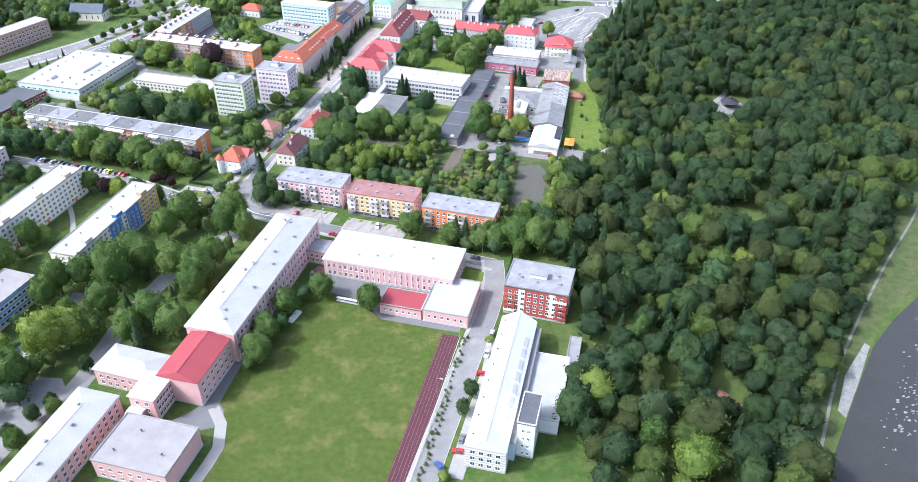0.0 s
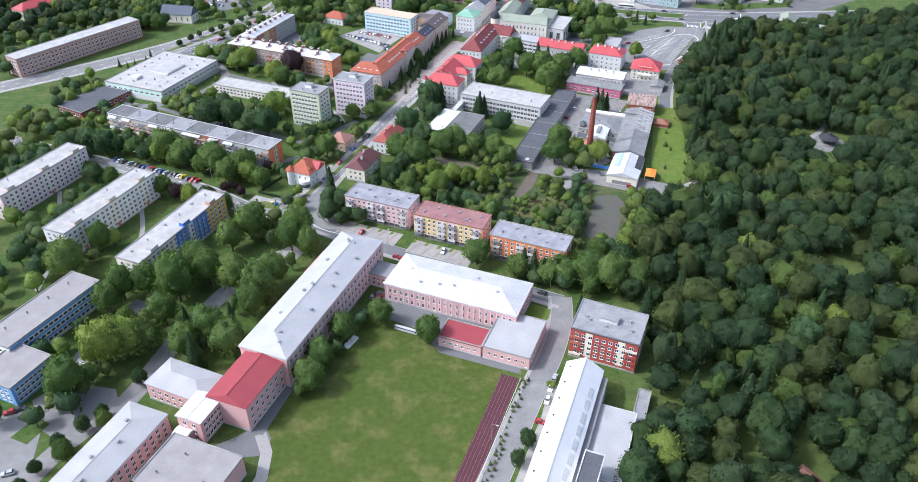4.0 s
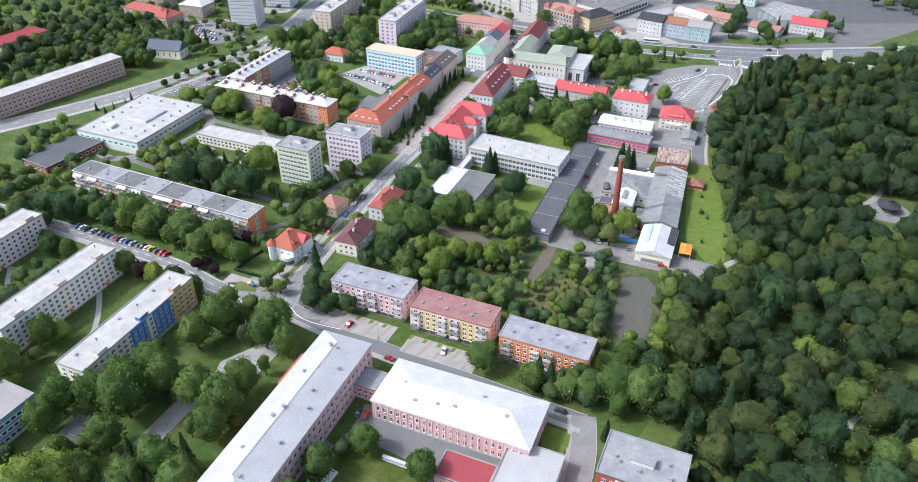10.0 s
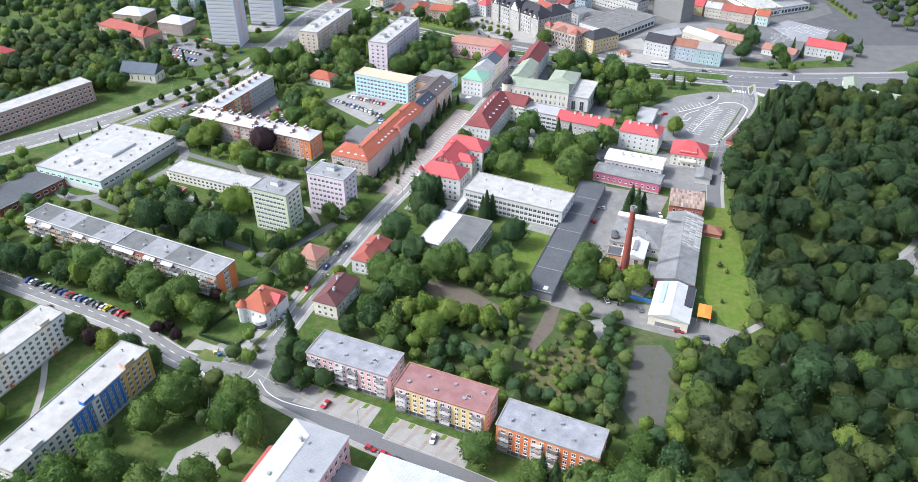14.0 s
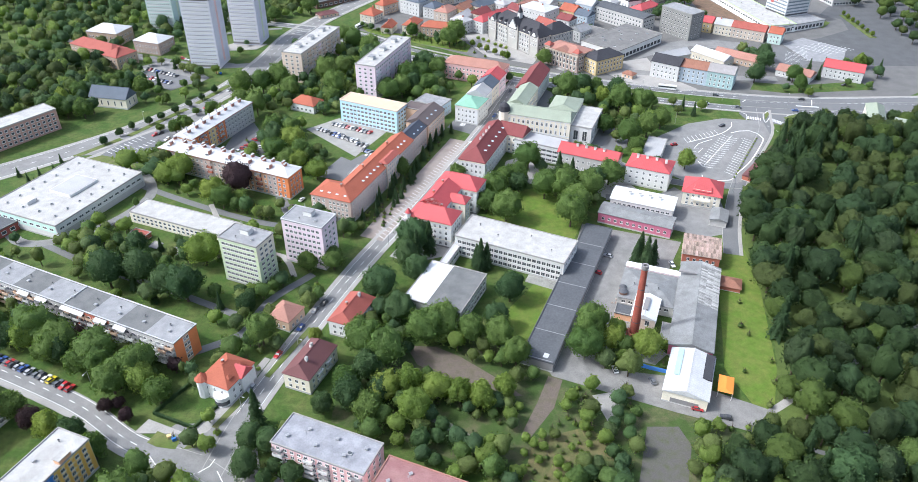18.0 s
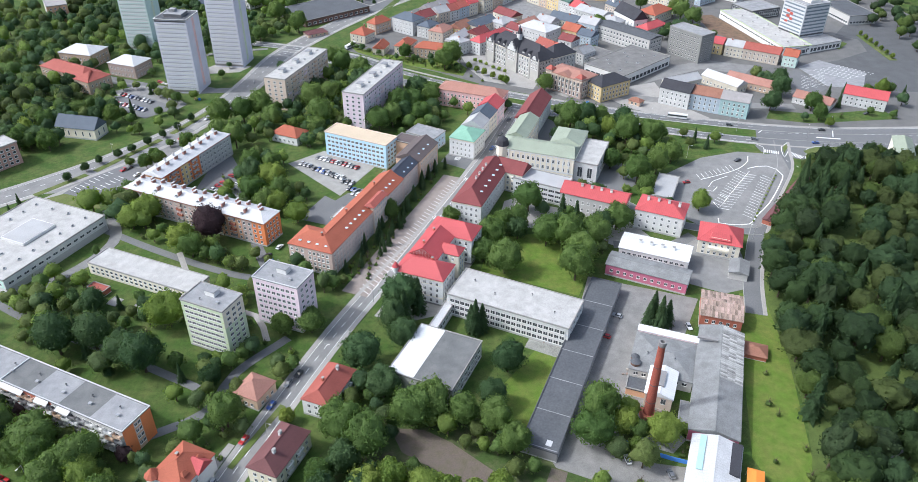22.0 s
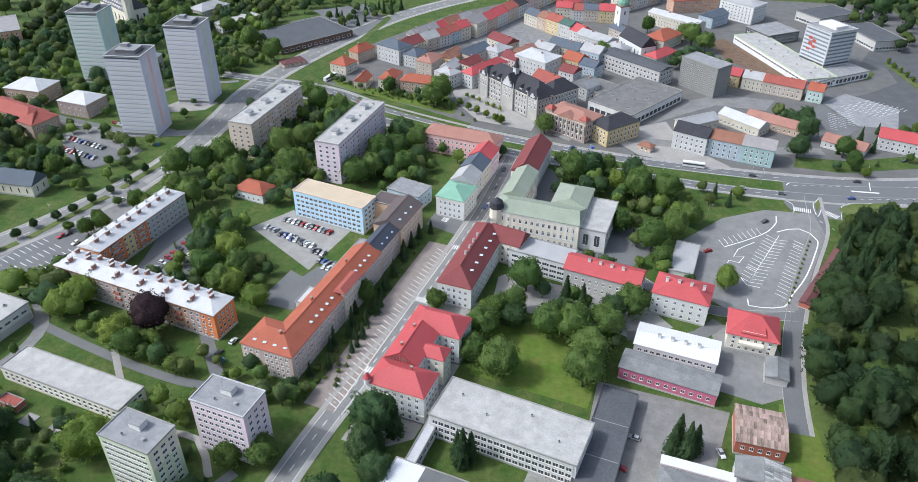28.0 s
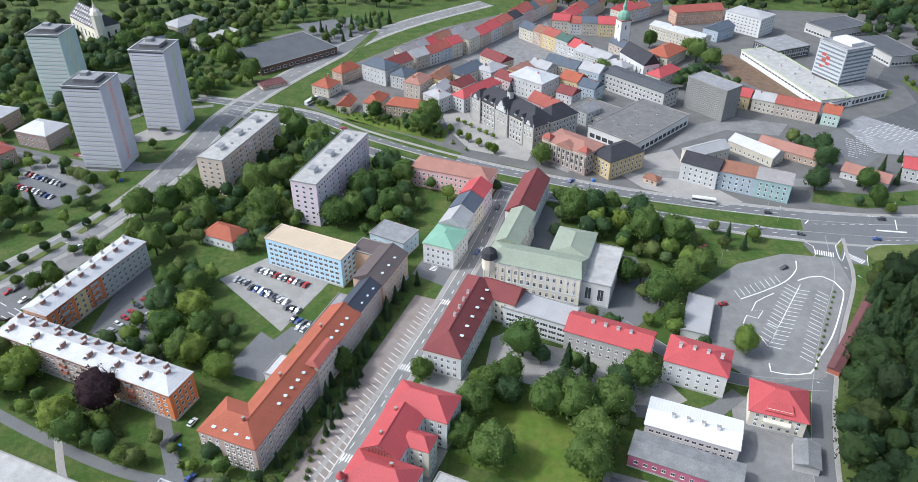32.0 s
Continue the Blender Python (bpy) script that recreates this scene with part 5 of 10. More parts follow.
# villas west of the avenue
house(-258, 741, 27, 20, 165, 10, "tan", "metal_white", "hip", 4, 2, "pink brown villa with a white roof")
house(-216.5, 720, 23, 18, 160, 9.5, "taupe", "metal_white", "hip", 4, 2, "grey house with a white hipped roof")
house(-252, 705, 46, 15, 150, 9, "tan", "tile_brick", "hip", 4, 2, "pink school with a red roof")
house(-231, 690, 15, 18, 150, 9, "tan", "tile_brick", "hip", 4.4, 2, "cross wing of the pink school with a red roof")
building("apartment_block", "brown and orange apartment block among trees", "apartments", -328, 852, 44, 16, 120, 15, "orange_pale", "flat", "felt_warm", floors=5, bays=(14, 4), win=(1.6, 1.4), single=False)
house(-205, 800, 22, 14, 174, 8, "cream", "metal_pale", "hip", 4, 2)
house(-330, 640, 40, 14, 60, 8, "cream", "tile_red", "hip", 4, 2, "house with a red roof among trees")
building("low_shop", "low dark shop row with flat roofs", "shop", -215, 462, 46, 22, 60, 4.5, "tile_brick", "flat", "felt_dark", floors=1, bays=(10, 5), win=(2.5, 1.8), single=False)


# ---------------------------------------------------------------- house details
for e, w, ends in ((blockA, 13.2, "pink_pale"), (blockB, 12.4, "pink_pale"), (blockC, 12.4, "orange_pale")):
    L = 33.5 if e is blockA else 34.0 if e is blockB else 34.5
    panel(e, L, w, "back", -L / 2, L / 2, 0.82, 2.25, "grey_dark", "garage_front")
    m, l = face(L, w, "back")
    for x in (-14.5, -11.5, -8.5, -5.5, -2.5, 0.5, 3.5, 6.5, 9.5, 12.5):
        bm = bmesh.new()
        box(bm, x, -0.05, 0.1, x + 2.4, -0.014, 2.15)
        part("garage_door", bm, "metal_dark", e, "", m)
    for x in (-14.4, -2.9, 2.4, 14.2):
        panel(e, L, w, "back", x - 2.1, x + 2.1, 2.4, 11.6, ends)
    balconies(e, L, w, "back", (-14.4, -2.9, 2.4, 14.2), 2.45, 2.35, 4, 3.6, 1.2, ("metal_grey", "grey", "grey_pale"), 1.0, 3)
    for i in range(6):
        roof_bit(e, "roof_vent", "vent", -13 + 5.2 * i, 2.6 if i % 2 else -2.4, 12.1 if e is not blockC else 12.6, 10 * i)
    roof_bit(e, "aerial", "aerial", 7, 0.5, 12.1)
    roof_bit(e, "roof_hatch", "hatch", -9, 1, 12.15)
# dark red block: pale stair bays, recessed balconies at the ends, a plant room
for x in (-5.6, 6.6):
    panel(blockD, 25.5, 17.5, "back", x - 1.3, x + 1.3, 1.6, 13.4, "cream")
balconies(blockD, 25.5, 17.5, "back", (-10.4, 10.4), 1.9, 2.75, 4, 4.4, 0.7, ("red", "brick", "cream"), 1.0, 6)
panel(blockD, 25.5, 17.5, "back", -12.75, 12.75, 13.45, 14.1, "brown_dark", "eaves_band")
box_part(blockD, "plant_room", -3, -1.5, 14.56, 4, 1.5, 16.2, "grey_pale")
box_part(blockD, "plant_room_roof", -3.3, -1.8, 16.2, 4.3, 1.8, 16.4, "felt_grey")
for x, y in ((-8.5, 3), (-7, -2), (7.5, 2.5), (9, 1), (1, 4)):
    roof_bit(blockD, "roof_vent", "vent", x, y, 14.56)
# cream, blue and ochre block
panel(blue, 59.4, 12.5, "front", -6.5, 2.2, 0.85, 13.2, "blue")
panel(blue, 59.4, 12.5, "front", 2.2, 5.6, 0.85, 13.2, "white")
panel(blue, 59.4, 12.5, "front", 5.6, 15.5, 0.85, 13.2, "blue")
panel(blue, 59.4, 12.5, "front", 15.5, 29.6, 0.85, 13.2, "ochre")
m, l = face(59.4, 12.5, "front")
for f in range(5):
    for x in (19.0, 22.5, 27.5):
        bm = bmesh.new()
        box(bm, x - 0.7, -0.03, 2.9 + f * 2.32, x + 0.7, -0.014, 3.7 + f * 2.32)
        part("spandrel", bm, "yellow", blue, "", m)
for x, mt in ((-20.0, "white"), (1.5, "blue"), (20.5, "orange_pale")):
    box_part(blue, "stair_head", x - 2, -6.3, 13.56, x + 2.4, -3.8, 15.4, mt)
    box_part(blue, "stair_head_roof", x - 2.2, -6.5, 15.4, x + 2.6, -3.6, 15.6, "felt_pale")
    roof_bit(blue, "roof_vent", "pipe", x + 5, 1.5, 13.6)
    roof_bit(blue, "roof_vent", "vent", x - 4, 2.5, 13.56)
for b, LL in ((whiteblk, 58.6), (flatL, 54.0)):
    for x in (-20.5, 0.5, 20.5):
        panel(b, LL, 12.5, "front", x - 1.5, x + 1.5, 0.85, 13.6, "cream")
        box_part(b, "stair_head", x - 2, -6.3, 14.06, x + 2.2, -3.8, 15.8, "beige")
        box_part(b, "stair_head_roof", x - 2.2, -6.5, 15.8, x + 2.4, -3.6, 16.0, "felt_pale")
        roof_bit(b, "roof_vent", "pipe", x + 6, 2.5, 14.1)
        roof_bit(b, "aerial", "aerial", x - 5, 1.5, 14.06)
        bm = bmesh.new()
        m, l = face(LL, 12.5, "front")
        box(bm, x - 0.9, -0.08, 0.1, x + 0.9, -0.014, 2.3)
        part("entrance_door", bm, "brick", b, "", m)
# long grey block with glazed balconies, white awnings and an orange end wall
LA, WA = 112, 12.2
panel(longapt, LA, WA, "left", -WA / 2, WA / 2, 0.0, 12.5, "orange")
panel(longapt, LA, WA, "left", -1.6, 1.6, 0.0, 12.5, "tan", t=0.02)
m, l = face(LA, WA, "left")
for f in range(4):
    for x in (-0.75, 0.75):
        part("window", window_mesh(1.2, 1.5), None, longapt, "", m @ pose(x, -0.04, 1.8 + 2.8 * f))
panel(longapt, LA, WA, "back", 4, 24, 0.85, 12.4, "brick")
balconies(longapt, LA, WA, "back", [-54 + 4.0 * i for i in range(28)], 1.7, 2.75, 4, 3.3, 1.3, ("grey", "grey_pale", "white", "tan", "grey_dark", "metal_grey"), 1.05, 8)
m, l = face(LA, WA, "back")
for x in (-52, -42, -22, -12, 2, 8, 20, 30):
    bm = bmesh.new()
    v = [bm.verts.new(p) for p in ((x - 3, 0, 12.2), (x + 3, 0, 12.2), (x + 3, -1.7, 11.3), (x - 3, -1.7, 11.3), (x - 3, 0, 12.1), (x + 3, 0, 12.1), (x + 3, -1.7, 11.2), (x - 3, -1.7, 11.2))]
    for q in ((0, 1, 2, 3), (7, 6, 5, 4), (0, 3, 7, 4), (1, 5, 6, 2), (3, 2, 6, 7), (0, 4, 5, 1)):
        bm.faces.new([v[i] for i in q])
    part("awning", bm, "metal_white", longapt, "white awning over the top balconies", m)
for i in range(9):
    roof_bit(longapt, "roof_vent", "vent", -50 + 12.4 * i, 1.5, 12.86, 12)
    roof_bit(longapt, "roof_vent", "pipe", -48 + 12.4 * i, -1.5, 12.86)
box_part(longapt, "fire_wall", -0.2, -6.3, 12.87, 0.2, 6.3, 13.25, "metal_white")
# towers: banded green one, lilac one, roof houses
for f in range(8):
    panel(green, 19.5, 12.0, "back", -9.75, 9.75, 0.9 + f * 2.63 + 0.05, 1.25 + f * 2.63, "green", "balcony_band", 0.02)
panel(green, 19.5, 12.0, "left", -6, 6, 14, 22.0, "cream")
panel(green, 19.5, 12.0, "left", -6, 6, 0.85, 14, "green_pale")
for e, hh in ((green, 22.3), (pinkt, 22.5)):
    roof_bit(e, "lift_house", "housing", 0.5, -1.5, hh + 0.06)
    roof_bit(e, "roof_vent", "vent", -5, 2.5, hh + 0.06)
    roof_bit(e, "roof_vent", "pipe", 2.5, 3.2, hh + 0.06)
    roof_bit(e, "aerial", "aerial", 2, -1, hh + 2.4)
# supermarket roof plant and glazed strips
box_part(market, "roof_plant", -6, -9, 8.07, 12, 5, 9.4, "grey_pale")
box_part(market, "roof_plant_cover", -5.6, -8.6, 9.4, 11.6, 4.6, 9.5, "metal_pale")
box_part(market, "plant_room", -20, 4, 8.07, -15, 9, 10, "grey_pale")
for i in range(7):
    for j in range(4):
        if not (-2 < i - 3 < 3 and j in (1, 2)):
            roof_bit(market, "skylight", "hatch", -22 + 7.5 * i, -16 + 10.5 * j, 8.07, 45)
panel(market, 57, 45.3, "front", -28, 28, 0.1, 3.2, "grey")
panel(market, 57, 45.3, "left", -22, 22, 3.4, 7.4, "mint_wall")
# orange apartment houses: rows of chimneys, skylights, coloured wall fields
for i in range(12):
    roof_bit(apt1, "chimney", "chimney_long", -36 + 6.5 * i, 2.6 if i % 2 else -1.0, 15.0, 90)
    roof_bit(apt1, "chimney", "chimney_long", -33 + 6.5 * i, -3.6, 14.5, 90)
    if i % 2:
        roof_bit(apt1, "skylight", "hatch", -35 + 6.5 * i, 4.2, 13.9, 0)
panel(apt1, 84, 12.4, "left", -6.2, 6.2, 0.85, 12.4, "orange")
panel(apt1, 84, 12.4, "back", 14, 29, 0.85, 12.4, "orange_pale")
panel(apt1, 84, 12.4, "back", 35, 42, 0.85, 12.4, "orange")
balconies(apt1, 84, 12.4, "back", (-24, -8, 8, 24), 2.2, 3.0, 4, 3.0, 0.9, ("grey_dark", "taupe", "brick"), 1.0, 2)
box_part(apt1, "eaves_gutter", -42.6, 6.5, 12.55, 42.6, 6.75, 12.8, "tile_brown")
for i in range(8):
    roof_bit(apt2, "chimney", "chimney_long", -24 + 6.6 * i, -1.5, 14.9, 0)
    roof_bit(apt2, "chimney", "chimney_pale", -21 + 6.6 * i, 3.0, 14.4, 0)
panel(apt2, 56, 12.4, "front", -28, 1, 0.85, 12.4, "orange")
panel(apt2, 56, 12.4, "front", -14, -8, 0.85, 12.4, "yellow", t=0.016)
panel(apt2, 56, 12.4, "front", 1, 28, 0.85, 12.4, "grey")
balconies(apt2, 56, 12.4, "front", (-20, -4), 2.2, 3.0, 4, 3.6, 1.0, ("grey", "metal_grey"), 1.0, 4)
box_part(apt2, "eaves_gutter", -28.4, -6.75, 12.5, 28.4, -6.5, 12.75, "tile_brick")
# panel blocks and high-rises
for e, LL, W, hh in ((flatW, 59.7, 14.0, 23.7), (flatE, 60, 15.0, 21.0)):
    for x in (-18, 0, 18):
        roof_bit(e, "lift_house", "housing", x, 0.5, hh + 0.06)
        roof_bit(e, "roof_vent", "vent", x + 7, -2, hh + 0.06)
    balconies(e, LL, W, "front", [-26 + 7.4 * i for i in range(8)], 2.0, 2.75, 7, 3.0, 0.9, ("tan", "lavender", "beige") if e is flatE else ("lavender", "pink_pale", "white"), 1.0, 5)
for e, strip_m, hh in zip(tow, ("rose", "green_pale", "green_pale"), (50.0, 51.5, 49.0)):
    step = (hh - 4.1) / 16
    for f in range(16):
        panel(e, 21.5, 20, "back", -10.3, 10.3, 3.2 + step * f - 0.75, 3.2 + step * f - 0.1, "white", "spandrel_band", 0.016)
    panel(e, 21.5, 20, "left", -1.5, 1.5, 3, hh - 1, strip_m, t=0.016)
    panel(e, 21.5, 20, "back", -10.6, 10.6, hh - 1.6, hh - 0.7, "metal_dark", "attic_strip", 0.02)
    box_part(e, "roof_house", -6, -5, hh + 0.07, 6, 5, hh + 2.0, "grey_dark")
    box_part(e, "roof_house_cover", -6.4, -5.4, hh + 2.0, 6.4, 5.4, hh + 2.2, "felt_grey")
    box_part(e, "roof_mast_house", 0, -3, hh + 2.2, 4, 1, hh + 4.0, "felt_grey")
    panel(e, 21.5, 20, "back", -10.7, 10.7, 0.85, 2.3, "grey_dark", "ground_floor")
# school roofs
for x, y, z in ((-30, -2, 16.4), (-20, 4, 15.6), (-14, -5.5, 15.6), (-6, 2, 16.9), (2, -6, 15.4), (9, -3.5, 16.2), (16, 4, 16), (22, -6, 15.4), (30, -1, 16.6), (-34, -4, 15.6)):
    roof_bit(longschool, "roof_vent", "vent", x, y, z)
roof_bit(longschool, "chimney", "chimney_pale", 30, 1.5, 17.2)
roof_bit(longschool, "chimney", "chimney_pale", -2, 0.5, 17.2)
for x, y, z in ((-18, 2.5, 11.2), (-8, -3, 11.1), (0, 4.5, 10.6), (6, 5.5, 10.3), (14, 6.5, 10.0), (20, 1, 11.2)):
    roof_bit(hall, "roof_vent", "vent", x, y, z)
m, l = face(57.5, 22, "back")
for i in range(23):
    bm = bmesh.new()
    box(bm, -27.6 + 2.4 * i, -0.16, 0.9, -27.25 + 2.4 * i, 0.0, 8.2)
    part("pilaster", bm, "pink_pale", hall, "", m)
m, l = face(78.3, 19.6, "front")
for i in range(27):
    bm = bmesh.new()
    box(bm, -37.9 + 2.92 * i, -0.12, 1.5, -37.6 + 2.92 * i, 0.0, 12.8)
    part("pilaster", bm, "pink_pale", longschool, "", m)
box_part(longschool, "side_porch", 14, 9.8, 0, 30, 14.5, 8.5, "pink")
bm = bmesh.new()
v = [bm.verts.new(p) for p in ((13.6, 9.8, 10.5), (30.4, 9.8, 10.5), (30.4, 15.0, 8.4), (13.6, 15.0, 8.4), (13.6, 9.8, 10.3), (30.4, 9.8, 10.3), (30.4, 15.0, 8.2), (13.6, 15.0, 8.2))]
for q in ((0, 3, 2, 1), (4, 5, 6, 7), (0, 4, 7, 3), (1, 2, 6, 5), (3, 7, 6, 2)):
    bm.faces.new([v[i] for i in q])
part("side_porch_roof", bm, "tile_brick", longschool)
for f in range(3):
    panel(blueschool, 44, 15, "front", -21.5, 21.5, 0.9 + 3.1 * f, 1.25 + 3.1 * f, "blue_school", "spandrel", 0.016)
    panel(blueschool, 44, 15, "front", -21.5, 21.5, 2.85 + 3.1 * f, 4.0 + 3.1 * f, "blue_school", "spandrel", 0.016)
for i in range(4):
    roof_bit(blueschool, "roof_vent", "pipe", -15 + 10 * i, 2, 10.9)
for x, y in ((-8, 3), (4, -4), (8, 5)):
    roof_bit(gym, "roof_vent", "pipe", x, y, 8.46)
for i in range(6):
    roof_bit(wing, "roof_vent", "vent", -20 + 8 * i, 1.5 if i % 2 else -2, 10.9)
# old school: corner finials, string courses, chimneys
for e, y in ((redsch, -6.2),):
    for x in (-10.6,):
        bm = bmesh.new()
        ring(bm, 1.3, 12.5, 1.3, 15.0, 8, x, y)
        part("turret", bm, "white", e)
        bm = bmesh.new()
        ring(bm, 1.6, 15.0, 0.05, 17.6, 8, x, y)
        part("turret_roof", bm, "tile_red", e)
for sd, ln in (("front", 22), ("right", 13)):
    panel(redsch, 22, 13, sd, -ln / 2, ln / 2, 4.0, 4.35, "cream", "string_course", 0.12)
    panel(redsch, 22, 13, sd, -ln / 2, ln / 2, 10.2, 10.4, "cream", "string_course", 0.1)
roof_bit(redsch, "chimney", "chimney", 3, 1.5, 17.0)
for x in (-5, 6):
    roof_bit(redmid, "chimney", "chimney", x, 1.5, 17.2)
# orange office: skylights, raised bay, street front
for i in range(13):
    roof_bit(office_o, "skylight", "skylight", -18 + 4.0 * i, -4.2, 14.5, 0)
box_part(office_o, "raised_bay", 2, -7.6, 0, 16, -6.0, 15.2, "beige")
bm = bmesh.new()
pitched(bm, 15, 5.0, 15.2, 1.4, 0.3, 1.5, 1.5)
part("raised_bay_roof", bm, "tile_brick", office_o, "", pose(9, -5.6, 0))
for f in range(5):
    for i in range(6):
        part("window", window_mesh(1.3, 1.7, 3), None, office_o, "", pose(3.4 + 2.2 * i, -7.62, 1.4 + 2.75 * f))
box_part(office_o, "end_wing", -36.35, 6.75, 0, -20.5, 15.25, 12.5, "taupe")
for f in range(4):
    for i in range(3):
        part("window", window_mesh(1.4, 1.7, 3), None, office_o, "", pose(-36.37, 13.6 - 2.7 * i, 1.3 + 2.75 * f, 0, 0, 270))
bm = bmesh.new()
pitched(bm, 22.0, 15.85, 12.8, 4.0, 0.4, 7.0, 7.0)
part("end_wing_roof", bm, "tile_orange", office_o, "", pose(-28.4, 4.25, 0.02, 0, 0, 90))
for i in range(4):
    roof_bit(office_o, "skylight", "skylight", -34.2, -3 + 4.4 * i, 14.2, 0)
for x in (-30, -8, 20):
    roof_bit(office_o, "chimney", "chimney", x, 1.2, 16.6)
for i in range(3):
    roof_bit(office_p, "skylight", "skylight", -7 + 6 * i, -4.2, 15.0, 0)
    roof_bit(office_b, "skylight", "skylight", -5 + 5 * i, -3.2, 14.0, 0)
# long flat office: blue breast panels and ribs
m, l = face(52, 19.5, "back")
for f in range(3):
    panel(office, 52, 19.5, "back", -25.5, 25.5, 0.95 + 3.0 * f, 1.3 + 3.0 * f + 0.0, "blue_pale", "breast_panel", 0.016)
for i in range(23):
    bm = bmesh.new()
    box(bm, -25 + 2.26 * i, -0.2, 0.9, -24.8 + 2.26 * i, 0.0, 10.0)
    part("rib", bm, "grey_pale", office, "", m)
for x, y in ((-18, 3), (-6, -4), (8, 2), (19, -3)):
    roof_bit(office, "roof_vent", "pipe", x, y, 10.56)
box_part(gymflat, "white_roof_strip", -14.2, 2.5, 8.07, 14.2, 12.6, 8.14, "sheet_bright")
building("connecting_corridor", "narrow white covered corridor between school and office", "corridor", 11, 440, 26, 3.5, 68, 5.5, "white", "flat", "metal_white", floors=1, z0=2.4, bays=(8, 1), win=(2.4, 1.6))
# long shed: dirty front edge, patches
for i in range(6):
    box_part(shed, "roof_seam", -49.5 + 16.5 * i, -6.2, 4.57, -49.2 + 16.5 * i, 6.2, 4.62, "felt_grey")
box_part(shed, "roof_patch", -48, -3.6, 4.57, -45.5, -1.6, 4.64, "metal_white")
box_part(shed, "gutter", -50, -6.75, 4.0, 50, -6.5, 4.25, "concrete")
# ---------------------------------------------------------------- brick chimney and factory
chim = thing("factory_chimney", "tall round brick factory chimney with a dark rim", "chimney", 84.5, 389.5)
keep_free(84.5, 389.5, 4, 4, 0)
bm = bmesh.new()
ring(bm, 1.9, 0, 1.15, 34, 16)
part("shaft", bm, mat("chimney_brick", (0.3, 0.085, 0.06), 0.9, 0.18, 5, 0.35, 0.3), chim)
for z in (9, 17, 25):
    bm = bmesh.new()
    r = 1.9 - 0.75 * z / 34 + 0.06
    ring(bm, r, z, r, z + 0.25, 16)
    part("iron_band", bm, "metal_dark", chim)
bm = bmesh.new()
ring(bm, 1.15, 34, 1.45, 34.8, 16, cap=False)
ring(bm, 1.45, 34.8, 1.4, 36, 16, cap=False)
ring(bm, 1.4, 36, 0.8, 36, 16, cap=False)
ring(bm, 0.8, 36, 0.8, 33, 16)
part("rim", bm, "grey_dark", chim)
box_part(chim, "base", -2.4, -2.4, 0, 2.4, 2.4, 3.4, "brick")
for i in range(3):
    roof_bit(hallA, "roof_vent", "pipe", -6 + 5 * i, -3, 6.9)
box_part(hallA, "north_range", -11.5, 11.0, 0, 11.5, 14.4, 5.9, "pink_pale")
box_part(hallA, "north_range_roof", -11.8, 10.8, 5.9, 11.8, 14.7, 6.1, "sheet_bright", "white sheet roof of the narrow range")
for x, y, q in ((-10.2, -5.6, 1.5), (-9.6, -8.4, 1.8)):
    bm = bmesh.new()
    ring(bm, q, 4.2, q, 6.6, 12, x, y)
    ring(bm, q * 1.12, 6.6, q * 0.3, 7.5, 12, x, y, 1)
    part("round_vent", bm, ["brown_dark", "felt_dark"], hallA, "dark brown round vent cowl")


def roof_sheets(e, side, L, W, h, rise, x0, x1, n, material, over=0.4):
    """Overlapping weathered sheets laid down one slope of a gabled roof."""
    slope = math.degrees(math.atan2(rise + over * rise / (W / 2) * 0.6, W / 2 + over))
    run = math.hypot(W / 2 + over, rise + over * rise / (W / 2) * 0.6)
    w = (x1 - x0) / n
    sr = random.Random(n)
    for r in range(3):
        bm = bmesh.new()
        ln = run / 3
        box(bm, -w * 0.47, -ln + 0.03, 0.03, w * 0.47, 0.1, 0.06)
        me = mesh_of(bm, "roof_sheet", material)
        for i in range(n):
            u = -r * ln + sr.uniform(-0.12, 0.12)
            y, z = u * math.cos(radians(slope)), u * math.sin(radians(slope))
            m = pose(x0 + (i + 0.5) * w, y, h + rise + z + 0.02 + 0.015 * (i % 2), slope, 0, sr.uniform(-1.0, 1.0))
            part("roof_sheet", me, None, e, "", pose(0, 0, 0, 0, 0, 180 if side == "back" else 0) @ m)


roof_sheets(hallR, "front", 57, 16.4, 6.0, 2.2, -2.0, 28.4, 30, "corrugated")
roof_sheets(rusty, "back", 16.2, 17, 6.5, 1.6, -8.2, 8.2, 15, "rust_sheet")
roof_sheets(rusty, "front", 16.2, 17, 6.5, 1.6, -8.2, 8.2, 15, "rust_sheet")
box_part(hallR, "roof_conveyor", 17.5, 1.5, 8.0, 18.6, 9.0, 8.7, "grey_dark", "dark duct across the roof")
box_part(boiler, "roof_ridge_vent", -4, -1.0, 8.2, 4, 1.0, 9.0, "grey_dark")
panel(hallR, 57, 16.4, "left", -8.2, 8.2, 0.1, 5.6, "magenta")
box_part(tent, "blue_roof_strip", -4, 3.6, 6.9, 11, 5.6, 7.1, "turquoise")
box_part(tent, "grey_roof_strip", -2, -7.9, 5.8, 11.9, -4.6, 6.45, "slate")
panel(tent, 23.6, 15.7, "left", -5, 5, 0.1, 2.6, "grey_dark", "shop_front", 0.05)
ot = thing("shade_sail", "bright orange canvas canopy on thin posts", "canopy", 112.5, 360.5, 0, 70)
keep_free(112.5, 360.5, 10, 7, 70)
bm = bmesh.new()
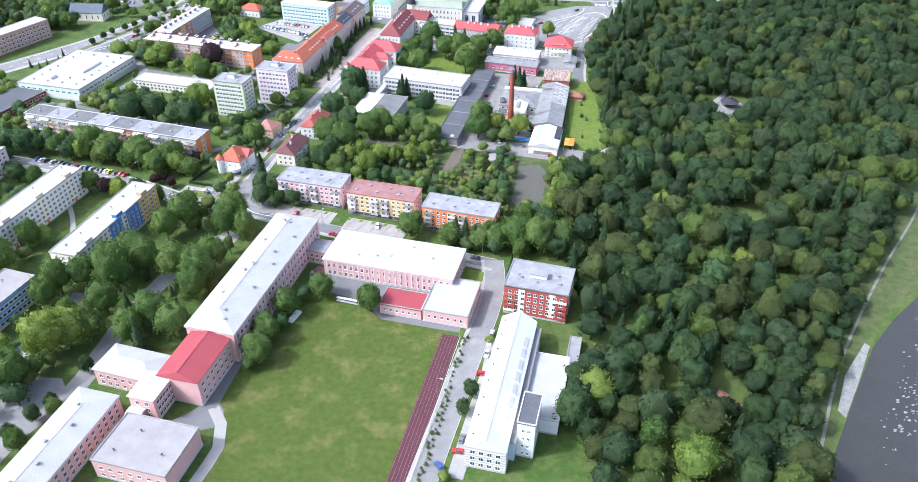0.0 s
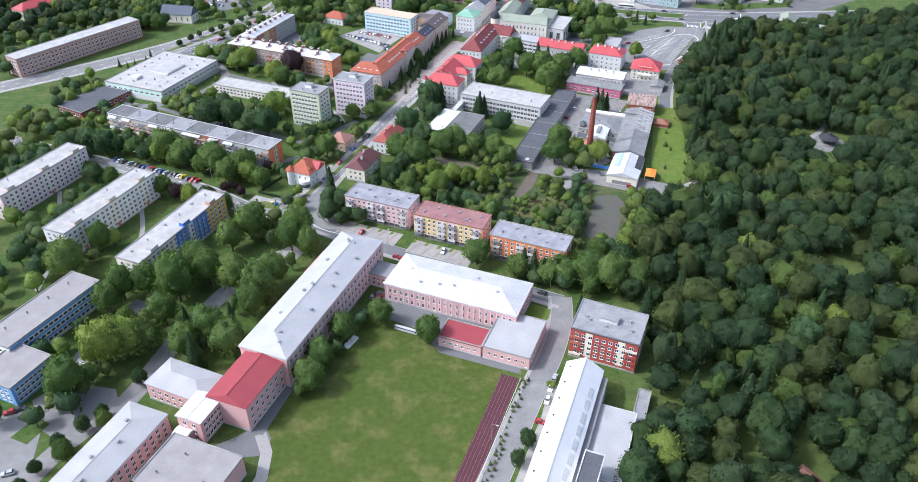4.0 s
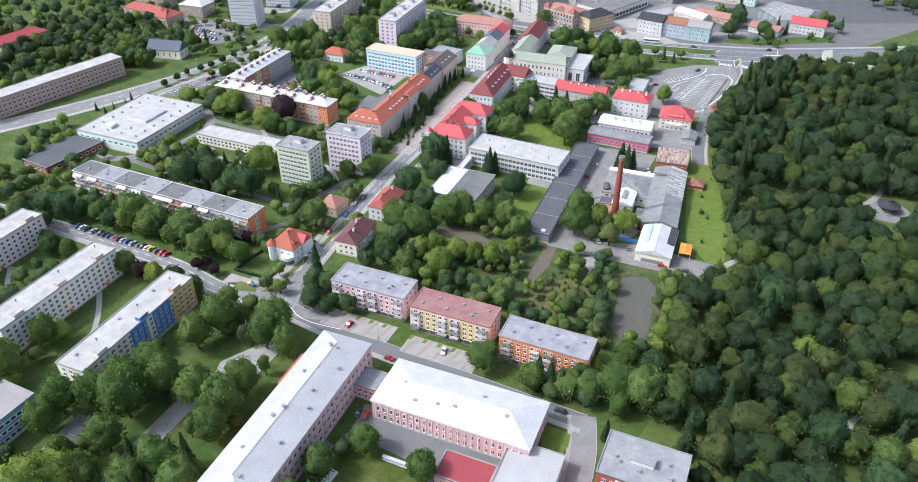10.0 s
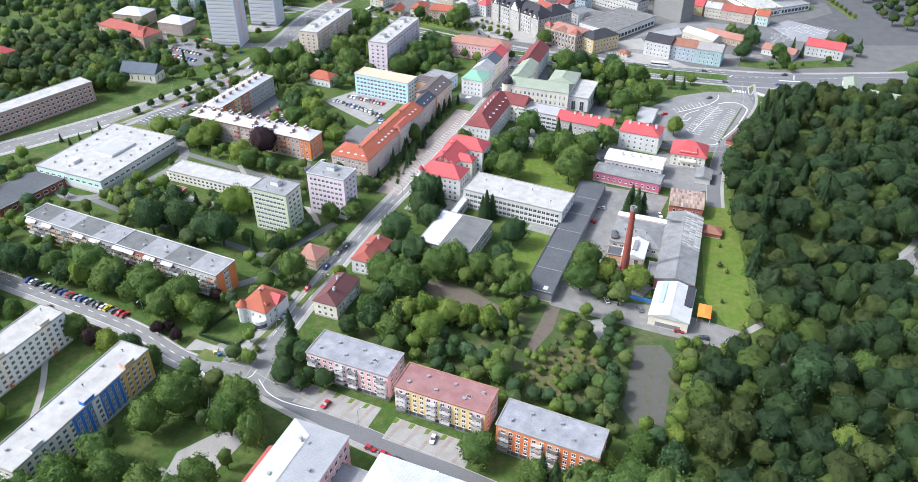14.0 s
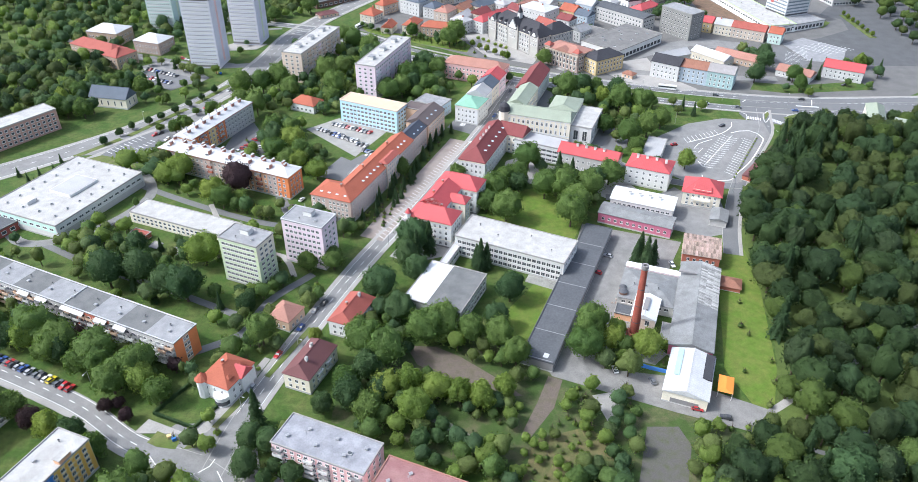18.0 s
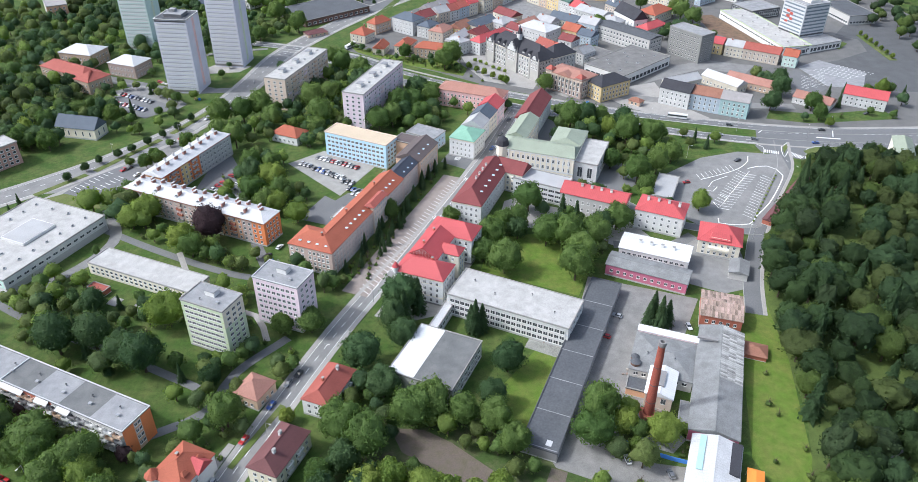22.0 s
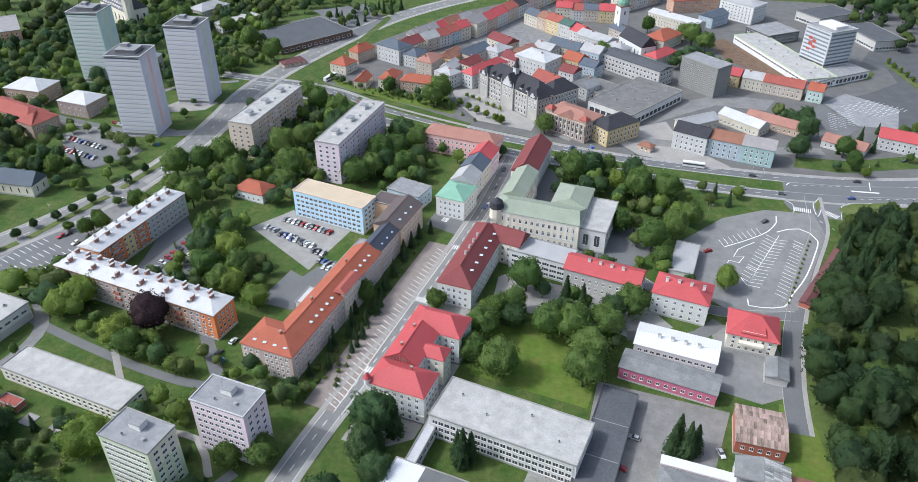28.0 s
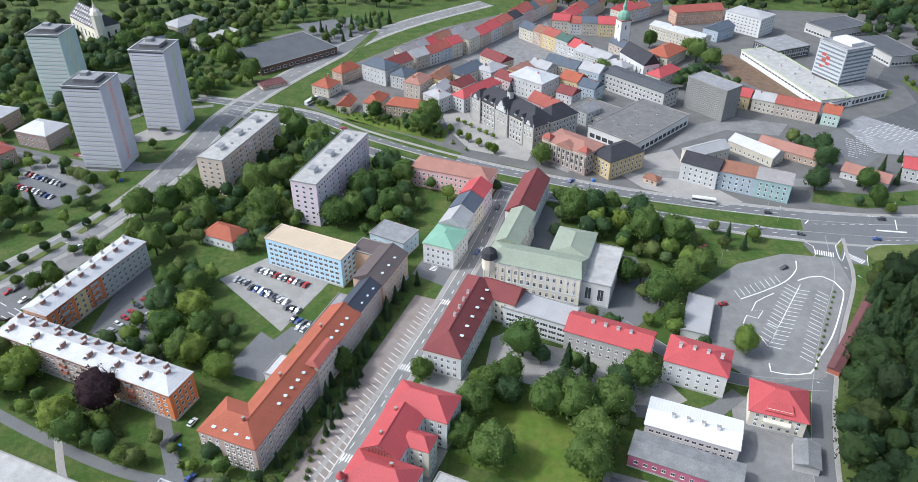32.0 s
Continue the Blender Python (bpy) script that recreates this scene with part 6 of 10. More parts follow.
pitched(bm, 9, 5.4, 3.4, 0.7, 0.0, 1.5, 1.5, 0.08)
part("canopy", bm, mat("orange_canvas", (0.75, 0.26, 0.05), 0.8, 0.06), ot)
for x in (-4.3, 4.3):
    for y in (-2.5, 2.5):
        bm = bmesh.new()
        ring(bm, 0.08, 0, 0.08, 3.5, 6, x, y)
        part("post", bm, "frame", ot)
building("garden_shed", "small rust-roofed shed in the long grass", "shed", 133.7, 423.5, 8.5, 7.5, 160, 2.4, "brick", "hip", "tile_brown", rise=1.6, floors=0)
fence = thing("fence", "blue corrugated fence round the rubble yard", "fence", 0, 0)
bm = bmesh.new()
for i in range(9):
    x, y = 74 + 2.9 * i, 378.5 - 1.25 * i - 0.12 * i * (8 - i) * 0.6
    x1, y1 = 74 + 2.9 * (i + 1), 378.5 - 1.25 * (i + 1) - 0.12 * (i + 1) * (7 - i) * 0.6
    v = [bm.verts.new(p) for p in ((x, y, 0), (x1, y1, 0), (x1, y1, 1.9), (x, y, 1.9), (x, y + 0.1, 0), (x1, y1 + 0.1, 0), (x1, y1 + 0.1, 1.9), (x, y + 0.1, 1.9))]
    for q in ((0, 1, 2, 3), (5, 4, 7, 6), (3, 2, 6, 7)):
        bm.faces.new([v[k] for k in q])
    part("fence_panel", bm, "blue", fence)
    bm = bmesh.new()
# ---------------------------------------------------------------- white modern building beside the track
wm = building("office_building", "white sheet-clad modern building with a long gabled roof", "office", 41.2, 180.5, 63.5, 13.5, 68.5, 10.5, "sheet_bright", "gable", "sheet_bright", rise=4.2, over=0.1, floors=3, bays=(0, 4), win=(1.6, 1.6), plinth="grey")
for z in range(8):
    panel(wm, 63.5, 13.5, "left", -6.75, 6.75, 0.9 + 1.2 * z, 1.5 + 1.2 * z, "grey", "cladding_band", 0.02)
box_part(wm, "glazed_strip", -26, -8.6, 0, 30, -6.75, 8.6, "blue_pale")
box_part(wm, "glazed_strip_roof", -26.2, -8.8, 8.6, 30.2, -6.7, 8.85, "grey_dark")
for i in range(7):
    bm = bmesh.new()
    v = [bm.verts.new(p) for p in ((-20 + 6 * i, -5.4, 11.6), (-15.6 + 6 * i, -5.4, 11.6), (-15.6 + 6 * i, -4.0, 12.5), (-20 + 6 * i, -4.0, 12.5), (-20 + 6 * i, -5.4, 11.2), (-15.6 + 6 * i, -5.4, 11.2), (-15.6 + 6 * i, -4.0, 12.0), (-20 + 6 * i, -4.0, 12.0))]
    for q in ((0, 1, 2, 3), (0, 4, 5, 1), (1, 5, 6, 2), (3, 7, 4, 0), (2, 6, 7, 3)):
        bm.faces.new([v[k] for k in q])
    part("dormer", bm, "metal_white", wm)
for i in range(8):
    roof_bit(wm, "snow_guard", "pipe", -28 + 8 * i, 4.8, 11.3)
building("office_wing", "white flat roofed wing of the modern building", "office", 56, 178.2, 30.8, 12.6, 68.5, 7.0, "white", "flat", "metal_pale", floors=0, rim="metal_white")
building("stair_tower", "white stair tower with a dark flat roof", "tower", 45.8, 160.5, 13.3, 5.8, 67.5, 16.1, "white", "flat", "felt_dark", floors=4, bays=(0, 2), win=(0.9, 1.2), rim="metal_white")
building("garage", "low grey garages at the park edge", "garage", 71.4, 197.5, 15.6, 4.1, 68.2, 3.0, "grey", "flat", "felt_grey", floors=0)
# ---------------------------------------------------------------- bandstand in the park
bs = thing("bandstand", "round dark-roofed park bandstand on a paved circle", "bandstand", 224, 398)
keep_free(224, 398, 24, 24, 0)
bm = bmesh.new()
ring(bm, 11, -0.2, 11, 0.08, 24)
part("paved_circle", bm, "asphalt_old", bs)
bm = bmesh.new()
ring(bm, 5, 0, 5, 0.8, 12)
part("base", bm, "concrete", bs)
for i in range(8):
    bm = bmesh.new()
    ring(bm, 0.12, 0.8, 0.12, 4.0, 6, 4.4 * math.cos(i * 0.785), 4.4 * math.sin(i * 0.785))
    part("column", bm, "metal_dark", bs)
bm = bmesh.new()
ring(bm, 5.6, 3.9, 1.0, 5.8, 12, cap=False)
ring(bm, 1.0, 5.8, 0.9, 6.6, 12, cap=False)
ring(bm, 1.3, 6.6, 0.1, 7.4, 12)
part("roof", bm, "slate", bs)
# villa: balcony loggia, turret, dormer
bm = bmesh.new()
ring(bm, 2.2, 0, 2.2, 8.2, 10, -7.0, 5.5)
part("turret", bm, "white", villaO)
bm = bmesh.new()
ring(bm, 2.7, 8.2, 0.1, 11.0, 10, -7.0, 5.5)
part("turret_roof", bm, "tile_orange", villaO)
bm = bmesh.new()
pitched(bm, 6, 6, 8.0, 3.0, 0.3, 2.0, 0.0)
part("gable_roof", bm, "tile_red", villaO, "", pose(2, -4.2, 0, 0, 0, -90))
box_part(villaO, "front_bay", -0.8, -7.0, 0, 4.8, -6.2, 7.8, "white")
roof_bit(villaO, "chimney", "chimney", 0, 1, 11.6)
roof_bit(plum, "chimney", "chimney_pale", 3, 1, 10.8)
roof_bit(plum, "chimney", "chimney_pale", -4, -1.2, 10.6)
roof_bit(redhs, "chimney", "chimney_pale", 5, -1, 10.8)
roof_bit(redhs, "chimney", "chimney", -2, 1, 10.8)
balconies(plum, 20, 10.8, "front", (-3, 3), 2.6, 2.6, 2, 3.0, 1.1, ("white",), 0.9, 2)
balconies(redhs, 19.5, 10.8, "front", (1, 5), 2.6, 2.6, 2, 3.0, 1.1, ("white",), 0.9, 2)
box_part(villa, "loggia", -4.5, 7.75, 4.4, 4.5, 9.2, 5.4, "cream")
bm = bmesh.new()
pitched(bm, 9, 4.5, 9.0, 2.0, 0.3, 1.0, 1.0)
part("dormer_roof", bm, "tile_red", villa, "", pose(0, 5.2, 0.6))
box_part(villa, "dormer", -4.2, 3.4, 8.4, 4.2, 7.2, 10.0, "cream")
for f in range(4):
    part("window", window_mesh(1.3, 1.0), None, villa, "", pose(-3 + 2 * f, 7.23, 8.7, 0, 0, 180))
for e, hh in ((redC, 14.2), (redB, 12.4), (maroon, 16.2), (whitehall, 8.2)):
    for i in range(4):
        roof_bit(e, "chimney", "chimney_pale", -8 + 5 * i, 1.2, hh)
for i in range(6):
    roof_bit(maroon, "skylight", "skylight", -16 + 6 * i, -4.6, 14.2, 0)
# corner palace: turret dome, light wells
bm = bmesh.new()
ring(bm, 3.4, 10, 3.4, 15.5, 10, 19.4, 6.4)
part("corner_turret", bm, "cream", bank)
bm = bmesh.new()
ring(bm, 3.7, 15.5, 3.0, 18.5, 10, 19.4, 6.4, cap=False)
ring(bm, 3.0, 18.5, 0.4, 20.5, 10, 19.4, 6.4)
part("turret_dome", bm, "slate", bank)
panel(bank, 42, 16, "back", -21, 21, 4.6, 5.2, "white", "string_course", 0.15)
m, l = face(42, 16, "back")
for i in range(14):
    bm = bmesh.new()
    box(bm, -21.6 + 3.05 * i, -0.2, 5.2, -21.1 + 3.05 * i, 0.0, 13.2)
    part("pilaster", bm, "white", bank, "", m)
# town hall: end pavilions, crowned middle bay, turrets, pilasters and courses
for x in (-24.5, 0, 24.5):
    w = 9.0 if x else 12.0
    box_part(townhall, "projecting_bay", x - w / 2, -10.0, 0, x + w / 2, -8.9, 15.6, "stone_pale")
    bm = bmesh.new()
    pitched(bm, 10.5, w, 15.5, 5.0 if x else 8.0, 0.3, 3.0 if x else 1.2, 3.0 if x else 0)
    part("bay_roof", bm, "slate", townhall, "", pose(x, -4.6, 0, 0, 0, 90))
    bm = bmesh.new()
    for z0, z1, k in ((15.5, 17.4, 0.36), (17.4, 19.2, 0.24), (19.2, 20.8, 0.13), (20.8, 22.0, 0.05)) if x == 0 else ((15.5, 16.8, 0.2), (16.8, 18.0, 0.1)):
        box(bm, x - w * k, -10.3, z0, x + w * k, -9.7, z1)
    part("stepped_gable", bm, "old_white", townhall)
    for sx in (-1, 1):
        bm = bmesh.new()
        ring(bm, 0.45, 0.8, 0.45, 15.8, 8, x + sx * w / 2, -10.0, cap=False)
        ring(bm, 0.5, 15.8, 0.08, 17.6 if x else 19.0, 8, x + sx * w / 2, -10.0)
        part("corner_turret", bm, "stone_pale", townhall)
    for k in range(3):
        part("gable_window", window_mesh(1.1, 1.9, 3), None, townhall, "", pose(x - 2.6 + 2.6 * k, -10.0, 12.4))
        part("bay_window", window_mesh(1.3, 2.3, 3), None, townhall, "", pose(x - 2.6 + 2.6 * k, -10.0, 8.4))
for z in (4.3, 8.2):
    panel(townhall, 55.5, 18, "front", -27.7, 27.7, z, z + 0.35, "old_white", "string_course", 0.3)
m, l = face(55.5, 18, "front")
for i in range(20):
    x = -27.6 + 2.9 * i
    if min(abs(x), abs(x - 24.5), abs(x + 24.5)) > 6.3:
        bm = bmesh.new()
        box(bm, x - 0.2, -0.22, 4.7, x + 0.2, 0.0, 14.2)
        part("pilaster", bm, "old_white", townhall, "", m)
bm = bmesh.new()
box(bm, -1.4, -1.4, 22, 1.4, 1.4, 26.5)
part("clock_tower", bm, "old_white", townhall, "", pose(0, -3, 0))
bm = bmesh.new()
ring(bm, 2.1, 26.5, 1.1, 28.5, 8, 0, -3, cap=False)
ring(bm, 1.1, 28.5, 0.08, 33, 8, 0, -3)
part("spire", bm, "slate", townhall)
for x in (-17, -11, 11, 17):
    bm = bmesh.new()
    pitched(bm, 4.0, 2.4, 17.6, 1.5, 0.15, 0, 0)
    part("dormer_roof", bm, "slate", townhall, "", pose(x, -6.4, 0, 0, 0, 90))
    box_part(townhall, "dormer", x - 1.0, -8.3, 15.6, x + 1.0, -5.0, 17.6, "old_white")
for x in (-19, -7, 8, 20):
    roof_bit(townhall, "chimney", "chimney", x, 2.5, 20.5)
# theatre: half columns, attic, red corner dome and steps
panel(theatre, 30, 18, "front", -15, 15, 4.4, 4.9, "old_beige", "string_course", 0.35)
panel(theatre, 30, 18, "front", -15, 15, 11.2, 11.8, "old_beige", "string_course", 0.4)
panel(theatre, 30, 18, "right", -9, 9, 4.4, 4.9, "old_beige", "string_course", 0.35)
for i in range(10):
    bm = bmesh.new()
    ring(bm, 0.45, 4.9, 0.38, 11.2, 8, -14.2 + 3.15 * i, -9.35)
    part("half_column", bm, "old_beige", theatre)
for x in (-12.6, 12.6):
    box_part(theatre, "attic", x - 2.6, -9.6, 12.9, x + 2.6, -4.5, 14.4, "old_taupe")
    bm = bmesh.new()
    pitched(bm, 5.2, 5.2, 14.5, 2.2, 0.2, 2.0, 2.0)
    part("corner_roof", bm, "tile_brick", theatre, "", pose(x, -7.0, 0))
bm = bmesh.new()
pitched(bm, 5, 11, 13.0, 3.2, 0.2, 0, 0)
part("pediment", bm, "tile_salmon", theatre, "", pose(0, -7.2, 0, 0, 0, 90))
for i in range(3):
    box_part(theatre, "step", -6 + 0.4 * i, -12.2 + 0.5 * i, 0, 6 - 0.4 * i, -9.0, 0.18 * (i + 1), "concrete")
# hotel: window bands on all sides, the red sign
for side, l in (("front", 23.5), ("back", 23.5), ("left", 24.5), ("right", 24.5)):
    for k in range(8):
        z = 9.0 + 2.75 * k
        panel(hotel, 23.5, 24.5, side, -l / 2 + 0.9, l / 2 - 0.9, z, z + 1.15, "hotel_band", "window_band", 0.03)
    panel(hotel, 23.5, 24.5, side, -l / 2 + 0.4, l / 2 - 0.4, 6.6, 7.9, "metal_dark", "window_band", 0.03)
m, l = face(23.5, 24.5, "back")
for i, (x, z, w, h) in enumerate(((-7, 22, 3.4, 2.0), (-3.2, 20.5, 3.2, 2.0), (-6.4, 18, 3.6, 2.0), (-2.6, 16.5, 3.0, 2.0), (-7, 14, 3.0, 1.6))):
    bm = bmesh.new()
    box(bm, x, -0.25, z, x + w, -0.05, z + h)
    part("sign_bar", bm, "red", hotel, "", m)
box_part(hotel, "roof_house", -8, -6, 31.07, 8, 5, 33.2, "grey_pale")
for i in range(12):
    roof_bit(podium, "roof_vent", "vent", -48 + 8.5 * i, 3 if i % 2 else -6, 7.1)
for i in range(9):
    roof_bit(dept, "roof_vent", "hatch", -22 + 5.3 * i, (-9, 4, 10, -3)[i % 4], 7.56)

# pale lozenges on the big church roof
for sgn in (1,):
    for i in range(11):
        for j in range(4):
            bm = bmesh.new()
            slope = math.hypot(10.4, 9)
            u0, u1 = (j + 0.12) / 4, (j + 0.88) / 4
            um = (j + 0.5) / 4
            x = -21 + 4.1 * i
            pts = []
            for px, u in ((x - 1.7, um), (x, u0), (x + 1.7, um), (x, u1)):
                pts.append((px, sgn * (10.4 * (1 - u)), 16 - 0.2 + 9.2 * u + 0.06))
            v = [bm.verts.new(q) for q in pts]
            inner = [bm.verts.new((0.55 * (q[0] - x) + x, sgn * abs(0.55 * (q[1] - sgn * 10.4 * (1 - um)) + sgn * 10.4 * (1 - um)), 0.55 * (q[2] - (16 - 0.2 + 9.2 * um)) + 16 - 0.2 + 9.2 * um + 0.03)) for q in pts]
            for k in range(4):
                bm.faces.new((v[k], v[(k + 1) % 4], inner[(k + 1) % 4], inner[k]))
            part("roof_lozenge", bm, "grey_pale", chb)
bm = bmesh.new()
for r0, z0, r1, z1 in ((4.2, 0, 4.2, 26), (4.6, 26, 3.4, 29), (3.4, 29, 1.4, 31), (1.4, 31, 0.1, 36)):
    ring(bm, r0, z0, r1, z1, 8, -23, 6)
part("tower", bm, "cream", chb)

# villa: dormers, a curved white balcony and steps
for x in (-3.5, 3.5):
    bm = bmesh.new()
    box(bm, -0.8, -0.9, 0, 0.8, 0.9, 1.2)
    part("dormer", bm, "white", villaO, "", pose(x, -3.9, 8.4))
    bm = bmesh.new()
    pitched(bm, 2.2, 2.2, 1.15, 1.0, 0.1, 0.9, 0.9)
    part("dormer_roof", bm, "tile_orange", villaO, "", pose(x, -3.9, 8.4))
bm = bmesh.new()
ring(bm, 3.0, 0, 3.0, 3.6, 12, -7.4, -3.0)
ring(bm, 3.15, 3.6, 3.15, 4.5, 12, -7.4, -3.0)
part("round_bay", bm, "white", villaO, "rounded white bay with a balcony on top")
bm = bmesh.new()
ring(bm, 3.02, 0.9, 3.02, 2.7, 12, -7.4, -3.0, cap=False)
part("bay_window_band", bm, "glass", villaO)
# pink ends of the yellow block
for sd in ("left", "right"):
    panel(blockB, 34.0, 12.4, sd, -6.2, 6.2, 0.9, 11.9, "pink_pale", "end_panel")


# ---------------------------------------------------------------- verges, car parks and paths between the houses
sheet("pavement", "grey bays of a car park beside the avenue", "car park", [(-190, 546), (-184, 561), (-174, 577), (-155, 574), (-158, 543), (-167, 536)], 0.14, "asphalt")
avp = bpy.data.objects["pavement.%03d" % (sum(o.name.startswith("pavement") for o in bpy.data.objects) - 1)]
bays(avp, -184, 548, 58, 9, 2.9, 4.8, 0.0, 0.15)
bays(avp, -176, 543, 58, 9, 2.9, 4.8, 0.0, 0.15)
bays(avp, -168, 539, 58, 9, 2.9, 4.8, 0.0, 0.15)
keep_free(-172, 557, 40, 26, 58)


def verge(pts, label="mown grass verge beside the road", material="bank_grass", z=0.2):
    return sheet("lawn", label, "lawn", pts, z, material)


verge([(-196, 541), (-189, 546), (-169, 539), (-164, 531), (-177, 531)], "grass island before the supermarket")
for i, (p, q) in enumerate((((-204, 544), (-186, 567)), ((-183, 571), (-160, 611)), ((-156, 619), (-143, 650)))):
    d = (Vector(q) - Vector(p)).normalized() * 1.9
    verge([(p[0] + d.y, p[1] - d.x), (q[0] + d.y, q[1] - d.x), (q[0] - d.y, q[1] + d.x), (p[0] - d.y, p[1] + d.x)], "long grass verge along the avenue", "bank_grass", 0.22 + 0.004 * i)
road("pavement", "pale service lane beside the avenue", [(-196, 540), (-178, 566), (-152, 612), (-140, 640)], 4.5, "concrete", kerbs=False)
sheet("pavement", "asphalt car park beside the small church", "car park", [(-213, 677), (-199, 680), (-165, 659), (-180, 641), (-200, 654)], 0.1, "asphalt")
keep_free(-190, 662, 44, 26, 148)
verge([(-150, 622), (-143, 640), (-165, 655), (-178, 640)], "grass bank between car park and avenue", "grass", 0.03)
# junction by the orange villa
sheet("pavement", "pale asphalt of the curved junction", "junction", [(-92, 333), (-84, 344), (-70, 345), (-58, 352), (-52, 330), (-46, 314), (-62, 316), (-80, 322)], 0.145, "asphalt_old")
verge([(-91, 336), (-89, 341), (-80, 337), (-80.5, 333), (-87, 334)], "small grass island at the junction")
verge([(-78, 333), (-75, 338), (-70, 339), (-72, 334)], "small grass island at the junction")
verge([(-71, 343), (-63, 360), (-61, 358), (-69, 342)], "narrow grass strip between path and street")
verge([(-58, 368), (-46, 396), (-44, 395), (-56, 367)], "narrow grass strip between path and street")
verge([(-93, 349), (-84, 364), (-71, 353), (-77, 342)], "dark hedged garden of the orange roofed villa", "grass", 0.1)
for p, q in (((-93, 349), (-77, 342)), ((-77, 342), (-71, 353)), ((-93, 349), (-84, 364))):
    h = thing("hedge", "low clipped dark green garden hedge", "hedge", p[0], p[1], 0, math.degrees(math.atan2(q[1] - p[1], q[0] - p[0])))
    L = math.hypot(q[0] - p[0], q[1] - p[1])
    bm = bmesh.new()
    hr = random.Random(int(L * 10))
    lo, hi = [], []
    n = int(L / 0.8)
    for i in range(n + 1):
        w = 0.5 + hr.uniform(-0.1, 0.1)
        lo.append([bm.verts.new((L * i / n, s * w, 0)) for s in (-1, 1)])
        hi.append([bm.verts.new((L * i / n, s * w * 0.85, 1.3 + hr.uniform(-0.15, 0.15))) for s in (-1, 1)])
    for i in range(n):
        bm.faces.new((lo[i][0], lo[i + 1][0], hi[i + 1][0], hi[i][0]))
        bm.faces.new((lo[i + 1][1], lo[i][1], hi[i][1], hi[i + 1][1]))
        bm.faces.new((hi[i][0], hi[i + 1][0], hi[i + 1][1], hi[i][1]))
    part("leaves", bm, "leaf_dark", h)
keep_free(-82, 352, 16, 16, 60)
# verges of the dual carriageway and the town
verge([(141, 627), (177, 613), (194, 605), (191, 600), (171, 602), (148, 610)], "rough grass between car park and main road", "grass", 0.05)
verge([(221, 599), (230, 604), (252, 605), (246, 594), (223, 590)], "grass island beside the junction")
verge([(220, 583), (242, 589), (236, 577), (220, 571)], "grass island at the park's edge")

verge([(-40, 751), (1, 725), (33, 702), (29, 694), (-2, 713), (-43, 741)], "grass bank below the town wall", "grass", 0.1)
verge([(-80, 790), (-62, 835), (-36, 925), (-32, 918), (-57, 828), (-73, 776)], "grass strip along the ring road", "grass", 0.16)
verge([(215, 645), (240, 638), (300, 645), (296, 660), (250, 652), (222, 658)], "grass patch behind the small shops", "grass", 0.06)
sheet("pavement", "pale paved market square", "square", [(34, 858), (77, 941), (109, 957), (112, 866), (73, 822)], 0.06, "square")
sheet("pavement", "pale gravel forecourt of the town hall", "square", [(20.8, 756), (38, 761), (58, 727), (74, 703), (70, 692), (37, 707), (26, 731)], 0.08, "paving")
verge([(-69, 783), (-59.5, 765), (-36.6, 747), (-2.4, 729), (21.7, 716.5), (25, 731), (16, 748), (0.3, 750), (-18.7, 754.6), (-38, 762), (-54.7, 771.5)], "lawn with hedges before the orange roofed houses", "lawn", 0.1)
sheet("pavement", "pale paved street before the shops", "pavement", [(120.6, 675.6), (133, 696.5), (157, 706), (159.4, 674), (179, 645.3), (168.8, 641.3), (130, 660)], 0.075, "paving")
sheet("pavement", "pale paved yard between store and grey block", "square", [(176.8, 738), (206.7, 750.7), (238.5, 739.8), (226.8, 723.3), (197, 731.8), (167, 715), (146, 701)], 0.078, "asphalt_old")
for i, (x, y, s) in enumerate(((273, 737, 1), (257, 690, 1))):
    lt = sheet("pavement", "dark asphalt car park of the department store", "car park", [(270, 737), (292, 752), (316, 726), (300, 695), (277, 700)] if i == 0 else [(248, 722), (268, 732), (275, 696), (258, 680)], 0.07, "felt_grey" if i == 0 else "asphalt")
    for k in range(4 if i == 0 else 3):
        bays(lt, x + 5 + 7 * k, y + (-8 if i == 0 else 4) + 3 * k, -40 if i == 0 else 70, 9, 3.0, 5.0, 1.5, 0.085)
sheet("pavement", "dark asphalt car park behind the shopping centre", "car park", [(-104, 940), (-60, 960), (-36, 919), (-70, 893)], 0.07, "asphalt")
sheet("ground", "bare brown earth of a building site", "ground", [(228, 862), (243, 866), (259, 809), (268, 764), (258, 764), (244, 790), (229, 820)], 0.05, "site_soil")
# two more buildings by the main road
building("spa_house", "old cream house with a pale green roof among trees", "house", 290, 571, 26, 12, 149, 8, "cream", "hip", "verdigris", rise=2.2, floors=2, bays=(8, 3), win=(1.3, 1.6), style=3)
building("spa_house", "tall cream pavilion with a pale green curved roof", "house", 271, 586, 30, 10, 68, 9, "cream", "hip", "verdigris", rise=3.2, floors=2, bays=(8, 3), win=(1.3, 1.6), style=3)
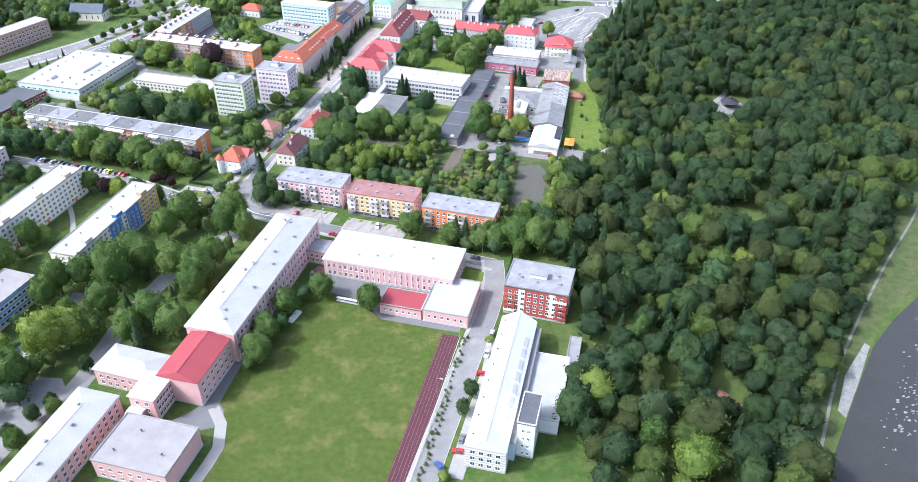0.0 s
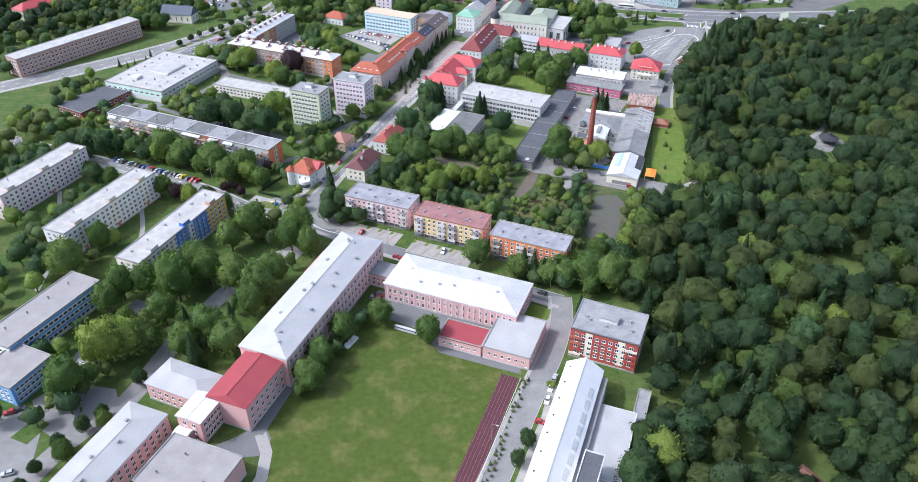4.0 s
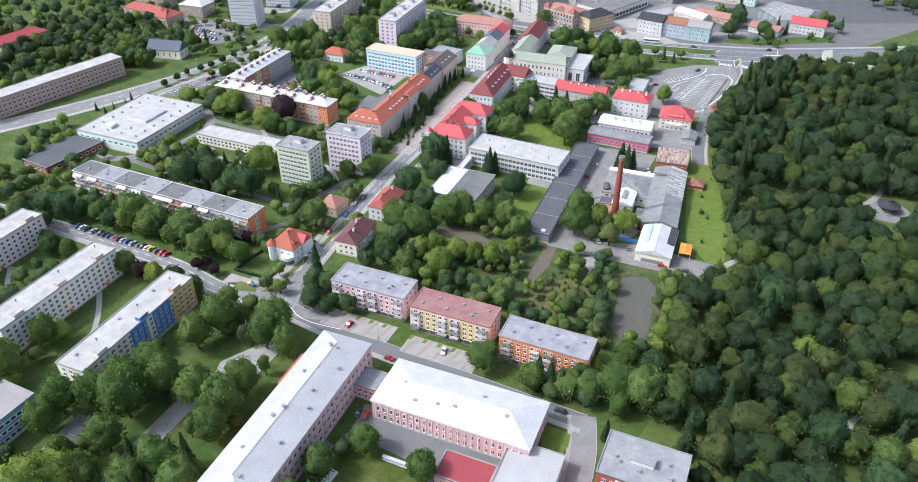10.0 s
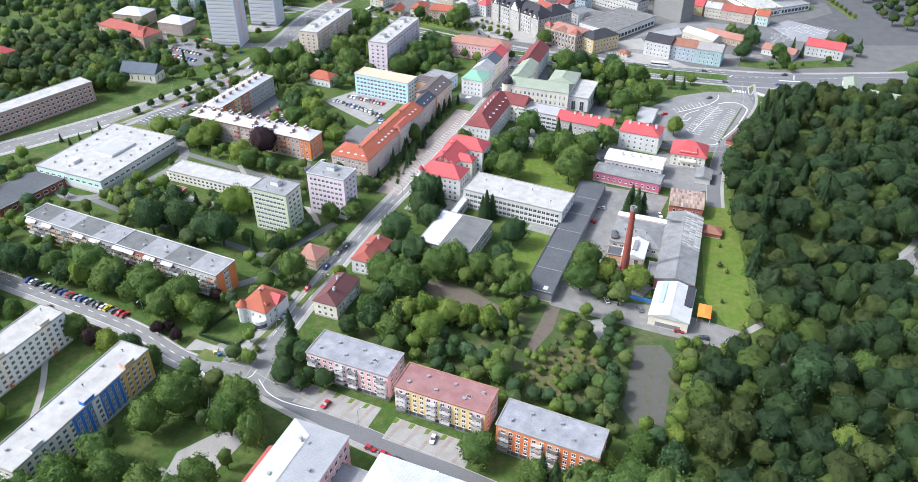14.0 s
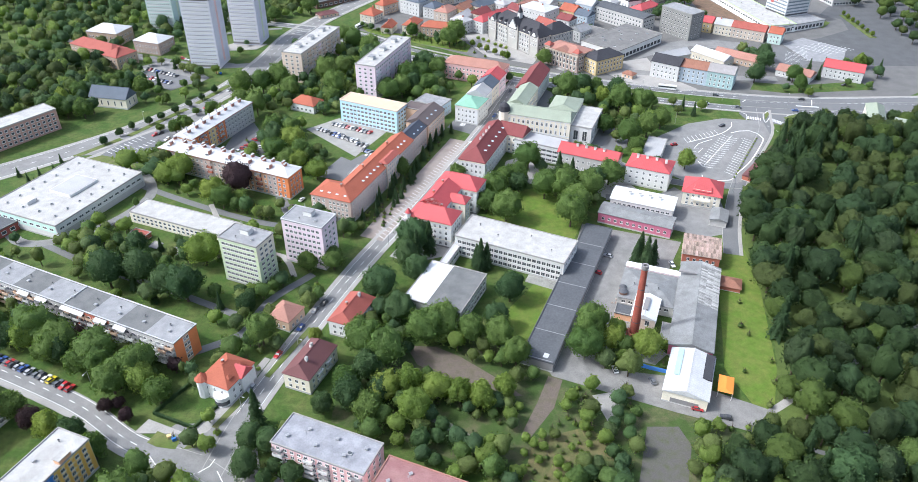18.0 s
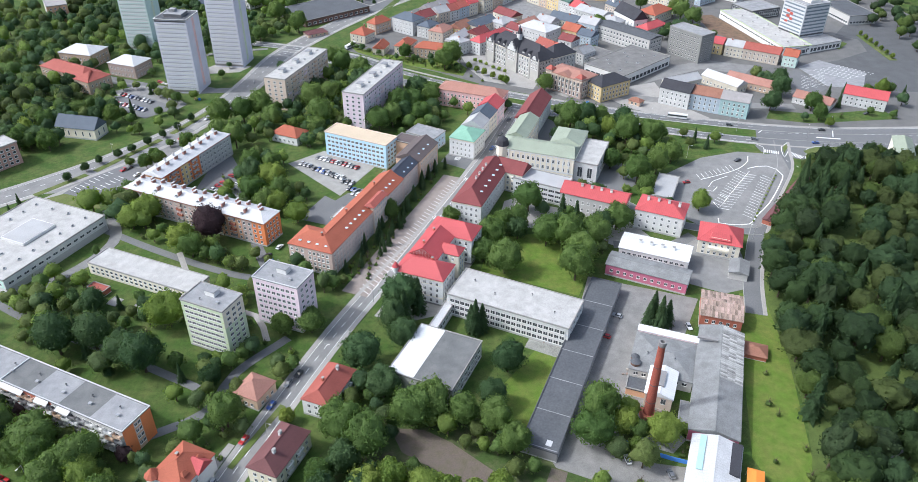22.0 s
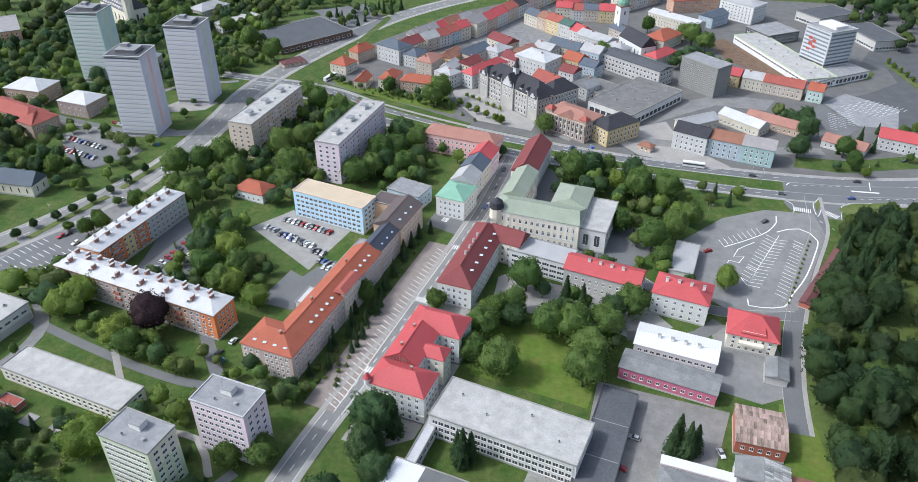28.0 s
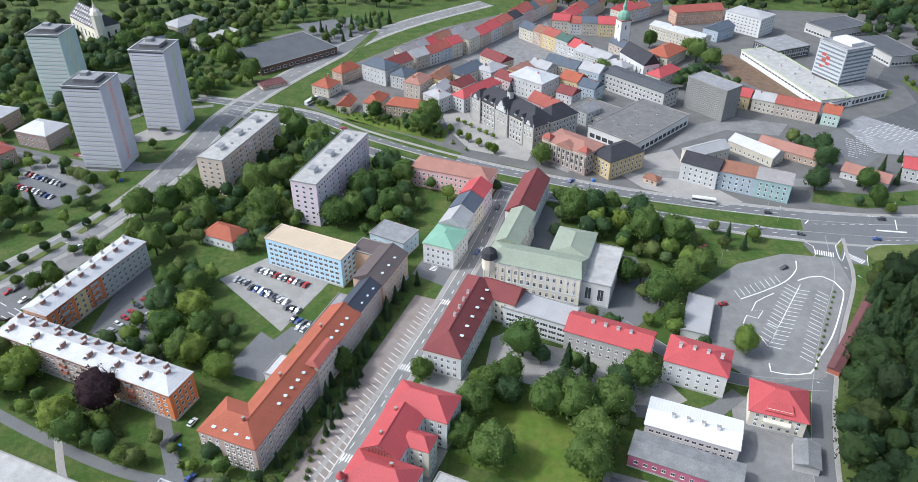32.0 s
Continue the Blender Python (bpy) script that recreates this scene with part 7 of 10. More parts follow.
# paths and paved yards in the housing estate
for lab, pts, w, m in (("asphalt path behind the long apartment block", [(-180, 455), (-150, 438), (-110, 420), (-78, 404)], 3.5, "asphalt"),
                       ("paved path across the lawns", [(-112, 492), (-100, 470), (-84, 452), (-66, 446), (-58, 430)], 2.6, "paving"),
                       ("asphalt lane beside the supermarket", [(-214, 480), (-190, 456), (-162, 468), (-146, 500), (-160, 530)], 5.5, "asphalt_old"),
                       ("footpath between the apartment blocks", [(-150, 338), (-142, 316), (-138, 290), (-140, 262)], 2.2, "paving"),
                       ("footpath between the apartment blocks", [(-196, 352), (-186, 326), (-176, 300), (-172, 270)], 2.2, "paving")):
    road("pavement", lab, pts, w, m, kerbs=False, free=False)
for lab, pts, w, m in (("asphalt lane in the apartment court", [(-94, 540), (-78, 500), (-64, 470)], 5.0, "asphalt"),
                       ("paved yard behind the red roofed houses", [(52, 532), (66, 528), (84, 518), (98, 506)], 7.0, "concrete"),
                       ("asphalt lane before the white hall", [(92, 500), (116, 498), (132, 508)], 6.0, "asphalt"),
                       ("paths round the tall blocks", [(-150, 690), (-172, 700), (-186, 730), (-170, 760), (-130, 772)], 4.0, "asphalt_old"),
                       ("lane between villas", [(-300, 745), (-240, 715), (-180, 690)], 5.0, "asphalt"),
                       ("park path", [(160, 345), (142, 330), (128, 338)], 2.0, "asphalt"),
                       ("park path", [(138, 248), (150, 262), (170, 262)], 2.0, "paving")):
    road("pavement", lab, pts, w, m, kerbs=False, free=False)
keep_free(-52, 570, 50, 46, 155)
keep_free(-44, 528, 26, 34, 68)
sheet("pavement", "paved forecourt round the old red roofed school", "pavement", [(-17, 446), (-6, 441), (8, 446), (26, 487), (22, 500), (33, 520), (24, 530), (14, 516)], 0.045, "concrete")
sheet("lawn", "rough bright grass beside the long factory hall", "lawn", [(124, 342), (136, 372), (146, 420), (150, 462), (140, 462), (128, 420), (116, 372)], 0.04, "lawn")
sheet("ground", "dark grassy ground under the woods north of the town", "ground", [(-700, 1010), (-300, 930), (-120, 975), (-20, 1010), (60, 1030), (500, 1010), (900, 1100), (900, 2600), (-900, 2600)], 0.014, "forest_floor")
sheet("ground", "dark ground under the trees west of the avenue", "ground", [(-700, 640), (-330, 560), (-240, 600), (-240, 700), (-330, 700), (-330, 830), (-700, 900)], 0.016, "forest_floor")
# stones and broken water in the river
bm = bmesh.new()
rr = random.Random(8)
for i in range(240):
    u = rr.random()
    x, y = 158 + 52 * u + rr.uniform(1, 26), 152 + 46 * u - rr.uniform(3, 22)
    q = rr.uniform(0.12, 0.5)
    k = 5
    lo = [bm.verts.new((x + q * rr.uniform(0.7, 1.3) * 1.6 * math.cos(1.257 * j), y + q * rr.uniform(0.7, 1.2) * math.sin(1.257 * j), 0.0)) for j in range(k)]
    hi = [bm.verts.new((x + (v.co.x - x) * 0.55, y + (v.co.y - y) * 0.55, 0.02 + q * 0.6)) for v in lo]
    bm.faces.new(hi)
    for j in range(k):
        bm.faces.new((lo[j], lo[(j + 1) % k], hi[(j + 1) % k], hi[j]))
tagged(new("river_stones", mesh_of(bm, "river_stones", "rubble")), "scattered pale stones in the shallow river", "stones", "", "stuff")
keep_free(-150, 370, 66, 11, 155)
sheet("pavement", "grey asphalt streets round the palace and corner houses", "pavement", [(8, 584), (36, 566), (62, 560), (100, 544), (118, 562), (112, 596), (84, 604), (78, 640), (60, 664), (40, 640), (20, 614)], 0.022, "asphalt")
sheet("pavement", "pale concrete yards behind the red roofed houses", "pavement", [(42, 522), (58, 538), (104, 520), (112, 505), (96, 496), (80, 508), (62, 514)], 0.05, "concrete")
sheet("pavement", "asphalt lanes between workshop and villa", "pavement", [(118, 470), (124, 486), (128, 506), (152, 508), (150, 486), (146, 466), (134, 462)], 0.05, "asphalt_old")
# heaps of rubble and scrap in the factory yard
bm = bmesh.new()
hp = random.Random(14)
for cx, cy, n in ((86, 404, 40), (90, 391, 50), (84, 412, 20), (55, 433, 24)):
    for i in range(n):
        x, y = cx + hp.gauss(0, 2.2), cy + hp.gauss(0, 1.8)
        a, b, c = hp.uniform(0.2, 0.8), hp.uniform(0.2, 0.6), hp.uniform(0.2, 0.7)
        box(bm, x - a, y - b, 0.0, x + a, y + b, 0.1 + c)
tagged(new("rubble_heap", mesh_of(bm, "rubble_heap", two_tone("mixed_rubble", (0.4, 0.37, 0.33), (0.2, 0.12, 0.09), 1.2))), "broken boards and rubble in the factory yard", "rubble", "", "stuff")


sheet("ground", "pale trampled rubble behind the long office", "ground", [(44, 427), (56, 421), (62, 432), (50, 440)], 0.06, "rubble")
sheet("pavement", "pale parking strip beside the white modern building", "car park", [(41, 212), (46, 209), (41.5, 196), (31, 170), (22, 148), (17, 150), (26, 172), (36.5, 197)], 0.2, "concrete")
sheet("pavement", "pale pavement round the villa garden", "pavement", [(-97, 340), (-94, 346.5), (-79, 340), (-70.5, 352.5), (-60, 378), (-57.6, 377), (-66.6, 350), (-72, 340.5), (-76, 338.5), (-84, 340)], 0.18, "paving")
sheet("lawn", "small green lawn behind the annex", "lawn", [(36.5, 259), (46.5, 253.5), (45, 248.5), (40, 241), (37, 243), (36, 250)], 0.16, "lawn")
fe = thing("fence", "white rail fence between track and lane", "fence", 0, 0)
for i in range(17):
    p = Vector((30.2 - 2.34 * i, 213.4 - 5.95 * i, 0))
    q = Vector((30.2 - 2.34 * (i + 1), 213.4 - 5.95 * (i + 1), 0))
    d = (q - p).normalized() * 0.06
    bm = bmesh.new()
    box(bm, p.x - 0.07, p.y - 0.07, 0, p.x + 0.07, p.y + 0.07, 1.2)
    part("post", bm, "grey_pale", fe)
    bm = bmesh.new()
    n = Vector((-d.y, d.x, 0))
    vs = [bm.verts.new((*(w).xy, z)) for z in (1.0, 1.12) for w in (p - n, q - n, q + n, p + n)]
    for f in ((3, 2, 1, 0), (4, 5, 6, 7), (0, 1, 5, 4), (1, 2, 6, 5), (2, 3, 7, 6), (3, 0, 4, 7)):
        bm.faces.new([vs[k] for k in f])
    part("rail", bm, "grey_pale", fe)
# yards, bays and porch round the schools
sheet("pavement", "asphalt yard between gym and red roofed hall", "yard", [(-88, 186), (-70, 179.5), (-58, 181), (-57, 188), (-61, 195), (-69, 189), (-76, 185)], 0.05, "asphalt")
sheet("pavement", "asphalt car park beside the blue school pavilion", "car park", [(-160, 200), (-146, 204), (-137, 194), (-133, 176), (-146, 164), (-168, 174)], 0.055, "asphalt_old")
sheet("pavement", "asphalt crossing before the blue school", "yard", [(-146, 207), (-138, 216), (-118, 212), (-112, 200), (-126, 186), (-138, 194)], 0.06, "asphalt_old")
verge([(-146, 190), (-141, 199), (-135, 196), (-139, 187)], "small grass island in the school yard", "grass", 0.1)
sb = sheet("pavement", "row of concrete parking bays beside the blue school", "car park", [(-141, 219), (-136.5, 217), (-121.5, 256), (-126, 258)], 0.17, "concrete")
bays(sb, -141, 219, 69, 15, 2.7, -4.6, 0.0, 0.176, 0.08)
pq = thing("porch", "small white barrel-roofed school porch", "porch", -85.6, 187.2, 0, 157.7)
box_part(pq, "body", -2.6, -2.2, 0, 2.6, 2.2, 4.6, "pink")
bm = bmesh.new()
lo, hi = [], []
for i in range(9):
    an = math.pi * i / 8
    lo.append(bm.verts.new((-2.9, -2.5 * math.cos(an), 4.6 + 1.1 * math.sin(an))))
    hi.append(bm.verts.new((2.9, -2.5 * math.cos(an), 4.6 + 1.1 * math.sin(an))))
for i in range(8):
    bm.faces.new((lo[i], lo[i + 1], hi[i + 1], hi[i]))
bm.faces.new(lo[::-1])
bm.faces.new(hi)
part("barrel_roof", bm, "sheet_bright", pq)
keep_free(-85.6, 187.2, 6, 6, 0)
for i in range(0, 8, 2):
    box_part(longapt, "roof_section", -55.4 + 14 * i, -5.7, 12.867, -41.8 + 14 * i, 5.7, 12.89, "felt_grey")
# kindergarten garden
for x, y in ((-127.9, 455), (-117, 450), (-141, 462)):
    sp = thing("sandpit", "square sandpit with a pale concrete rim", "sandpit", x, y, 0, 157, "sandpits")
    for b in ((-2.6, -2.6, 2.6, -2.2), (-2.6, 2.2, 2.6, 2.6), (-2.6, -2.2, -2.2, 2.2), (2.2, -2.2, 2.6, 2.2)):
        box_part(sp, "rim", b[0], b[1], 0, b[2], b[3], 0.3, "concrete")
    box_part(sp, "sand", -2.2, -2.2, 0, 2.2, 2.2, 0.15, "paving")
    keep_free(x, y, 6, 6, 0)
# service lane and parking between avenue and apartment house
sheet("pavement", "asphalt service strip with parking along the avenue", "car park", [(-184, 566), (-176, 577), (-156, 612), (-149, 628), (-140, 622), (-146, 604), (-158, 582), (-166, 566)], 0.125, "asphalt_old")
sheet("pavement", "asphalt car park and approach of the department store", "car park", [(272, 737), (300, 694), (330, 690), (420, 690), (420, 850), (350, 840), (330, 812), (344, 800), (338, 772), (307, 752)], 0.06, "asphalt_dark")
verge([(318, 776), (330, 790), (326, 800), (314, 790)], "round grass island of the turning circle", "bank_grass", 0.2)
verge([(346, 752), (352, 752), (352, 812), (347, 812)], "long planted strip between car park lanes", "bank_grass", 0.2)
# ---------------------------------------------------------------- cars
def car(colour, word):
    """A small car: shaped body, glazed cabin, roof, four wheels, lamps."""
    e = thing("car", word + " parked hatchback car", "car", 0, 0, 0, 0, "parked cars")
    bm = bmesh.new()
    prof = [(-2.1, 0.35), (-2.15, 0.7), (-1.9, 0.98), (-1.5, 1.0), (0.8, 0.95), (1.9, 0.82), (2.15, 0.6), (2.1, 0.35)]
    a, b = [bm.verts.new((x, -0.85, z)) for x, z in prof], [bm.verts.new((x, 0.85, z)) for x, z in prof]
    bm.faces.new(a)
    bm.faces.new(b[::-1])
    for i in range(len(prof)):
        j = (i + 1) % len(prof)
        bm.faces.new((a[j], a[i], b[i], b[j]))
    paint = mat(word.replace(" ", "_") + "_car_paint", colour, 0.3, 0.04, 3, 0.5, 0, spec=0.5)
    part("body", bm, paint, e)
    bm = bmesh.new()
    lo = [bm.verts.new(p) for p in ((-1.85, -0.8, 0.98), (0.85, -0.8, 0.94), (0.85, 0.8, 0.94), (-1.85, 0.8, 0.98))]
    hi = [bm.verts.new(p) for p in ((-1.45, -0.64, 1.44), (0.1, -0.64, 1.46), (0.1, 0.64, 1.46), (-1.45, 0.64, 1.44))]
    for i in range(4):
        bm.faces.new((lo[i], lo[(i + 1) % 4], hi[(i + 1) % 4], hi[i]))
    part("glazing", bm, "glass", e)
    bm = bmesh.new()
    box(bm, -1.47, -0.66, 1.43, 0.12, 0.66, 1.5)
    part("roof", bm, paint, e)
    for x in (-1.3, 1.3):
        for y in (-0.8, 0.8):
            bm = bmesh.new()
            ring(bm, 0.32, -0.1, 0.32, 0.1, 10)
            part("wheel", bm, "rubber", e, "", pose(x, y, 0.32, 90))
    return e


CARS = [car(c, w) for c, w in (((0.7, 0.7, 0.7), "white"), ((0.4, 0.41, 0.43), "silver"), ((0.06, 0.062, 0.07), "black"), ((0.4, 0.03, 0.035), "red"),
                               ((0.05, 0.1, 0.3), "blue"), ((0.14, 0.15, 0.17), "dark grey"), ((0.6, 0.48, 0.03), "yellow"))]
for i, c in enumerate(CARS):
    c.matrix_basis = pose(-176 + 6.6 * i, 383.5 - 3.05 * i, 0.16, 0, 0, 62)
cr = random.Random(12)


def park(x, y, ang, z=0.16, k=None):
    copy_thing(CARS[cr.choice((0, 0, 1, 1, 2, 2, 3, 4, 5, 5)) if k is None else k], pose(x, y, z, 0, 0, ang + cr.choice((0, 180)) + cr.uniform(-3, 3)))


for i in range(20):
    if not (i in (3, 4) or abs(-179 + 2.7 * i + 176 - 6.6 * round((-3 + 2.7 * i) / 6.6)) < 1.2 and i < 17):
        park(-179 + 2.7 * i, 384.9 - 1.26 * i, 62)
for i in range(11):
    park(-62 + 2.35 * i, 587.5 - 1.2 * i, 62)
for x0, y0, n in ((-70, 580, 3), (-62, 574, 4), (-56, 570, 4), (-50, 566, 3), (-44, 560, 3), (-40, 552, 4), (-37, 547, 3)):
    for i in range(n):
        park(x0 + 2.4 * i, y0 - 1.2 * i, 62)
for i in range(9):
    park(-113 + 1.4 * i, 546 + 3.9 * i, 150)
for i in range(6):
    park(-104 + 1.6 * i, 548 + 4 * i, 150)
for r0 in range(2):
    for i in range(9):
        park(-209 + 3.1 * i, 679 - 13 * r0 - 1.6 * i, 70)
for x, y, an, k in ((-61, 361, 68, 1), (-55, 379, 68, 3), (-49, 395, 68, 4), (-42, 411, 68, 2), (-45, 406, 68, 5), (-19, 291, 153, 3), (-14, 288.5, 153, 3), (-9, 286, 153, 2), (4, 280, 153, 0), (8, 278, 153, 0), (13, 275.5, 153, 1), (17, 273.5, 153, 1), (43, 214, 67, 1), (41, 209, 67, 0), (39, 203, 67, 0), (35.5, 193, 160, 3), (24, 164, 67, 5), (22, 159, 160, 3), (15, 154, 120, 4), (74, 371, 100, 0)):
    park(x, y, an, 0.18, k)
for x, y, an, k in ((87, 365, 100, 5), (100, 351, 160, 3), (109, 347, 160, 2), (84, 446, 150, 1), (77, 433, 150, 3), (104, 445, 100, 1), (112, 439, 100, 0), (44, 264, 153, 2), (-37, 311, 60, 3), (2, 295, 75, 0), (-28, 263, 75, 2), (-25, 262, 75, 3), (121, 637, 160, 2), (139, 631, 160, 0), (178, 620, 165, 1), (188, 634, 165, 2), (197, 614, 165, 5), (232, 609, 170, 4), (243, 627, 170, 2), (-11, 698, 150, 1)):
    park(x, y, an, 0.18, k)
for x, y, an, k in ((18, 679, 150, 0), (40, 650, 150, 5), (-40, 735, 150, 3), (-60, 745, 150, 2), (-85, 762, 150, 0), (128, 598, 20, 1), (146, 603, 20, 3), (178, 586, 30, 2), (142, 560, 10, 3), (-118, 478, 150, 1), (-70, 489, 65, 2), (-66, 496, 65, 0), (-60, 472, 60, 4), (44, 620, 67, 5), (50, 640, 67, 2), (38, 600, 67, 4), (-148, 575, 60, 3), (-158, 566, 60, 0), (-165, 574, 60, 2), (120, 700, 120, 0)):
    park(x, y, an, 0.18, k)
for x, y, an, k in ((92, 668, 40, 4), (-140, 640, 62, 1), (-139.4, 174.8, 20, 1), (-141.5, 170, 20, 3), (-151, 201, 20, 3), (-148, 202.5, 20, 2), (-167.4, 571.8, 60, 3), (-158, 592, 62, 0), (-151, 606, 62, 0), (-148, 612, 62, 3), (282, 652, 20, 2), (-190, 701, 150, 3), (-186, 698, 150, 0), (-181, 695, 150, 3), (-177, 693, 150, 2), (-178, 712, 60, 4)):
    park(x, y, an, 0.18, k)


def bus(x, y, ang):
    e = thing("bus", "white city bus with dark windows on the road", "bus", x, y, 0.15, ang)
    box_part(e, "body", -6, -1.25, 0.35, 6, 1.25, 3.0, "white")
    box_part(e, "window_band", -5.9, -1.28, 1.5, 6.02, 1.28, 2.5, "glass")
    box_part(e, "roof_unit", -2, -0.9, 3.0, 2, 0.9, 3.3, "grey_pale")
    for xx in (-3.6, 3.6):
        for yy in (-1.1, 1.1):
            bm = bmesh.new()
            ring(bm, 0.5, -0.15, 0.5, 0.15, 10)
            part("wheel", bm, "rubber", e, "", pose(xx, yy, 0.5, 90))


bus(158, 645, 163)
bus(-66, 776, 62)
# ---------------------------------------------------------------- street furniture and painted lines
lot = bpy.data.objects["pavement.002"]
# marked bays of the big car park: the hedge side, both sides of the spine, and the upper row
bays(lot, 166, 524, 60, 17, 3.0, 5.0, 1.6, 0.112)
bays(lot, 154, 536, 55, 15, 3.0, 5.0, 1.6, 0.112)
bays(lot, 154, 536, 55, 15, 3.0, -5.0, 1.6, 0.112)
bays(lot, 151, 565, 26, 9, 3.0, 5.0, 1.6, 0.112)


def line_paint(parent, pts, w=0.5, z=0.115, closed=False):
    """A painted line round islands and edges."""
    bm = bmesh.new()
    ln = smooth_line(pts + [pts[0]] if closed else pts, 4)
    strip(bm, ln, w / 2, -w / 2, z - 0.01, z)
    bmesh.ops.recalc_face_normals(bm, faces=bm.faces)
    return part("painted_line", bm, "marking", parent)


line_paint(lot, [(181, 577), (187, 579.5), (193, 580), (197, 576), (198, 569), (191, 556), (180, 539), (169, 526), (163, 518.5), (153, 518), (148, 519.5), (149, 524)], 0.6)
line_paint(lot, [(146, 546), (150, 553), (154, 551), (158, 556), (153, 556), (157, 562), (167, 568)], 0.4)
line_paint(lot, [(151, 540), (152, 534), (157, 532)], 0.4)
line_paint(lot, [(153, 535), (160, 545), (157, 548)], 0.4)
line_paint(lot, [(153, 535), (181, 574)], 0.25)
line_paint(lot, [(151, 564), (164, 570), (176, 577), (184, 586), (186, 592)], 0.5)
main = bpy.data.objects["road"]
for x, y, an in ((-12, 481, 157), (8.5, 523, 157), (24, 563, 157), (18.5, 590, 68), (42, 603, 157)):
    zebra(main, x, y, an, 7.5, 3.2, 0.05)
jc = sheet("pavement", "wide grey asphalt junction of the main road", "junction", [(203, 630), (198, 611), (195, 606), (196, 598), (206, 592), (218, 588), (221, 596), (228, 604.5), (262, 602.5), (330, 602), (330, 630), (262, 627), (217, 633)], 0.078, "asphalt")
zebra(jc, 201.3, 598.2, 160, 9.5, 4, 0.092)
zebra(jc, 214.5, 593.6, 130, 8, 4, 0.092)
ISL = [(215.0, 609.6), (209.8, 604.2), (207.2, 591.5), (214.6, 604.0)]
line_paint(jc, ISL, 0.35, 0.092, True)
verge([(214.2, 608.0), (210.6, 604.0), (208.6, 596.0), (213.6, 603.8)], "small grass splitter island", "bank_grass", 0.25)
line_paint(jc, [(196, 609), (199, 604), (198, 598), (192, 592), (184, 587)], 0.3, 0.092)
line_paint(jc, [(218, 588), (222, 597), (229, 604.8), (262, 603.2), (300, 603)], 0.25, 0.092)
line_paint(jc, [(236, 617.6), (241, 616.8), (250, 615.4)], 1.2, 0.092)
line_paint(jc, [(246.5, 618), (250, 627)], 0.5, 0.092)
line_paint(jc, [(203, 624), (206, 627)], 0.5, 0.092)
for k in range(24):
    for y0 in (623.6, 608.6):
        x = 207 + 4.6 * k + (2 if y0 < 610 else 0)
        if y0 > 610 or x > 232:
            line_paint(jc, [(x, y0 - 0.03 * (x - 207) * (y0 > 610)), (x + 2.2, y0 - 0.03 * (x - 204.8) * (y0 > 610))], 0.2, 0.092)
for k in range(5):
    line_paint(jc, [(203 + 1.7 * k, 588 - 3.4 * k + 6), (203.8 + 1.7 * k, 586.4 - 3.4 * k + 6)], 0.25, 0.092)
sheet("pavement", "grey asphalt strip of slanted parking bays", "car park", [(-27.6, 461), (-21, 458.4), (21.7, 564), (15.1, 566.6)], 0.1, "brick_pave")
sheet("pavement", "beige paved walk between shrubs and parking bays", "pavement", [(-32.6, 463), (-27.6, 461), (15.1, 566.6), (10.2, 568.6)], 0.12, "brick_pave")
bays(bpy.data.objects["pavement"], -20.6, 460.5, 68, 36, 3.0, 5.8, 2.4, 0.115, 0.16)
line_paint(main, [(-21, 458.8), (0.5, 512), (21.5, 563.6)], 0.22, 0.118)
for cx, cy in ((-33.2, 311.3), (0.6, 294.3)):
    bm = bmesh.new()
    box(bm, -15.5, -5.2, -0.2, 15.5, 5.2, 0.07)
    ob = tagged(new("pavement", mesh_of(bm, "pavement", "concrete")), "pale concrete forecourt with red strips and grass pockets", "forecourt", "", "structure")
    ob.matrix_basis = pose(cx, cy, 0, 0, 0, 156)
    for i in range(5):
        x = -13.5 + 6.2 * i
        bm = bmesh.new()
        v = [bm.verts.new(p) for p in ((x, -5.0, 0.078), (x + 1.5, -5.0, 0.078), (x + 3.2, 5.0, 0.078), (x + 1.9, 5.0, 0.078))]
        bm.faces.new(v)
        part("brick_strip", bm, "brick_pave", ob)
        bm = bmesh.new()
        v = [bm.verts.new(p) for p in ((x + 2.4, -5.0, 0.08), (x + 4.2, -5.0, 0.08), (x + 4.4, -2.4, 0.08), (x + 2.9, -2.8, 0.08))]
        bm.faces.new(v)
        part("grass_pocket", bm, "lawn", ob)
jn = bpy.data.objects["road"]
for pts in ([(-88, 330), (-84, 325.5), (-79, 322.5)], [(-77, 322), (-74, 322), (-71, 323)], [(-70, 323.5), (-67, 326), (-66, 329)], [(-83, 320), (-80, 314), (-78.5, 306)], [(-64, 324), (-60, 318), (-53, 313), (-40, 308.5)]):
    line_paint(jn, pts, 0.3, 0.165)
# street lamps along the roads
LAMP = None


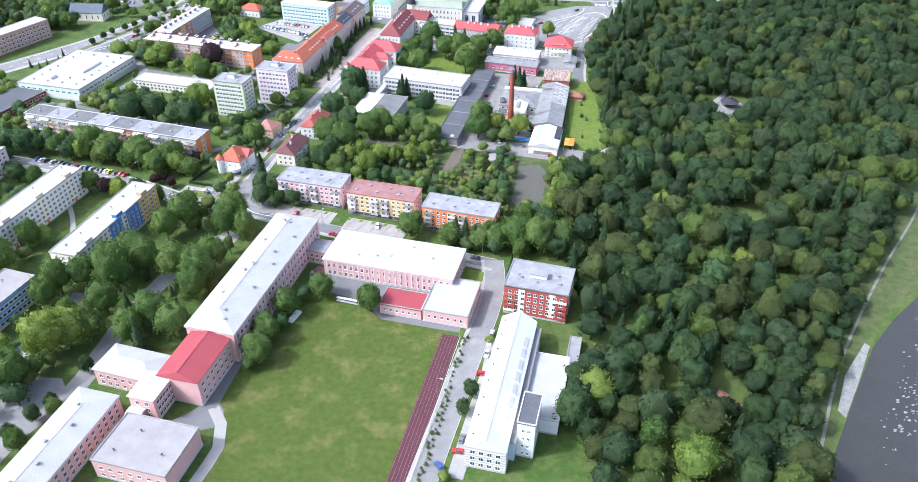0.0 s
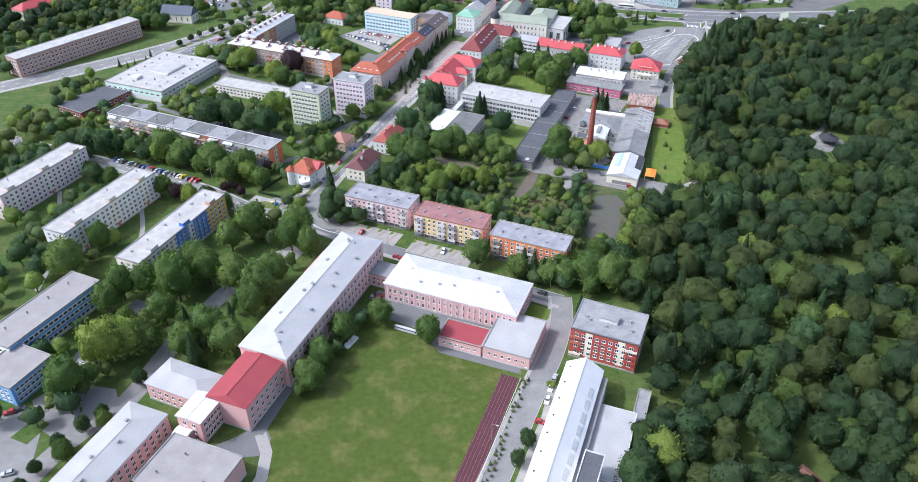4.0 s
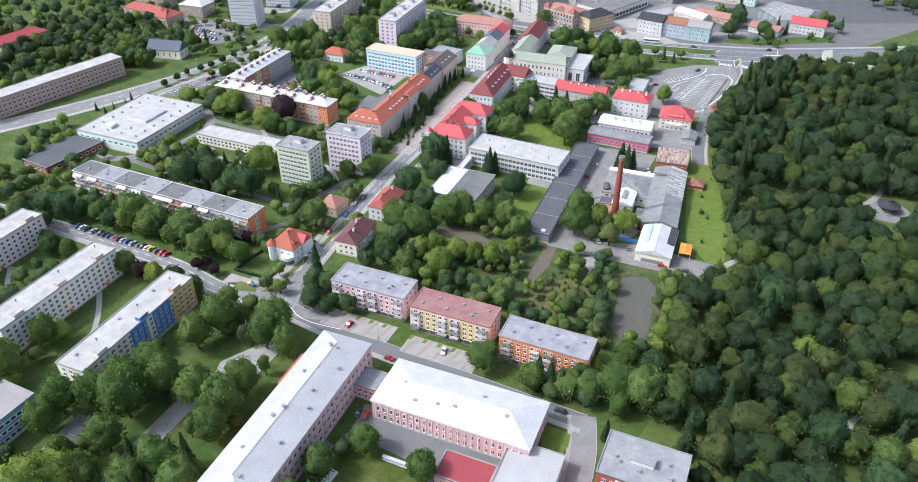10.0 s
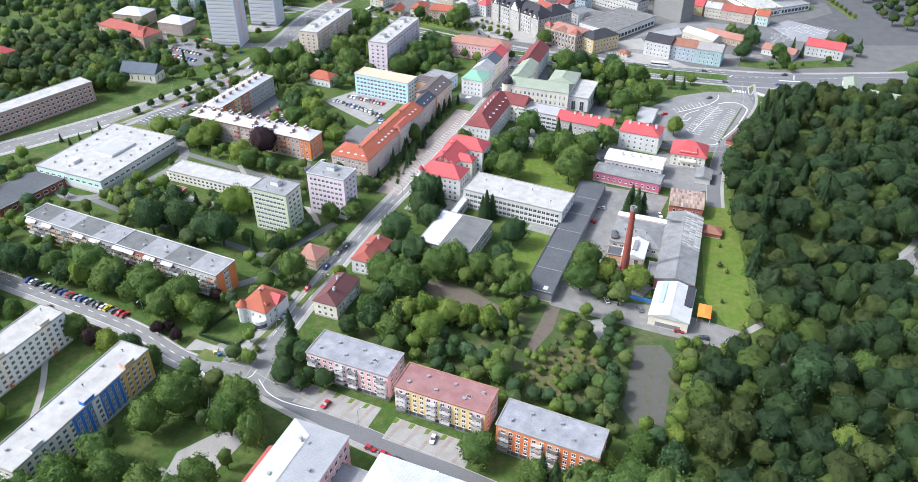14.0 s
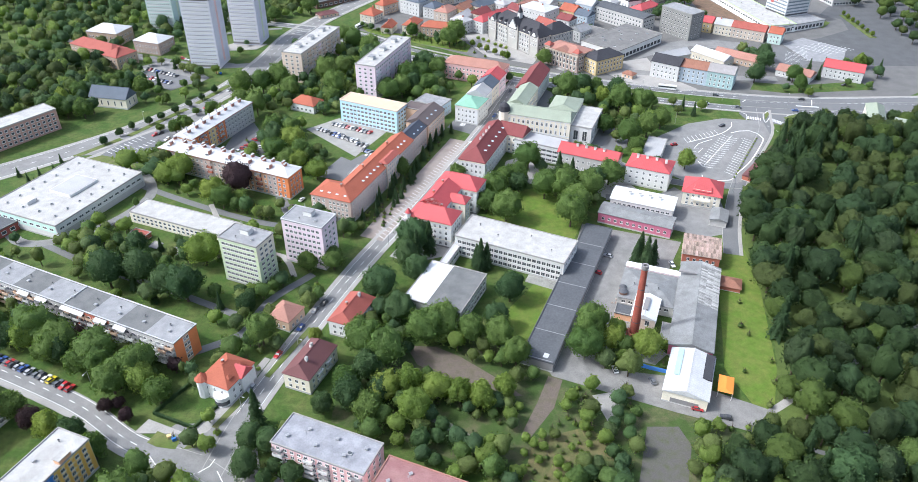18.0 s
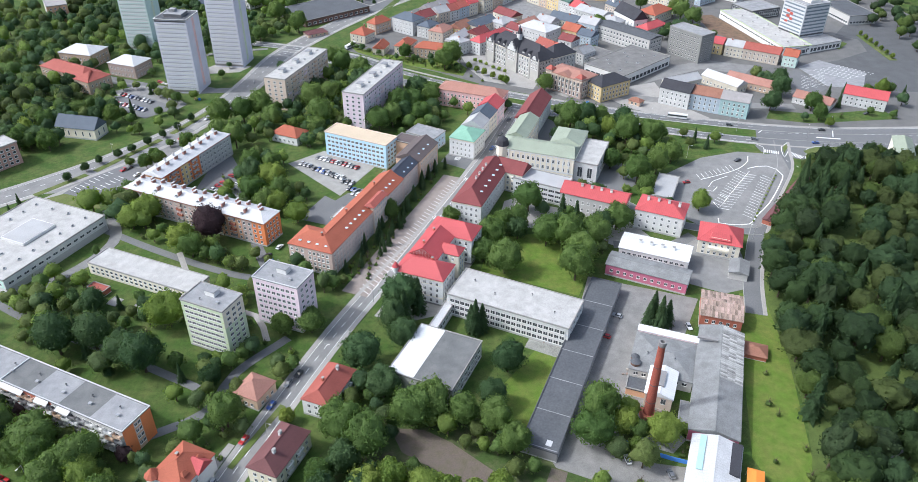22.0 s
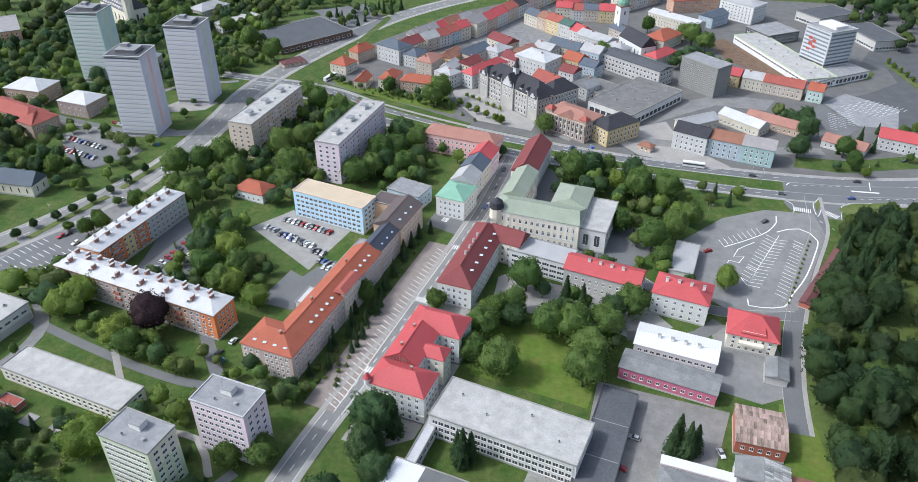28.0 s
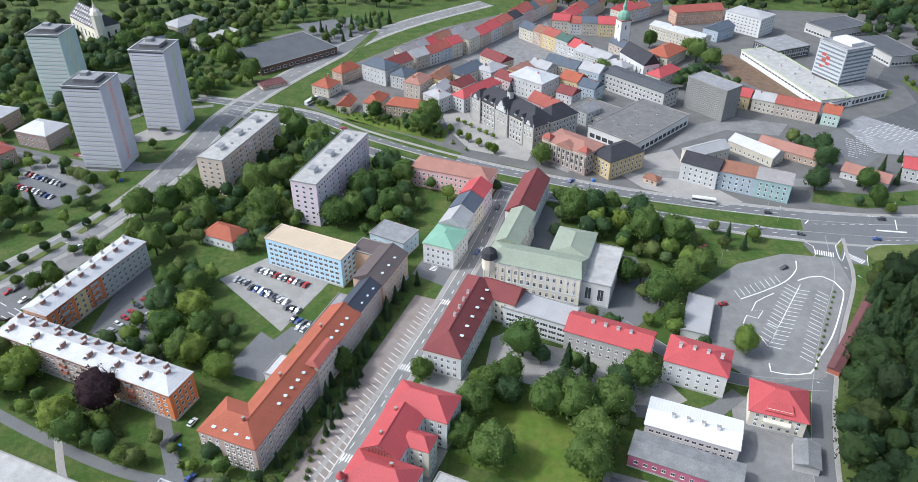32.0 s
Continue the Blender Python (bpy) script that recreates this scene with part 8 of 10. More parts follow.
def street_lamp(x, y, ang):
    global LAMP
    if LAMP is None:
        e = thing("street_lamp", "tall grey street lamp with a curved arm", "lamp", x, y, 0, ang, "street lamps")
        bm = bmesh.new()
        ring(bm, 0.11, 0, 0.07, 8.0, 6)
        part("pole", bm, "metal_grey", e)
        bm = bmesh.new()
        box(bm, 0, -0.04, 7.9, 1.7, 0.04, 8.0)
        part("arm", bm, "metal_grey", e)
        bm = bmesh.new()
        box(bm, 1.4, -0.16, 7.8, 2.2, 0.16, 7.98)
        part("lamp_head", bm, "grey_pale", e)
        LAMP = e
    else:
        copy_thing(LAMP, pose(x, y, 0, 0, 0, ang))


for x, y, an in ((-24, 301, 60), (16, 286, 240), (48, 268, 240), (-62, 350, 340), (-47, 380, 340), (-33, 420, 340), (-18, 455, 160), (4, 500, 160), (-120, 362, 250), (-165, 382, 250), (30, 213, 340), (18, 186, 340), (-150, 616, 330), (-136, 652, 330),
                 (-124, 700, 340), (-180, 590, 320), (100, 655, 70), (140, 641, 70), (190, 626, 80), (230, 617, 80), (160, 505, 160), (180, 552, 150), (150, 590, 0), (190, 640, 250), (250, 632, 250)):
    street_lamp(x, y, an)
# white benches and a goal by the field
goal = thing("goal", "white football goal frame lying at the field edge", "goal", -34.5, 235, 0, 60)
box_part(goal, "net_frame", -3.5, -1.2, 0.0, 3.5, 1.2, 0.9, "frame")
bench = thing("stand", "long pale covered bench beside the pitch", "bench", -13, 241, 0, 156)
box_part(bench, "seat", -5, -0.5, 0.4, 5, 0.5, 0.5, "metal_white")
box_part(bench, "canopy", -5, -0.8, 1.9, 5, 0.5, 2.0, "metal_white")
for i in range(6):
    box_part(bench, "post", -5 + 2 * i - 0.04, 0.4, 0, -5 + 2 * i + 0.04, 0.48, 1.9, "metal_grey")
# recycling bins on the verges
for i, (x, y, c) in enumerate(((-84, 338, "yellow"), (-82, 337, "blue"), (-69, 484, "yellow"), (-67.5, 485, "blue"), (-157, 672, "yellow"), (-154, 671, "blue"), (104, 668, "blue"))):
    b = thing("recycling_bin", "%s plastic recycling bin on the verge" % c, "bin", x, y, 0, 30, "recycling bins")
    box_part(b, "bin", -0.7, -0.6, 0, 0.7, 0.6, 1.3, c)
    box_part(b, "lid", -0.75, -0.65, 1.3, 0.75, 0.65, 1.45, c)


# ---------------------------------------------------------------- trees
def crown_mesh(name, seed, material, r=4.3, hgt=9.0, lobes=30, tufts=1000, fir=False, size=(0.24, 0.5), sub=3, bough=(0.3, 0.46)):
    """A crown: many rounded boughs grown together, with small leaf sprays that break its outline."""
    rg = random.Random(seed)
    bm = bmesh.new()
    spots = []
    if fir:
        n = 11
        for i in range(n):
            z0 = hgt * i / n * 0.95
            rr = r * (1 - i / n) ** 0.8 * rg.uniform(0.8, 1.15) + 0.2
            k = 14
            tip = bm.verts.new((0, 0, z0 + hgt * 0.2))
            rim = [bm.verts.new((rr * f * math.cos(2 * math.pi * j / k + i), rr * f * math.sin(2 * math.pi * j / k + i), z0 - (0.8 if j % 2 else 0.0))) for j, f in ((j, rg.uniform(0.8, 1.2) * (1.0 if j % 2 else 0.55)) for j in range(k))]
            for j in range(k):
                bm.faces.new((rim[j], rim[(j + 1) % k], tip))
            for j in range(tufts // n):
                an = rg.uniform(0, 6.28)
                u = rg.uniform(0.3, 1.1)
                spots.append((Vector((rr * u * math.cos(an), rr * u * math.sin(an), z0 + hgt * 0.2 * (1 - u))), Vector((math.cos(an), math.sin(an), 0.5)), rg.uniform(0.26, 0.5)))
    else:
        rad = np.array((r * rg.uniform(0.88, 1.1), r * rg.uniform(0.88, 1.1), hgt * 0.5))
        mid = np.array((0, 0, hgt * 0.48))
        cen, rho = [], []
        for i in range(lobes):
            an = i * 2.4 + rg.uniform(-0.5, 0.5)
            z = -0.55 + 1.5 * (i + 0.5) / lobes
            z += rg.uniform(-0.1, 0.1)
            z = max(-0.7, min(0.98, z))
            c = math.sqrt(1 - z * z)
            p = rg.uniform(*bough)
            q = rg.uniform(0.78, 1.2) - p
            cen.append((q * c * math.cos(an), q * c * math.sin(an), q * z))
            rho.append(p)
        cen, rho = np.array(cen), np.array(rho)

        def reach(d):
            """How far the crown reaches along each direction, and the bough met there."""
            dc = d @ cen.T
            disc = dc ** 2 - (cen ** 2).sum(1) + rho ** 2
            t = np.where(disc > 0, dc + np.sqrt(np.maximum(disc, 0)), 0.0)
            return np.maximum(t.max(1), 0.5), t.argmax(1)

        bmesh.ops.create_icosphere(bm, subdivisions=sub, radius=1.0)
        d = np.array([v.co[:] for v in bm.verts])
        d /= np.linalg.norm(d, axis=1)[:, None]
        t, _ = reach(d)
        t = np.where(d[:, 2] < -0.2, np.minimum(t, 0.9), t) * 0.93
        for v, p in zip(list(bm.verts), d * t[:, None] * rad + mid):
            v.co = Vector(p) * (1.0 + 0.07 * noise.noise(Vector(p) * 1.3))
        low = [f for f in bm.faces if f.calc_center_median().z < hgt * 0.2 and f.normal.z < -0.75]
        bmesh.ops.delete(bm, geom=low, context="FACES")
        for j in range(tufts):
            z = rg.uniform(-0.6, 1.0)
            an, c = rg.uniform(0, 6.28), math.sqrt(1 - z * z)
            e = np.array([(c * math.cos(an), c * math.sin(an), z)])
            t, k = reach(e)
            p = e[0] * t[0]
            n = Vector((p - cen[k[0]]) / rad).normalized() + Vector((rg.gauss(0, 0.55), rg.gauss(0, 0.55), rg.gauss(0.15, 0.5)))
            spots.append((Vector(p * rad * rg.uniform(0.9, 1.07) + mid), n.normalized(), rg.uniform(*size) * r / 4.3))
    for p, n, s in spots:
        t = n.orthogonal().normalized()
        t.rotate(Matrix.Rotation(rg.uniform(0, 6.28), 3, n))
        b = n.cross(t)
        t2 = (t + n * rg.uniform(-0.5, 0.5)).normalized()
        v = [bm.verts.new(p + t2 * s * a + b * s * c + n * s * d) for a, c, d in ((-1, 0, 0.1), (-0.1, -0.6, 0.25), (1, 0.1, -0.15), (0.1, 0.65, 0.2))]
        bm.faces.new((v[0], v[1], v[2]))
        bm.faces.new((v[0], v[2], v[3]))
    for f in bm.faces:
        f.smooth = True
    return mesh_of(bm, name, material)


def trunk_mesh(h, r):
    """A tapered trunk with four limbs."""
    bm = bmesh.new()
    ring(bm, r, 0, r * 0.7, h * 0.5, 7, cap=False)
    ring(bm, r * 0.7, h * 0.5, r * 0.25, h, 7)
    for i in range(4):
        an = i * 1.6 + 0.4
        d = Vector((math.cos(an), math.sin(an), 0.9)).normalized()
        s = Vector((-math.sin(an), math.cos(an), 0))
        u = d.cross(s)
        a0, a1 = Vector((0, 0, h * 0.5)), Vector((0, 0, h * 0.5)) + d * h * 0.5
        lo = [bm.verts.new(a0 + (s * math.cos(k * 2.09) + u * math.sin(k * 2.09)) * r * 0.45) for k in range(3)]
        hi = [bm.verts.new(a1 + (s * math.cos(k * 2.09) + u * math.sin(k * 2.09)) * r * 0.15) for k in range(3)]
        for k in range(3):
            bm.faces.new((lo[k], lo[(k + 1) % 3], hi[(k + 1) % 3], hi[k]))
    return mesh_of(bm, "trunk", "trunk")


TRUNK = trunk_mesh(6.0, 0.3)
KINDS = {
    "broad": [crown_mesh("crown", 11 + i, "leaf", 4.4, 9.2) for i in range(4)],
    "light": [crown_mesh("crown", 31 + i, "leaf_light", 4.2, 8.6) for i in range(3)],
    "dark": [crown_mesh("crown", 51 + i, "leaf_dark", 4.4, 9.4) for i in range(3)],
    "tall": [crown_mesh("crown", 71 + i, "leaf", 3.0, 11.0) for i in range(2)],
    "fir": [crown_mesh("crown", 91 + i, "leaf_fir", 3.1, 12.5, tufts=800, fir=True) for i in range(3)],
    "purple": [crown_mesh("crown", 101, "leaf_purple", 4.2, 8.4)],
    "bush": [crown_mesh("crown", 111 + i, "leaf_light", 2.0, 3.4, 9, 200, sub=2) for i in range(3)],
}
# spreading old trees with many boughs
BROAD = dict(lobes=64, tufts=960, size=(0.16, 0.34), bough=(0.17, 0.36))
GROWN = {
    "broad": [crown_mesh("crown", 131 + i, "leaf", 4.4, 8.4, **BROAD) for i in range(4)],
    "light": [crown_mesh("crown", 151 + i, "leaf_light", 4.3, 8.2, **BROAD) for i in range(3)],
    "dark": [crown_mesh("crown", 171 + i, "leaf_dark", 4.4, 8.8, **BROAD) for i in range(3)],
    "purple": [crown_mesh("crown", 191, "leaf_purple", 4.2, 8.0, **BROAD)],
}
SPRAY = dict(lobes=40, tufts=275, size=(0.24, 0.48), bough=(0.2, 0.4))
SMALL = dict(lobes=22, tufts=96, size=(0.38, 0.7), sub=2)
PARKS = {
    "broad": [crown_mesh("crown", 211 + i, "leaf", 4.4, 9.0, **SPRAY) for i in range(6)],
    "light": [crown_mesh("crown", 231 + i, "leaf", 4.2, 8.6, **SPRAY) for i in range(4)],
    "dark": [crown_mesh("crown", 251 + i, "leaf", 4.4, 9.2, **SPRAY) for i in range(5)],
    "tall": [crown_mesh("crown", 271 + i, "leaf", 3.2, 10.5, **SPRAY) for i in range(2)],
    "fir": [crown_mesh("crown", 291 + i, "leaf_fir", 2.7, 12.5, tufts=260, fir=True) for i in range(3)],
    "purple": [crown_mesh("crown", 301, "leaf_purple", 4.2, 8.4, **SPRAY)],
}
WOODS = {
    "broad": [crown_mesh("crown", 321 + i, "leaf", 4.4, 9.2, **SMALL) for i in range(5)],
    "light": [crown_mesh("crown", 331 + i, "leaf", 4.2, 8.6, **SMALL) for i in range(4)],
    "dark": [crown_mesh("crown", 341 + i, "leaf", 4.4, 9.4, **SMALL) for i in range(4)],
    "tall": [crown_mesh("crown", 351 + i, "leaf", 3.0, 11.0, **SMALL) for i in range(2)],
    "fir": [crown_mesh("crown", 361 + i, "leaf_fir", 2.7, 12.5, tufts=180, fir=True) for i in range(2)],
    "purple": [crown_mesh("crown", 371, "leaf_purple", 4.2, 8.4, **SMALL)],
    "bush": [crown_mesh("crown", 381 + i, "leaf_light", 2.0, 3.4, 9, 70, size=(0.4, 0.75), sub=2) for i in range(3)],
}
TREE_LABEL = {"broad": "leafy broad-leaved tree in full summer foliage", "light": "light green broad-leaved tree in full leaf",
              "dark": "dense dark green broad-leaved tree", "tall": "slender tall green tree", "fir": "dark green pointed fir tree",
              "purple": "copper-leaved dark purple tree", "bush": "low rounded green bush"}
tr = random.Random(21)
TREES = []


def tree(kind, x, y, s=1.0, z=0.0):
    me = tr.choice(GROWN[kind] if s > 1.2 and kind in GROWN else KINDS[kind])
    low = {"bush": 0.0, "fir": 0.8}.get(kind, 0.9)
    e = thing("bush" if kind == "bush" else "tree", TREE_LABEL[kind], "bush" if kind == "bush" else "tree", x, y, z, tr.uniform(0, 360), "trees")
    e.scale = (s * tr.uniform(0.92, 1.1), s * tr.uniform(0.92, 1.1), s * tr.uniform(0.9, 1.15) * (1.3 if y < 320 and x < -50 else 1.08))
    if kind != "bush":
        part("trunk", TRUNK, None, e)
    part("crown", me, None, e, "", pose(0, 0, low))
    TREES.append((x, y))
    return e


def inside(x, y, poly):
    c = False
    for (x0, y0), (x1, y1) in zip(poly, poly[1:] + poly[:1]):
        if (y0 > y) != (y1 > y) and x < (x1 - x0) * (y - y0) / (y1 - y0) + x0:
            c = not c
    return c


def scatter(poly, gap, mix, size=(0.8, 1.2), clear=1.5, limit=400, holes=(), seed=1):
    """Spots in an area that keep a distance from one another and from houses."""
    rg = random.Random(seed)
    xs, ys = [p[0] for p in poly], [p[1] for p in poly]
    got, grid = [], {}
    for _ in range(int(6 * (max(xs) - min(xs)) * (max(ys) - min(ys)) / gap ** 2)):
        if len(got) >= limit:
            break
        x, y = rg.uniform(min(xs), max(xs)), rg.uniform(min(ys), max(ys))
        s = rg.uniform(*size)
        g = gap * (0.75 + 0.25 * s)
        cell = (int(x // gap), int(y // gap))
        if any(abs(x - a) < 4.5 * s and abs(y - b) < 4.5 * s for a, b in TREES):
            continue
        if not inside(x, y, poly) or blocked(x, y, clear * s) or any(math.hypot(x - a, y - b) < c for a, b, c in holes):
            continue
        if any(math.hypot(x - a, y - b) < g for i in (-1, 0, 1) for j in (-1, 0, 1) for a, b in grid.get((cell[0] + i, cell[1] + j), ())):
            continue
        grid.setdefault(cell, []).append((x, y))
        got.append((rg.choice(mix), x, y, s))
    return got


GROVES = []


def grove(poly, gap, mix, size=(0.8, 1.2), clear=1.5, limit=400, holes=(), seed=1):
    """Trees of the streets and yards: the first ones as things, the rest joined."""
    for q in scatter(poly, gap, mix, size, clear, limit, holes, seed):
        if seed > 59 and q[2] < 620 and blocked(q[1], q[2] + 7 * q[3], 1.0):
            continue
        GROVES.append(q)


def plant(kind, spots):
    """Single trees; those close to a wall stay smaller."""
    for x, y, s in spots:
        if x < -50 and y < 320:
            s *= 0.9
        if any(math.hypot(x - a, y - b) < 2.5 + 2.3 * s for a, b in TREES) or blocked(x, y, 0.6 * s):
            continue
        if -146 < x < -92 and 448 < y < 470 and s > 1.1:
            continue
        if kind not in ("fir", "bush"):
            s = min(s, 1.75) * (0.82 if blocked(x, y, 3.0 * s) else 1.0)
        tree(kind, x, y, s)


def wood(name, label, spots, leaves, crowns):
    """A wood too large to count: its crowns and trunks in one mesh."""
    V, F, MI, n = [], [], [], 0
    rg = random.Random(3)
    cache = {}

    def arr(me):
        if me.name not in cache:
            co = np.empty(len(me.vertices) * 3, np.float32)
            me.vertices.foreach_get("co", co)
            me.calc_loop_triangles()
            ti = np.empty(len(me.loop_triangles) * 3, np.int32)
            me.loop_triangles.foreach_get("vertices", ti)
            cache[me.name] = co.reshape(-1, 3), ti.reshape(-1, 3)
        return cache[me.name]

    slot = {"broad": (0, 0, 3, 4, 5), "light": (1, 1, 4), "dark": (2, 3), "tall": (0, 4, 5), "fir": (6,), "purple": (7,), "bush": (1, 4, 0)}
    for k, x, y, s in spots:
        for me, mi, up in ((rg.choice(crowns[k]), rg.choice(slot[k]), {"fir": 0.8, "bush": 0.0}.get(k, 1.3)), (TRUNK, 8, 0.0)):
            co, ti = arr(me)
            an = rg.uniform(0, 6.28)
            c, q = math.cos(an), math.sin(an)
            sz = s * rg.uniform(0.9, 1.15)
            P = np.empty_like(co)
            P[:, 0] = x + s * (co[:, 0] * c - co[:, 1] * q)
            P[:, 1] = y + s * (co[:, 0] * q + co[:, 1] * c)
            P[:, 2] = sz * (co[:, 2] + up)
            V.append(P)
            F.append(ti + n)
            MI.append(np.full(len(ti), mi, np.int32))
            n += len(co)
    V, F, MI = np.concatenate(V), np.concatenate(F), np.concatenate(MI)
    me = bpy.data.meshes.new(name)
    me.vertices.add(len(V))
    me.vertices.foreach_set("co", V.ravel())
    me.loops.add(len(F) * 3)
    me.loops.foreach_set("vertex_index", F.ravel())
    me.polygons.add(len(F))
    me.polygons.foreach_set("loop_start", np.arange(0, len(F) * 3, 3, dtype=np.int32))
    me.polygons.foreach_set("material_index", MI)
    me.polygons.foreach_set("use_smooth", np.ones(len(F), bool))
    for m in leaves + [M["leaf_fir"], M["leaf_purple"], M["trunk"]]:
        me.materials.append(m)
    me.update(calc_edges=True)
    return tagged(new(name, me), label, "wood", "", "stuff")



keep_free(-114.5, 298.3, 60, 12, 67.8)
keep_free(-154.5, 319.6, 58, 12, 67)
plant("light", ((-112, 213.6, 1.31), (-124.8, 224.1, 1.95), (-129.9, 225.4, 1.25), (-119.3, 228.8, 2), (-0.5, 345.9, 1.29), (-77.9, 346.7, 1.37), (23.2, 351.1, 1.2), (15.2, 353.8, 1.11), (-11.2, 356.4, 1.22), (7.1, 356.5, 1.22), (31.4, 356.5, 1.02), (-3.2, 359.2, 1.13), (77.3, 373.9, 0.76), (87.3, 378.6, 1.33), (74.4, 381.7, 1.11), (-41.7, 387.1, 0.67), (-99.1, 438.8, 1.99), (-110.7, 493.4, 1.66), (-146.9, 504.8, 2), (-140.4, 512.1, 2), (-139.8, 515.5, 2), (-134.4, 517.2, 2), (-61.3, 518.3, 1.48), (-137, 524.3, 2), (-73.7, 527.5, 1.3), (140.7, 530.7, 1.21), (-127.9, 531.5, 1.65), (108.6, 617.5, 1.14), (249.9, 632.5, 0.84), (306, 684, 1.0)))
plant("light", ((51.7, 701.4, 0.59), (48.5, 706, 0.51), (42.9, 711.4, 0.51), (36.8, 717, 0.52), (31.6, 723.5, 0.52), (26.3, 730.2, 0.53)))
plant("dark", ((-54.6, 312.2, 1.22), (-53.7, 322.2, 1.5), (-54.1, 332.8, 1.28), (-207.3, 368.8, 2), (-171.4, 384.7, 2), (-203.5, 384.8, 2), (-185.4, 390.4, 2), (30.1, 394.8, 1.24), (-196.8, 396.1, 2), (-9.2, 399.9, 1.83), (-72.8, 405, 1.08), (-45.9, 405.1, 1.18), (-99.7, 412.4, 2), (36.6, 412.9, 1.41), (-18.7, 414.6, 1.78), (-108.7, 416.2, 1.66), (-135.9, 422, 1.74), (-123, 424.8, 1.98), (-3.6, 426.5, 1.34), (-8, 437, 1.5), (-133.1, 447.6, 1.26), (-6.1, 448.2, 1.67), (46.4, 504.4, 1.05), (65.8, 507.1, 1.18), (87.7, 509.8, 1.31), (118.3, 622.8, 1.74), (96.1, 628.5, 1.6), (-15.5, 635.3, 1.46), (221.2, 656.9, 2), (231.8, 663.2, 2)))
plant("dark", ((-9.1, 672.3, 1.89), (-48.5, 679.5, 1.78), (235.7, 680, 2), (241.6, 698, 2), (397.1, 921.8, 2), (397.9, 953.8, 2)))
plant("broad", ((-122.3, 179.7, 1.12), (-114.5, 194, 0.92), (-122.3, 200.5, 1.64), (-131.3, 207.4, 2), (-46.6, 210.9, 1.23), (-50.7, 221.2, 0.92), (-44.1, 221.9, 1.26), (-96.4, 228.7, 1.78), (-79.2, 228.7, 1.74), (-79.7, 231.9, 1.81), (-4, 234.5, 1.18), (-88.3, 236.5, 1.72), (-37.1, 236.7, 1.31), (-88.8, 241, 1.71), (-23.2, 246.2, 1.21), (-109.5, 246.6, 1.92), (-29.2, 247, 1.58), (-102.4, 249, 1.66), (-75.6, 251.6, 1.61), (-112.7, 251.7, 1.8), (-134.5, 254.6, 1.64), (-96.8, 260.2, 1.91), (-74.9, 261.1, 2), (-108.3, 261.6, 1.98), (-70.1, 263, 1.87), (-110.6, 263.1, 1.84), (-131.9, 263.2, 2), (81.8, 265.5, 1.54), (73.2, 265.6, 1.86), (-122.4, 266.2, 2)))
plant("broad", ((-85.4, 266.6, 1.97), (54.5, 270.2, 1.31), (64.3, 270.2, 1.76), (28.5, 271.8, 1.52), (47.1, 271.8, 1.31), (-70, 272.1, 1.57), (-91.9, 272.2, 1.84), (-113.2, 272.5, 2), (-98.6, 272.6, 2), (34.2, 274.9, 1.32), (-84.8, 278.5, 1.62), (-160.7, 278.8, 1.92), (-106, 281.9, 1.67), (-166.2, 285.4, 1.43), (16.9, 285.5, 1.68), (-58.3, 291.9, 1.4), (-111.6, 292.1, 1.47), (-67.5, 297.3, 1.55), (-94.5, 297.4, 1.59), (-154.2, 299.4, 1.45), (-63.8, 302.7, 1.8), (-87.5, 306.6, 2), (-110.4, 358.8, 1.47), (-122.5, 364.2, 1.63), (-104.3, 365.9, 2), (-12.7, 373.6, 1.92), (36.6, 373.8, 1.49), (-122.1, 374.5, 1.66), (-138, 377.5, 1.71), (63.6, 378.5, 1.64)))
plant("broad", ((-21.9, 379.8, 1.96), (30.5, 383.2, 1.42), (-62, 385.4, 1.48), (-149, 385.8, 1.77), (-95.9, 386, 1.29), (-53.7, 386.1, 1.13), (1.8, 386.3, 1.65), (19.6, 386.4, 1.32), (66.7, 386.5, 2), (-70.1, 389.4, 1.85), (8.4, 389.6, 1.77), (-25.7, 392.9, 1.13), (-56.5, 399.7, 0.82), (-5.7, 399.9, 1.71), (3.5, 399.9, 1.59), (15.1, 400, 1.71), (-52.3, 434.7, 1.27), (-41, 435.6, 1.52), (-97.8, 461.9, 1.68), (69.7, 471.4, 1.87), (38.6, 476.6, 1.67), (-119.8, 477.3, 2), (-89.1, 479.4, 1.62), (73.4, 482.4, 2), (29.1, 485.5, 1.5), (-104.4, 488.4, 2), (-118.1, 492.5, 1.74), (69.4, 495.6, 1.98), (81.7, 498.2, 1.9), (59.5, 498.5, 1.57)))
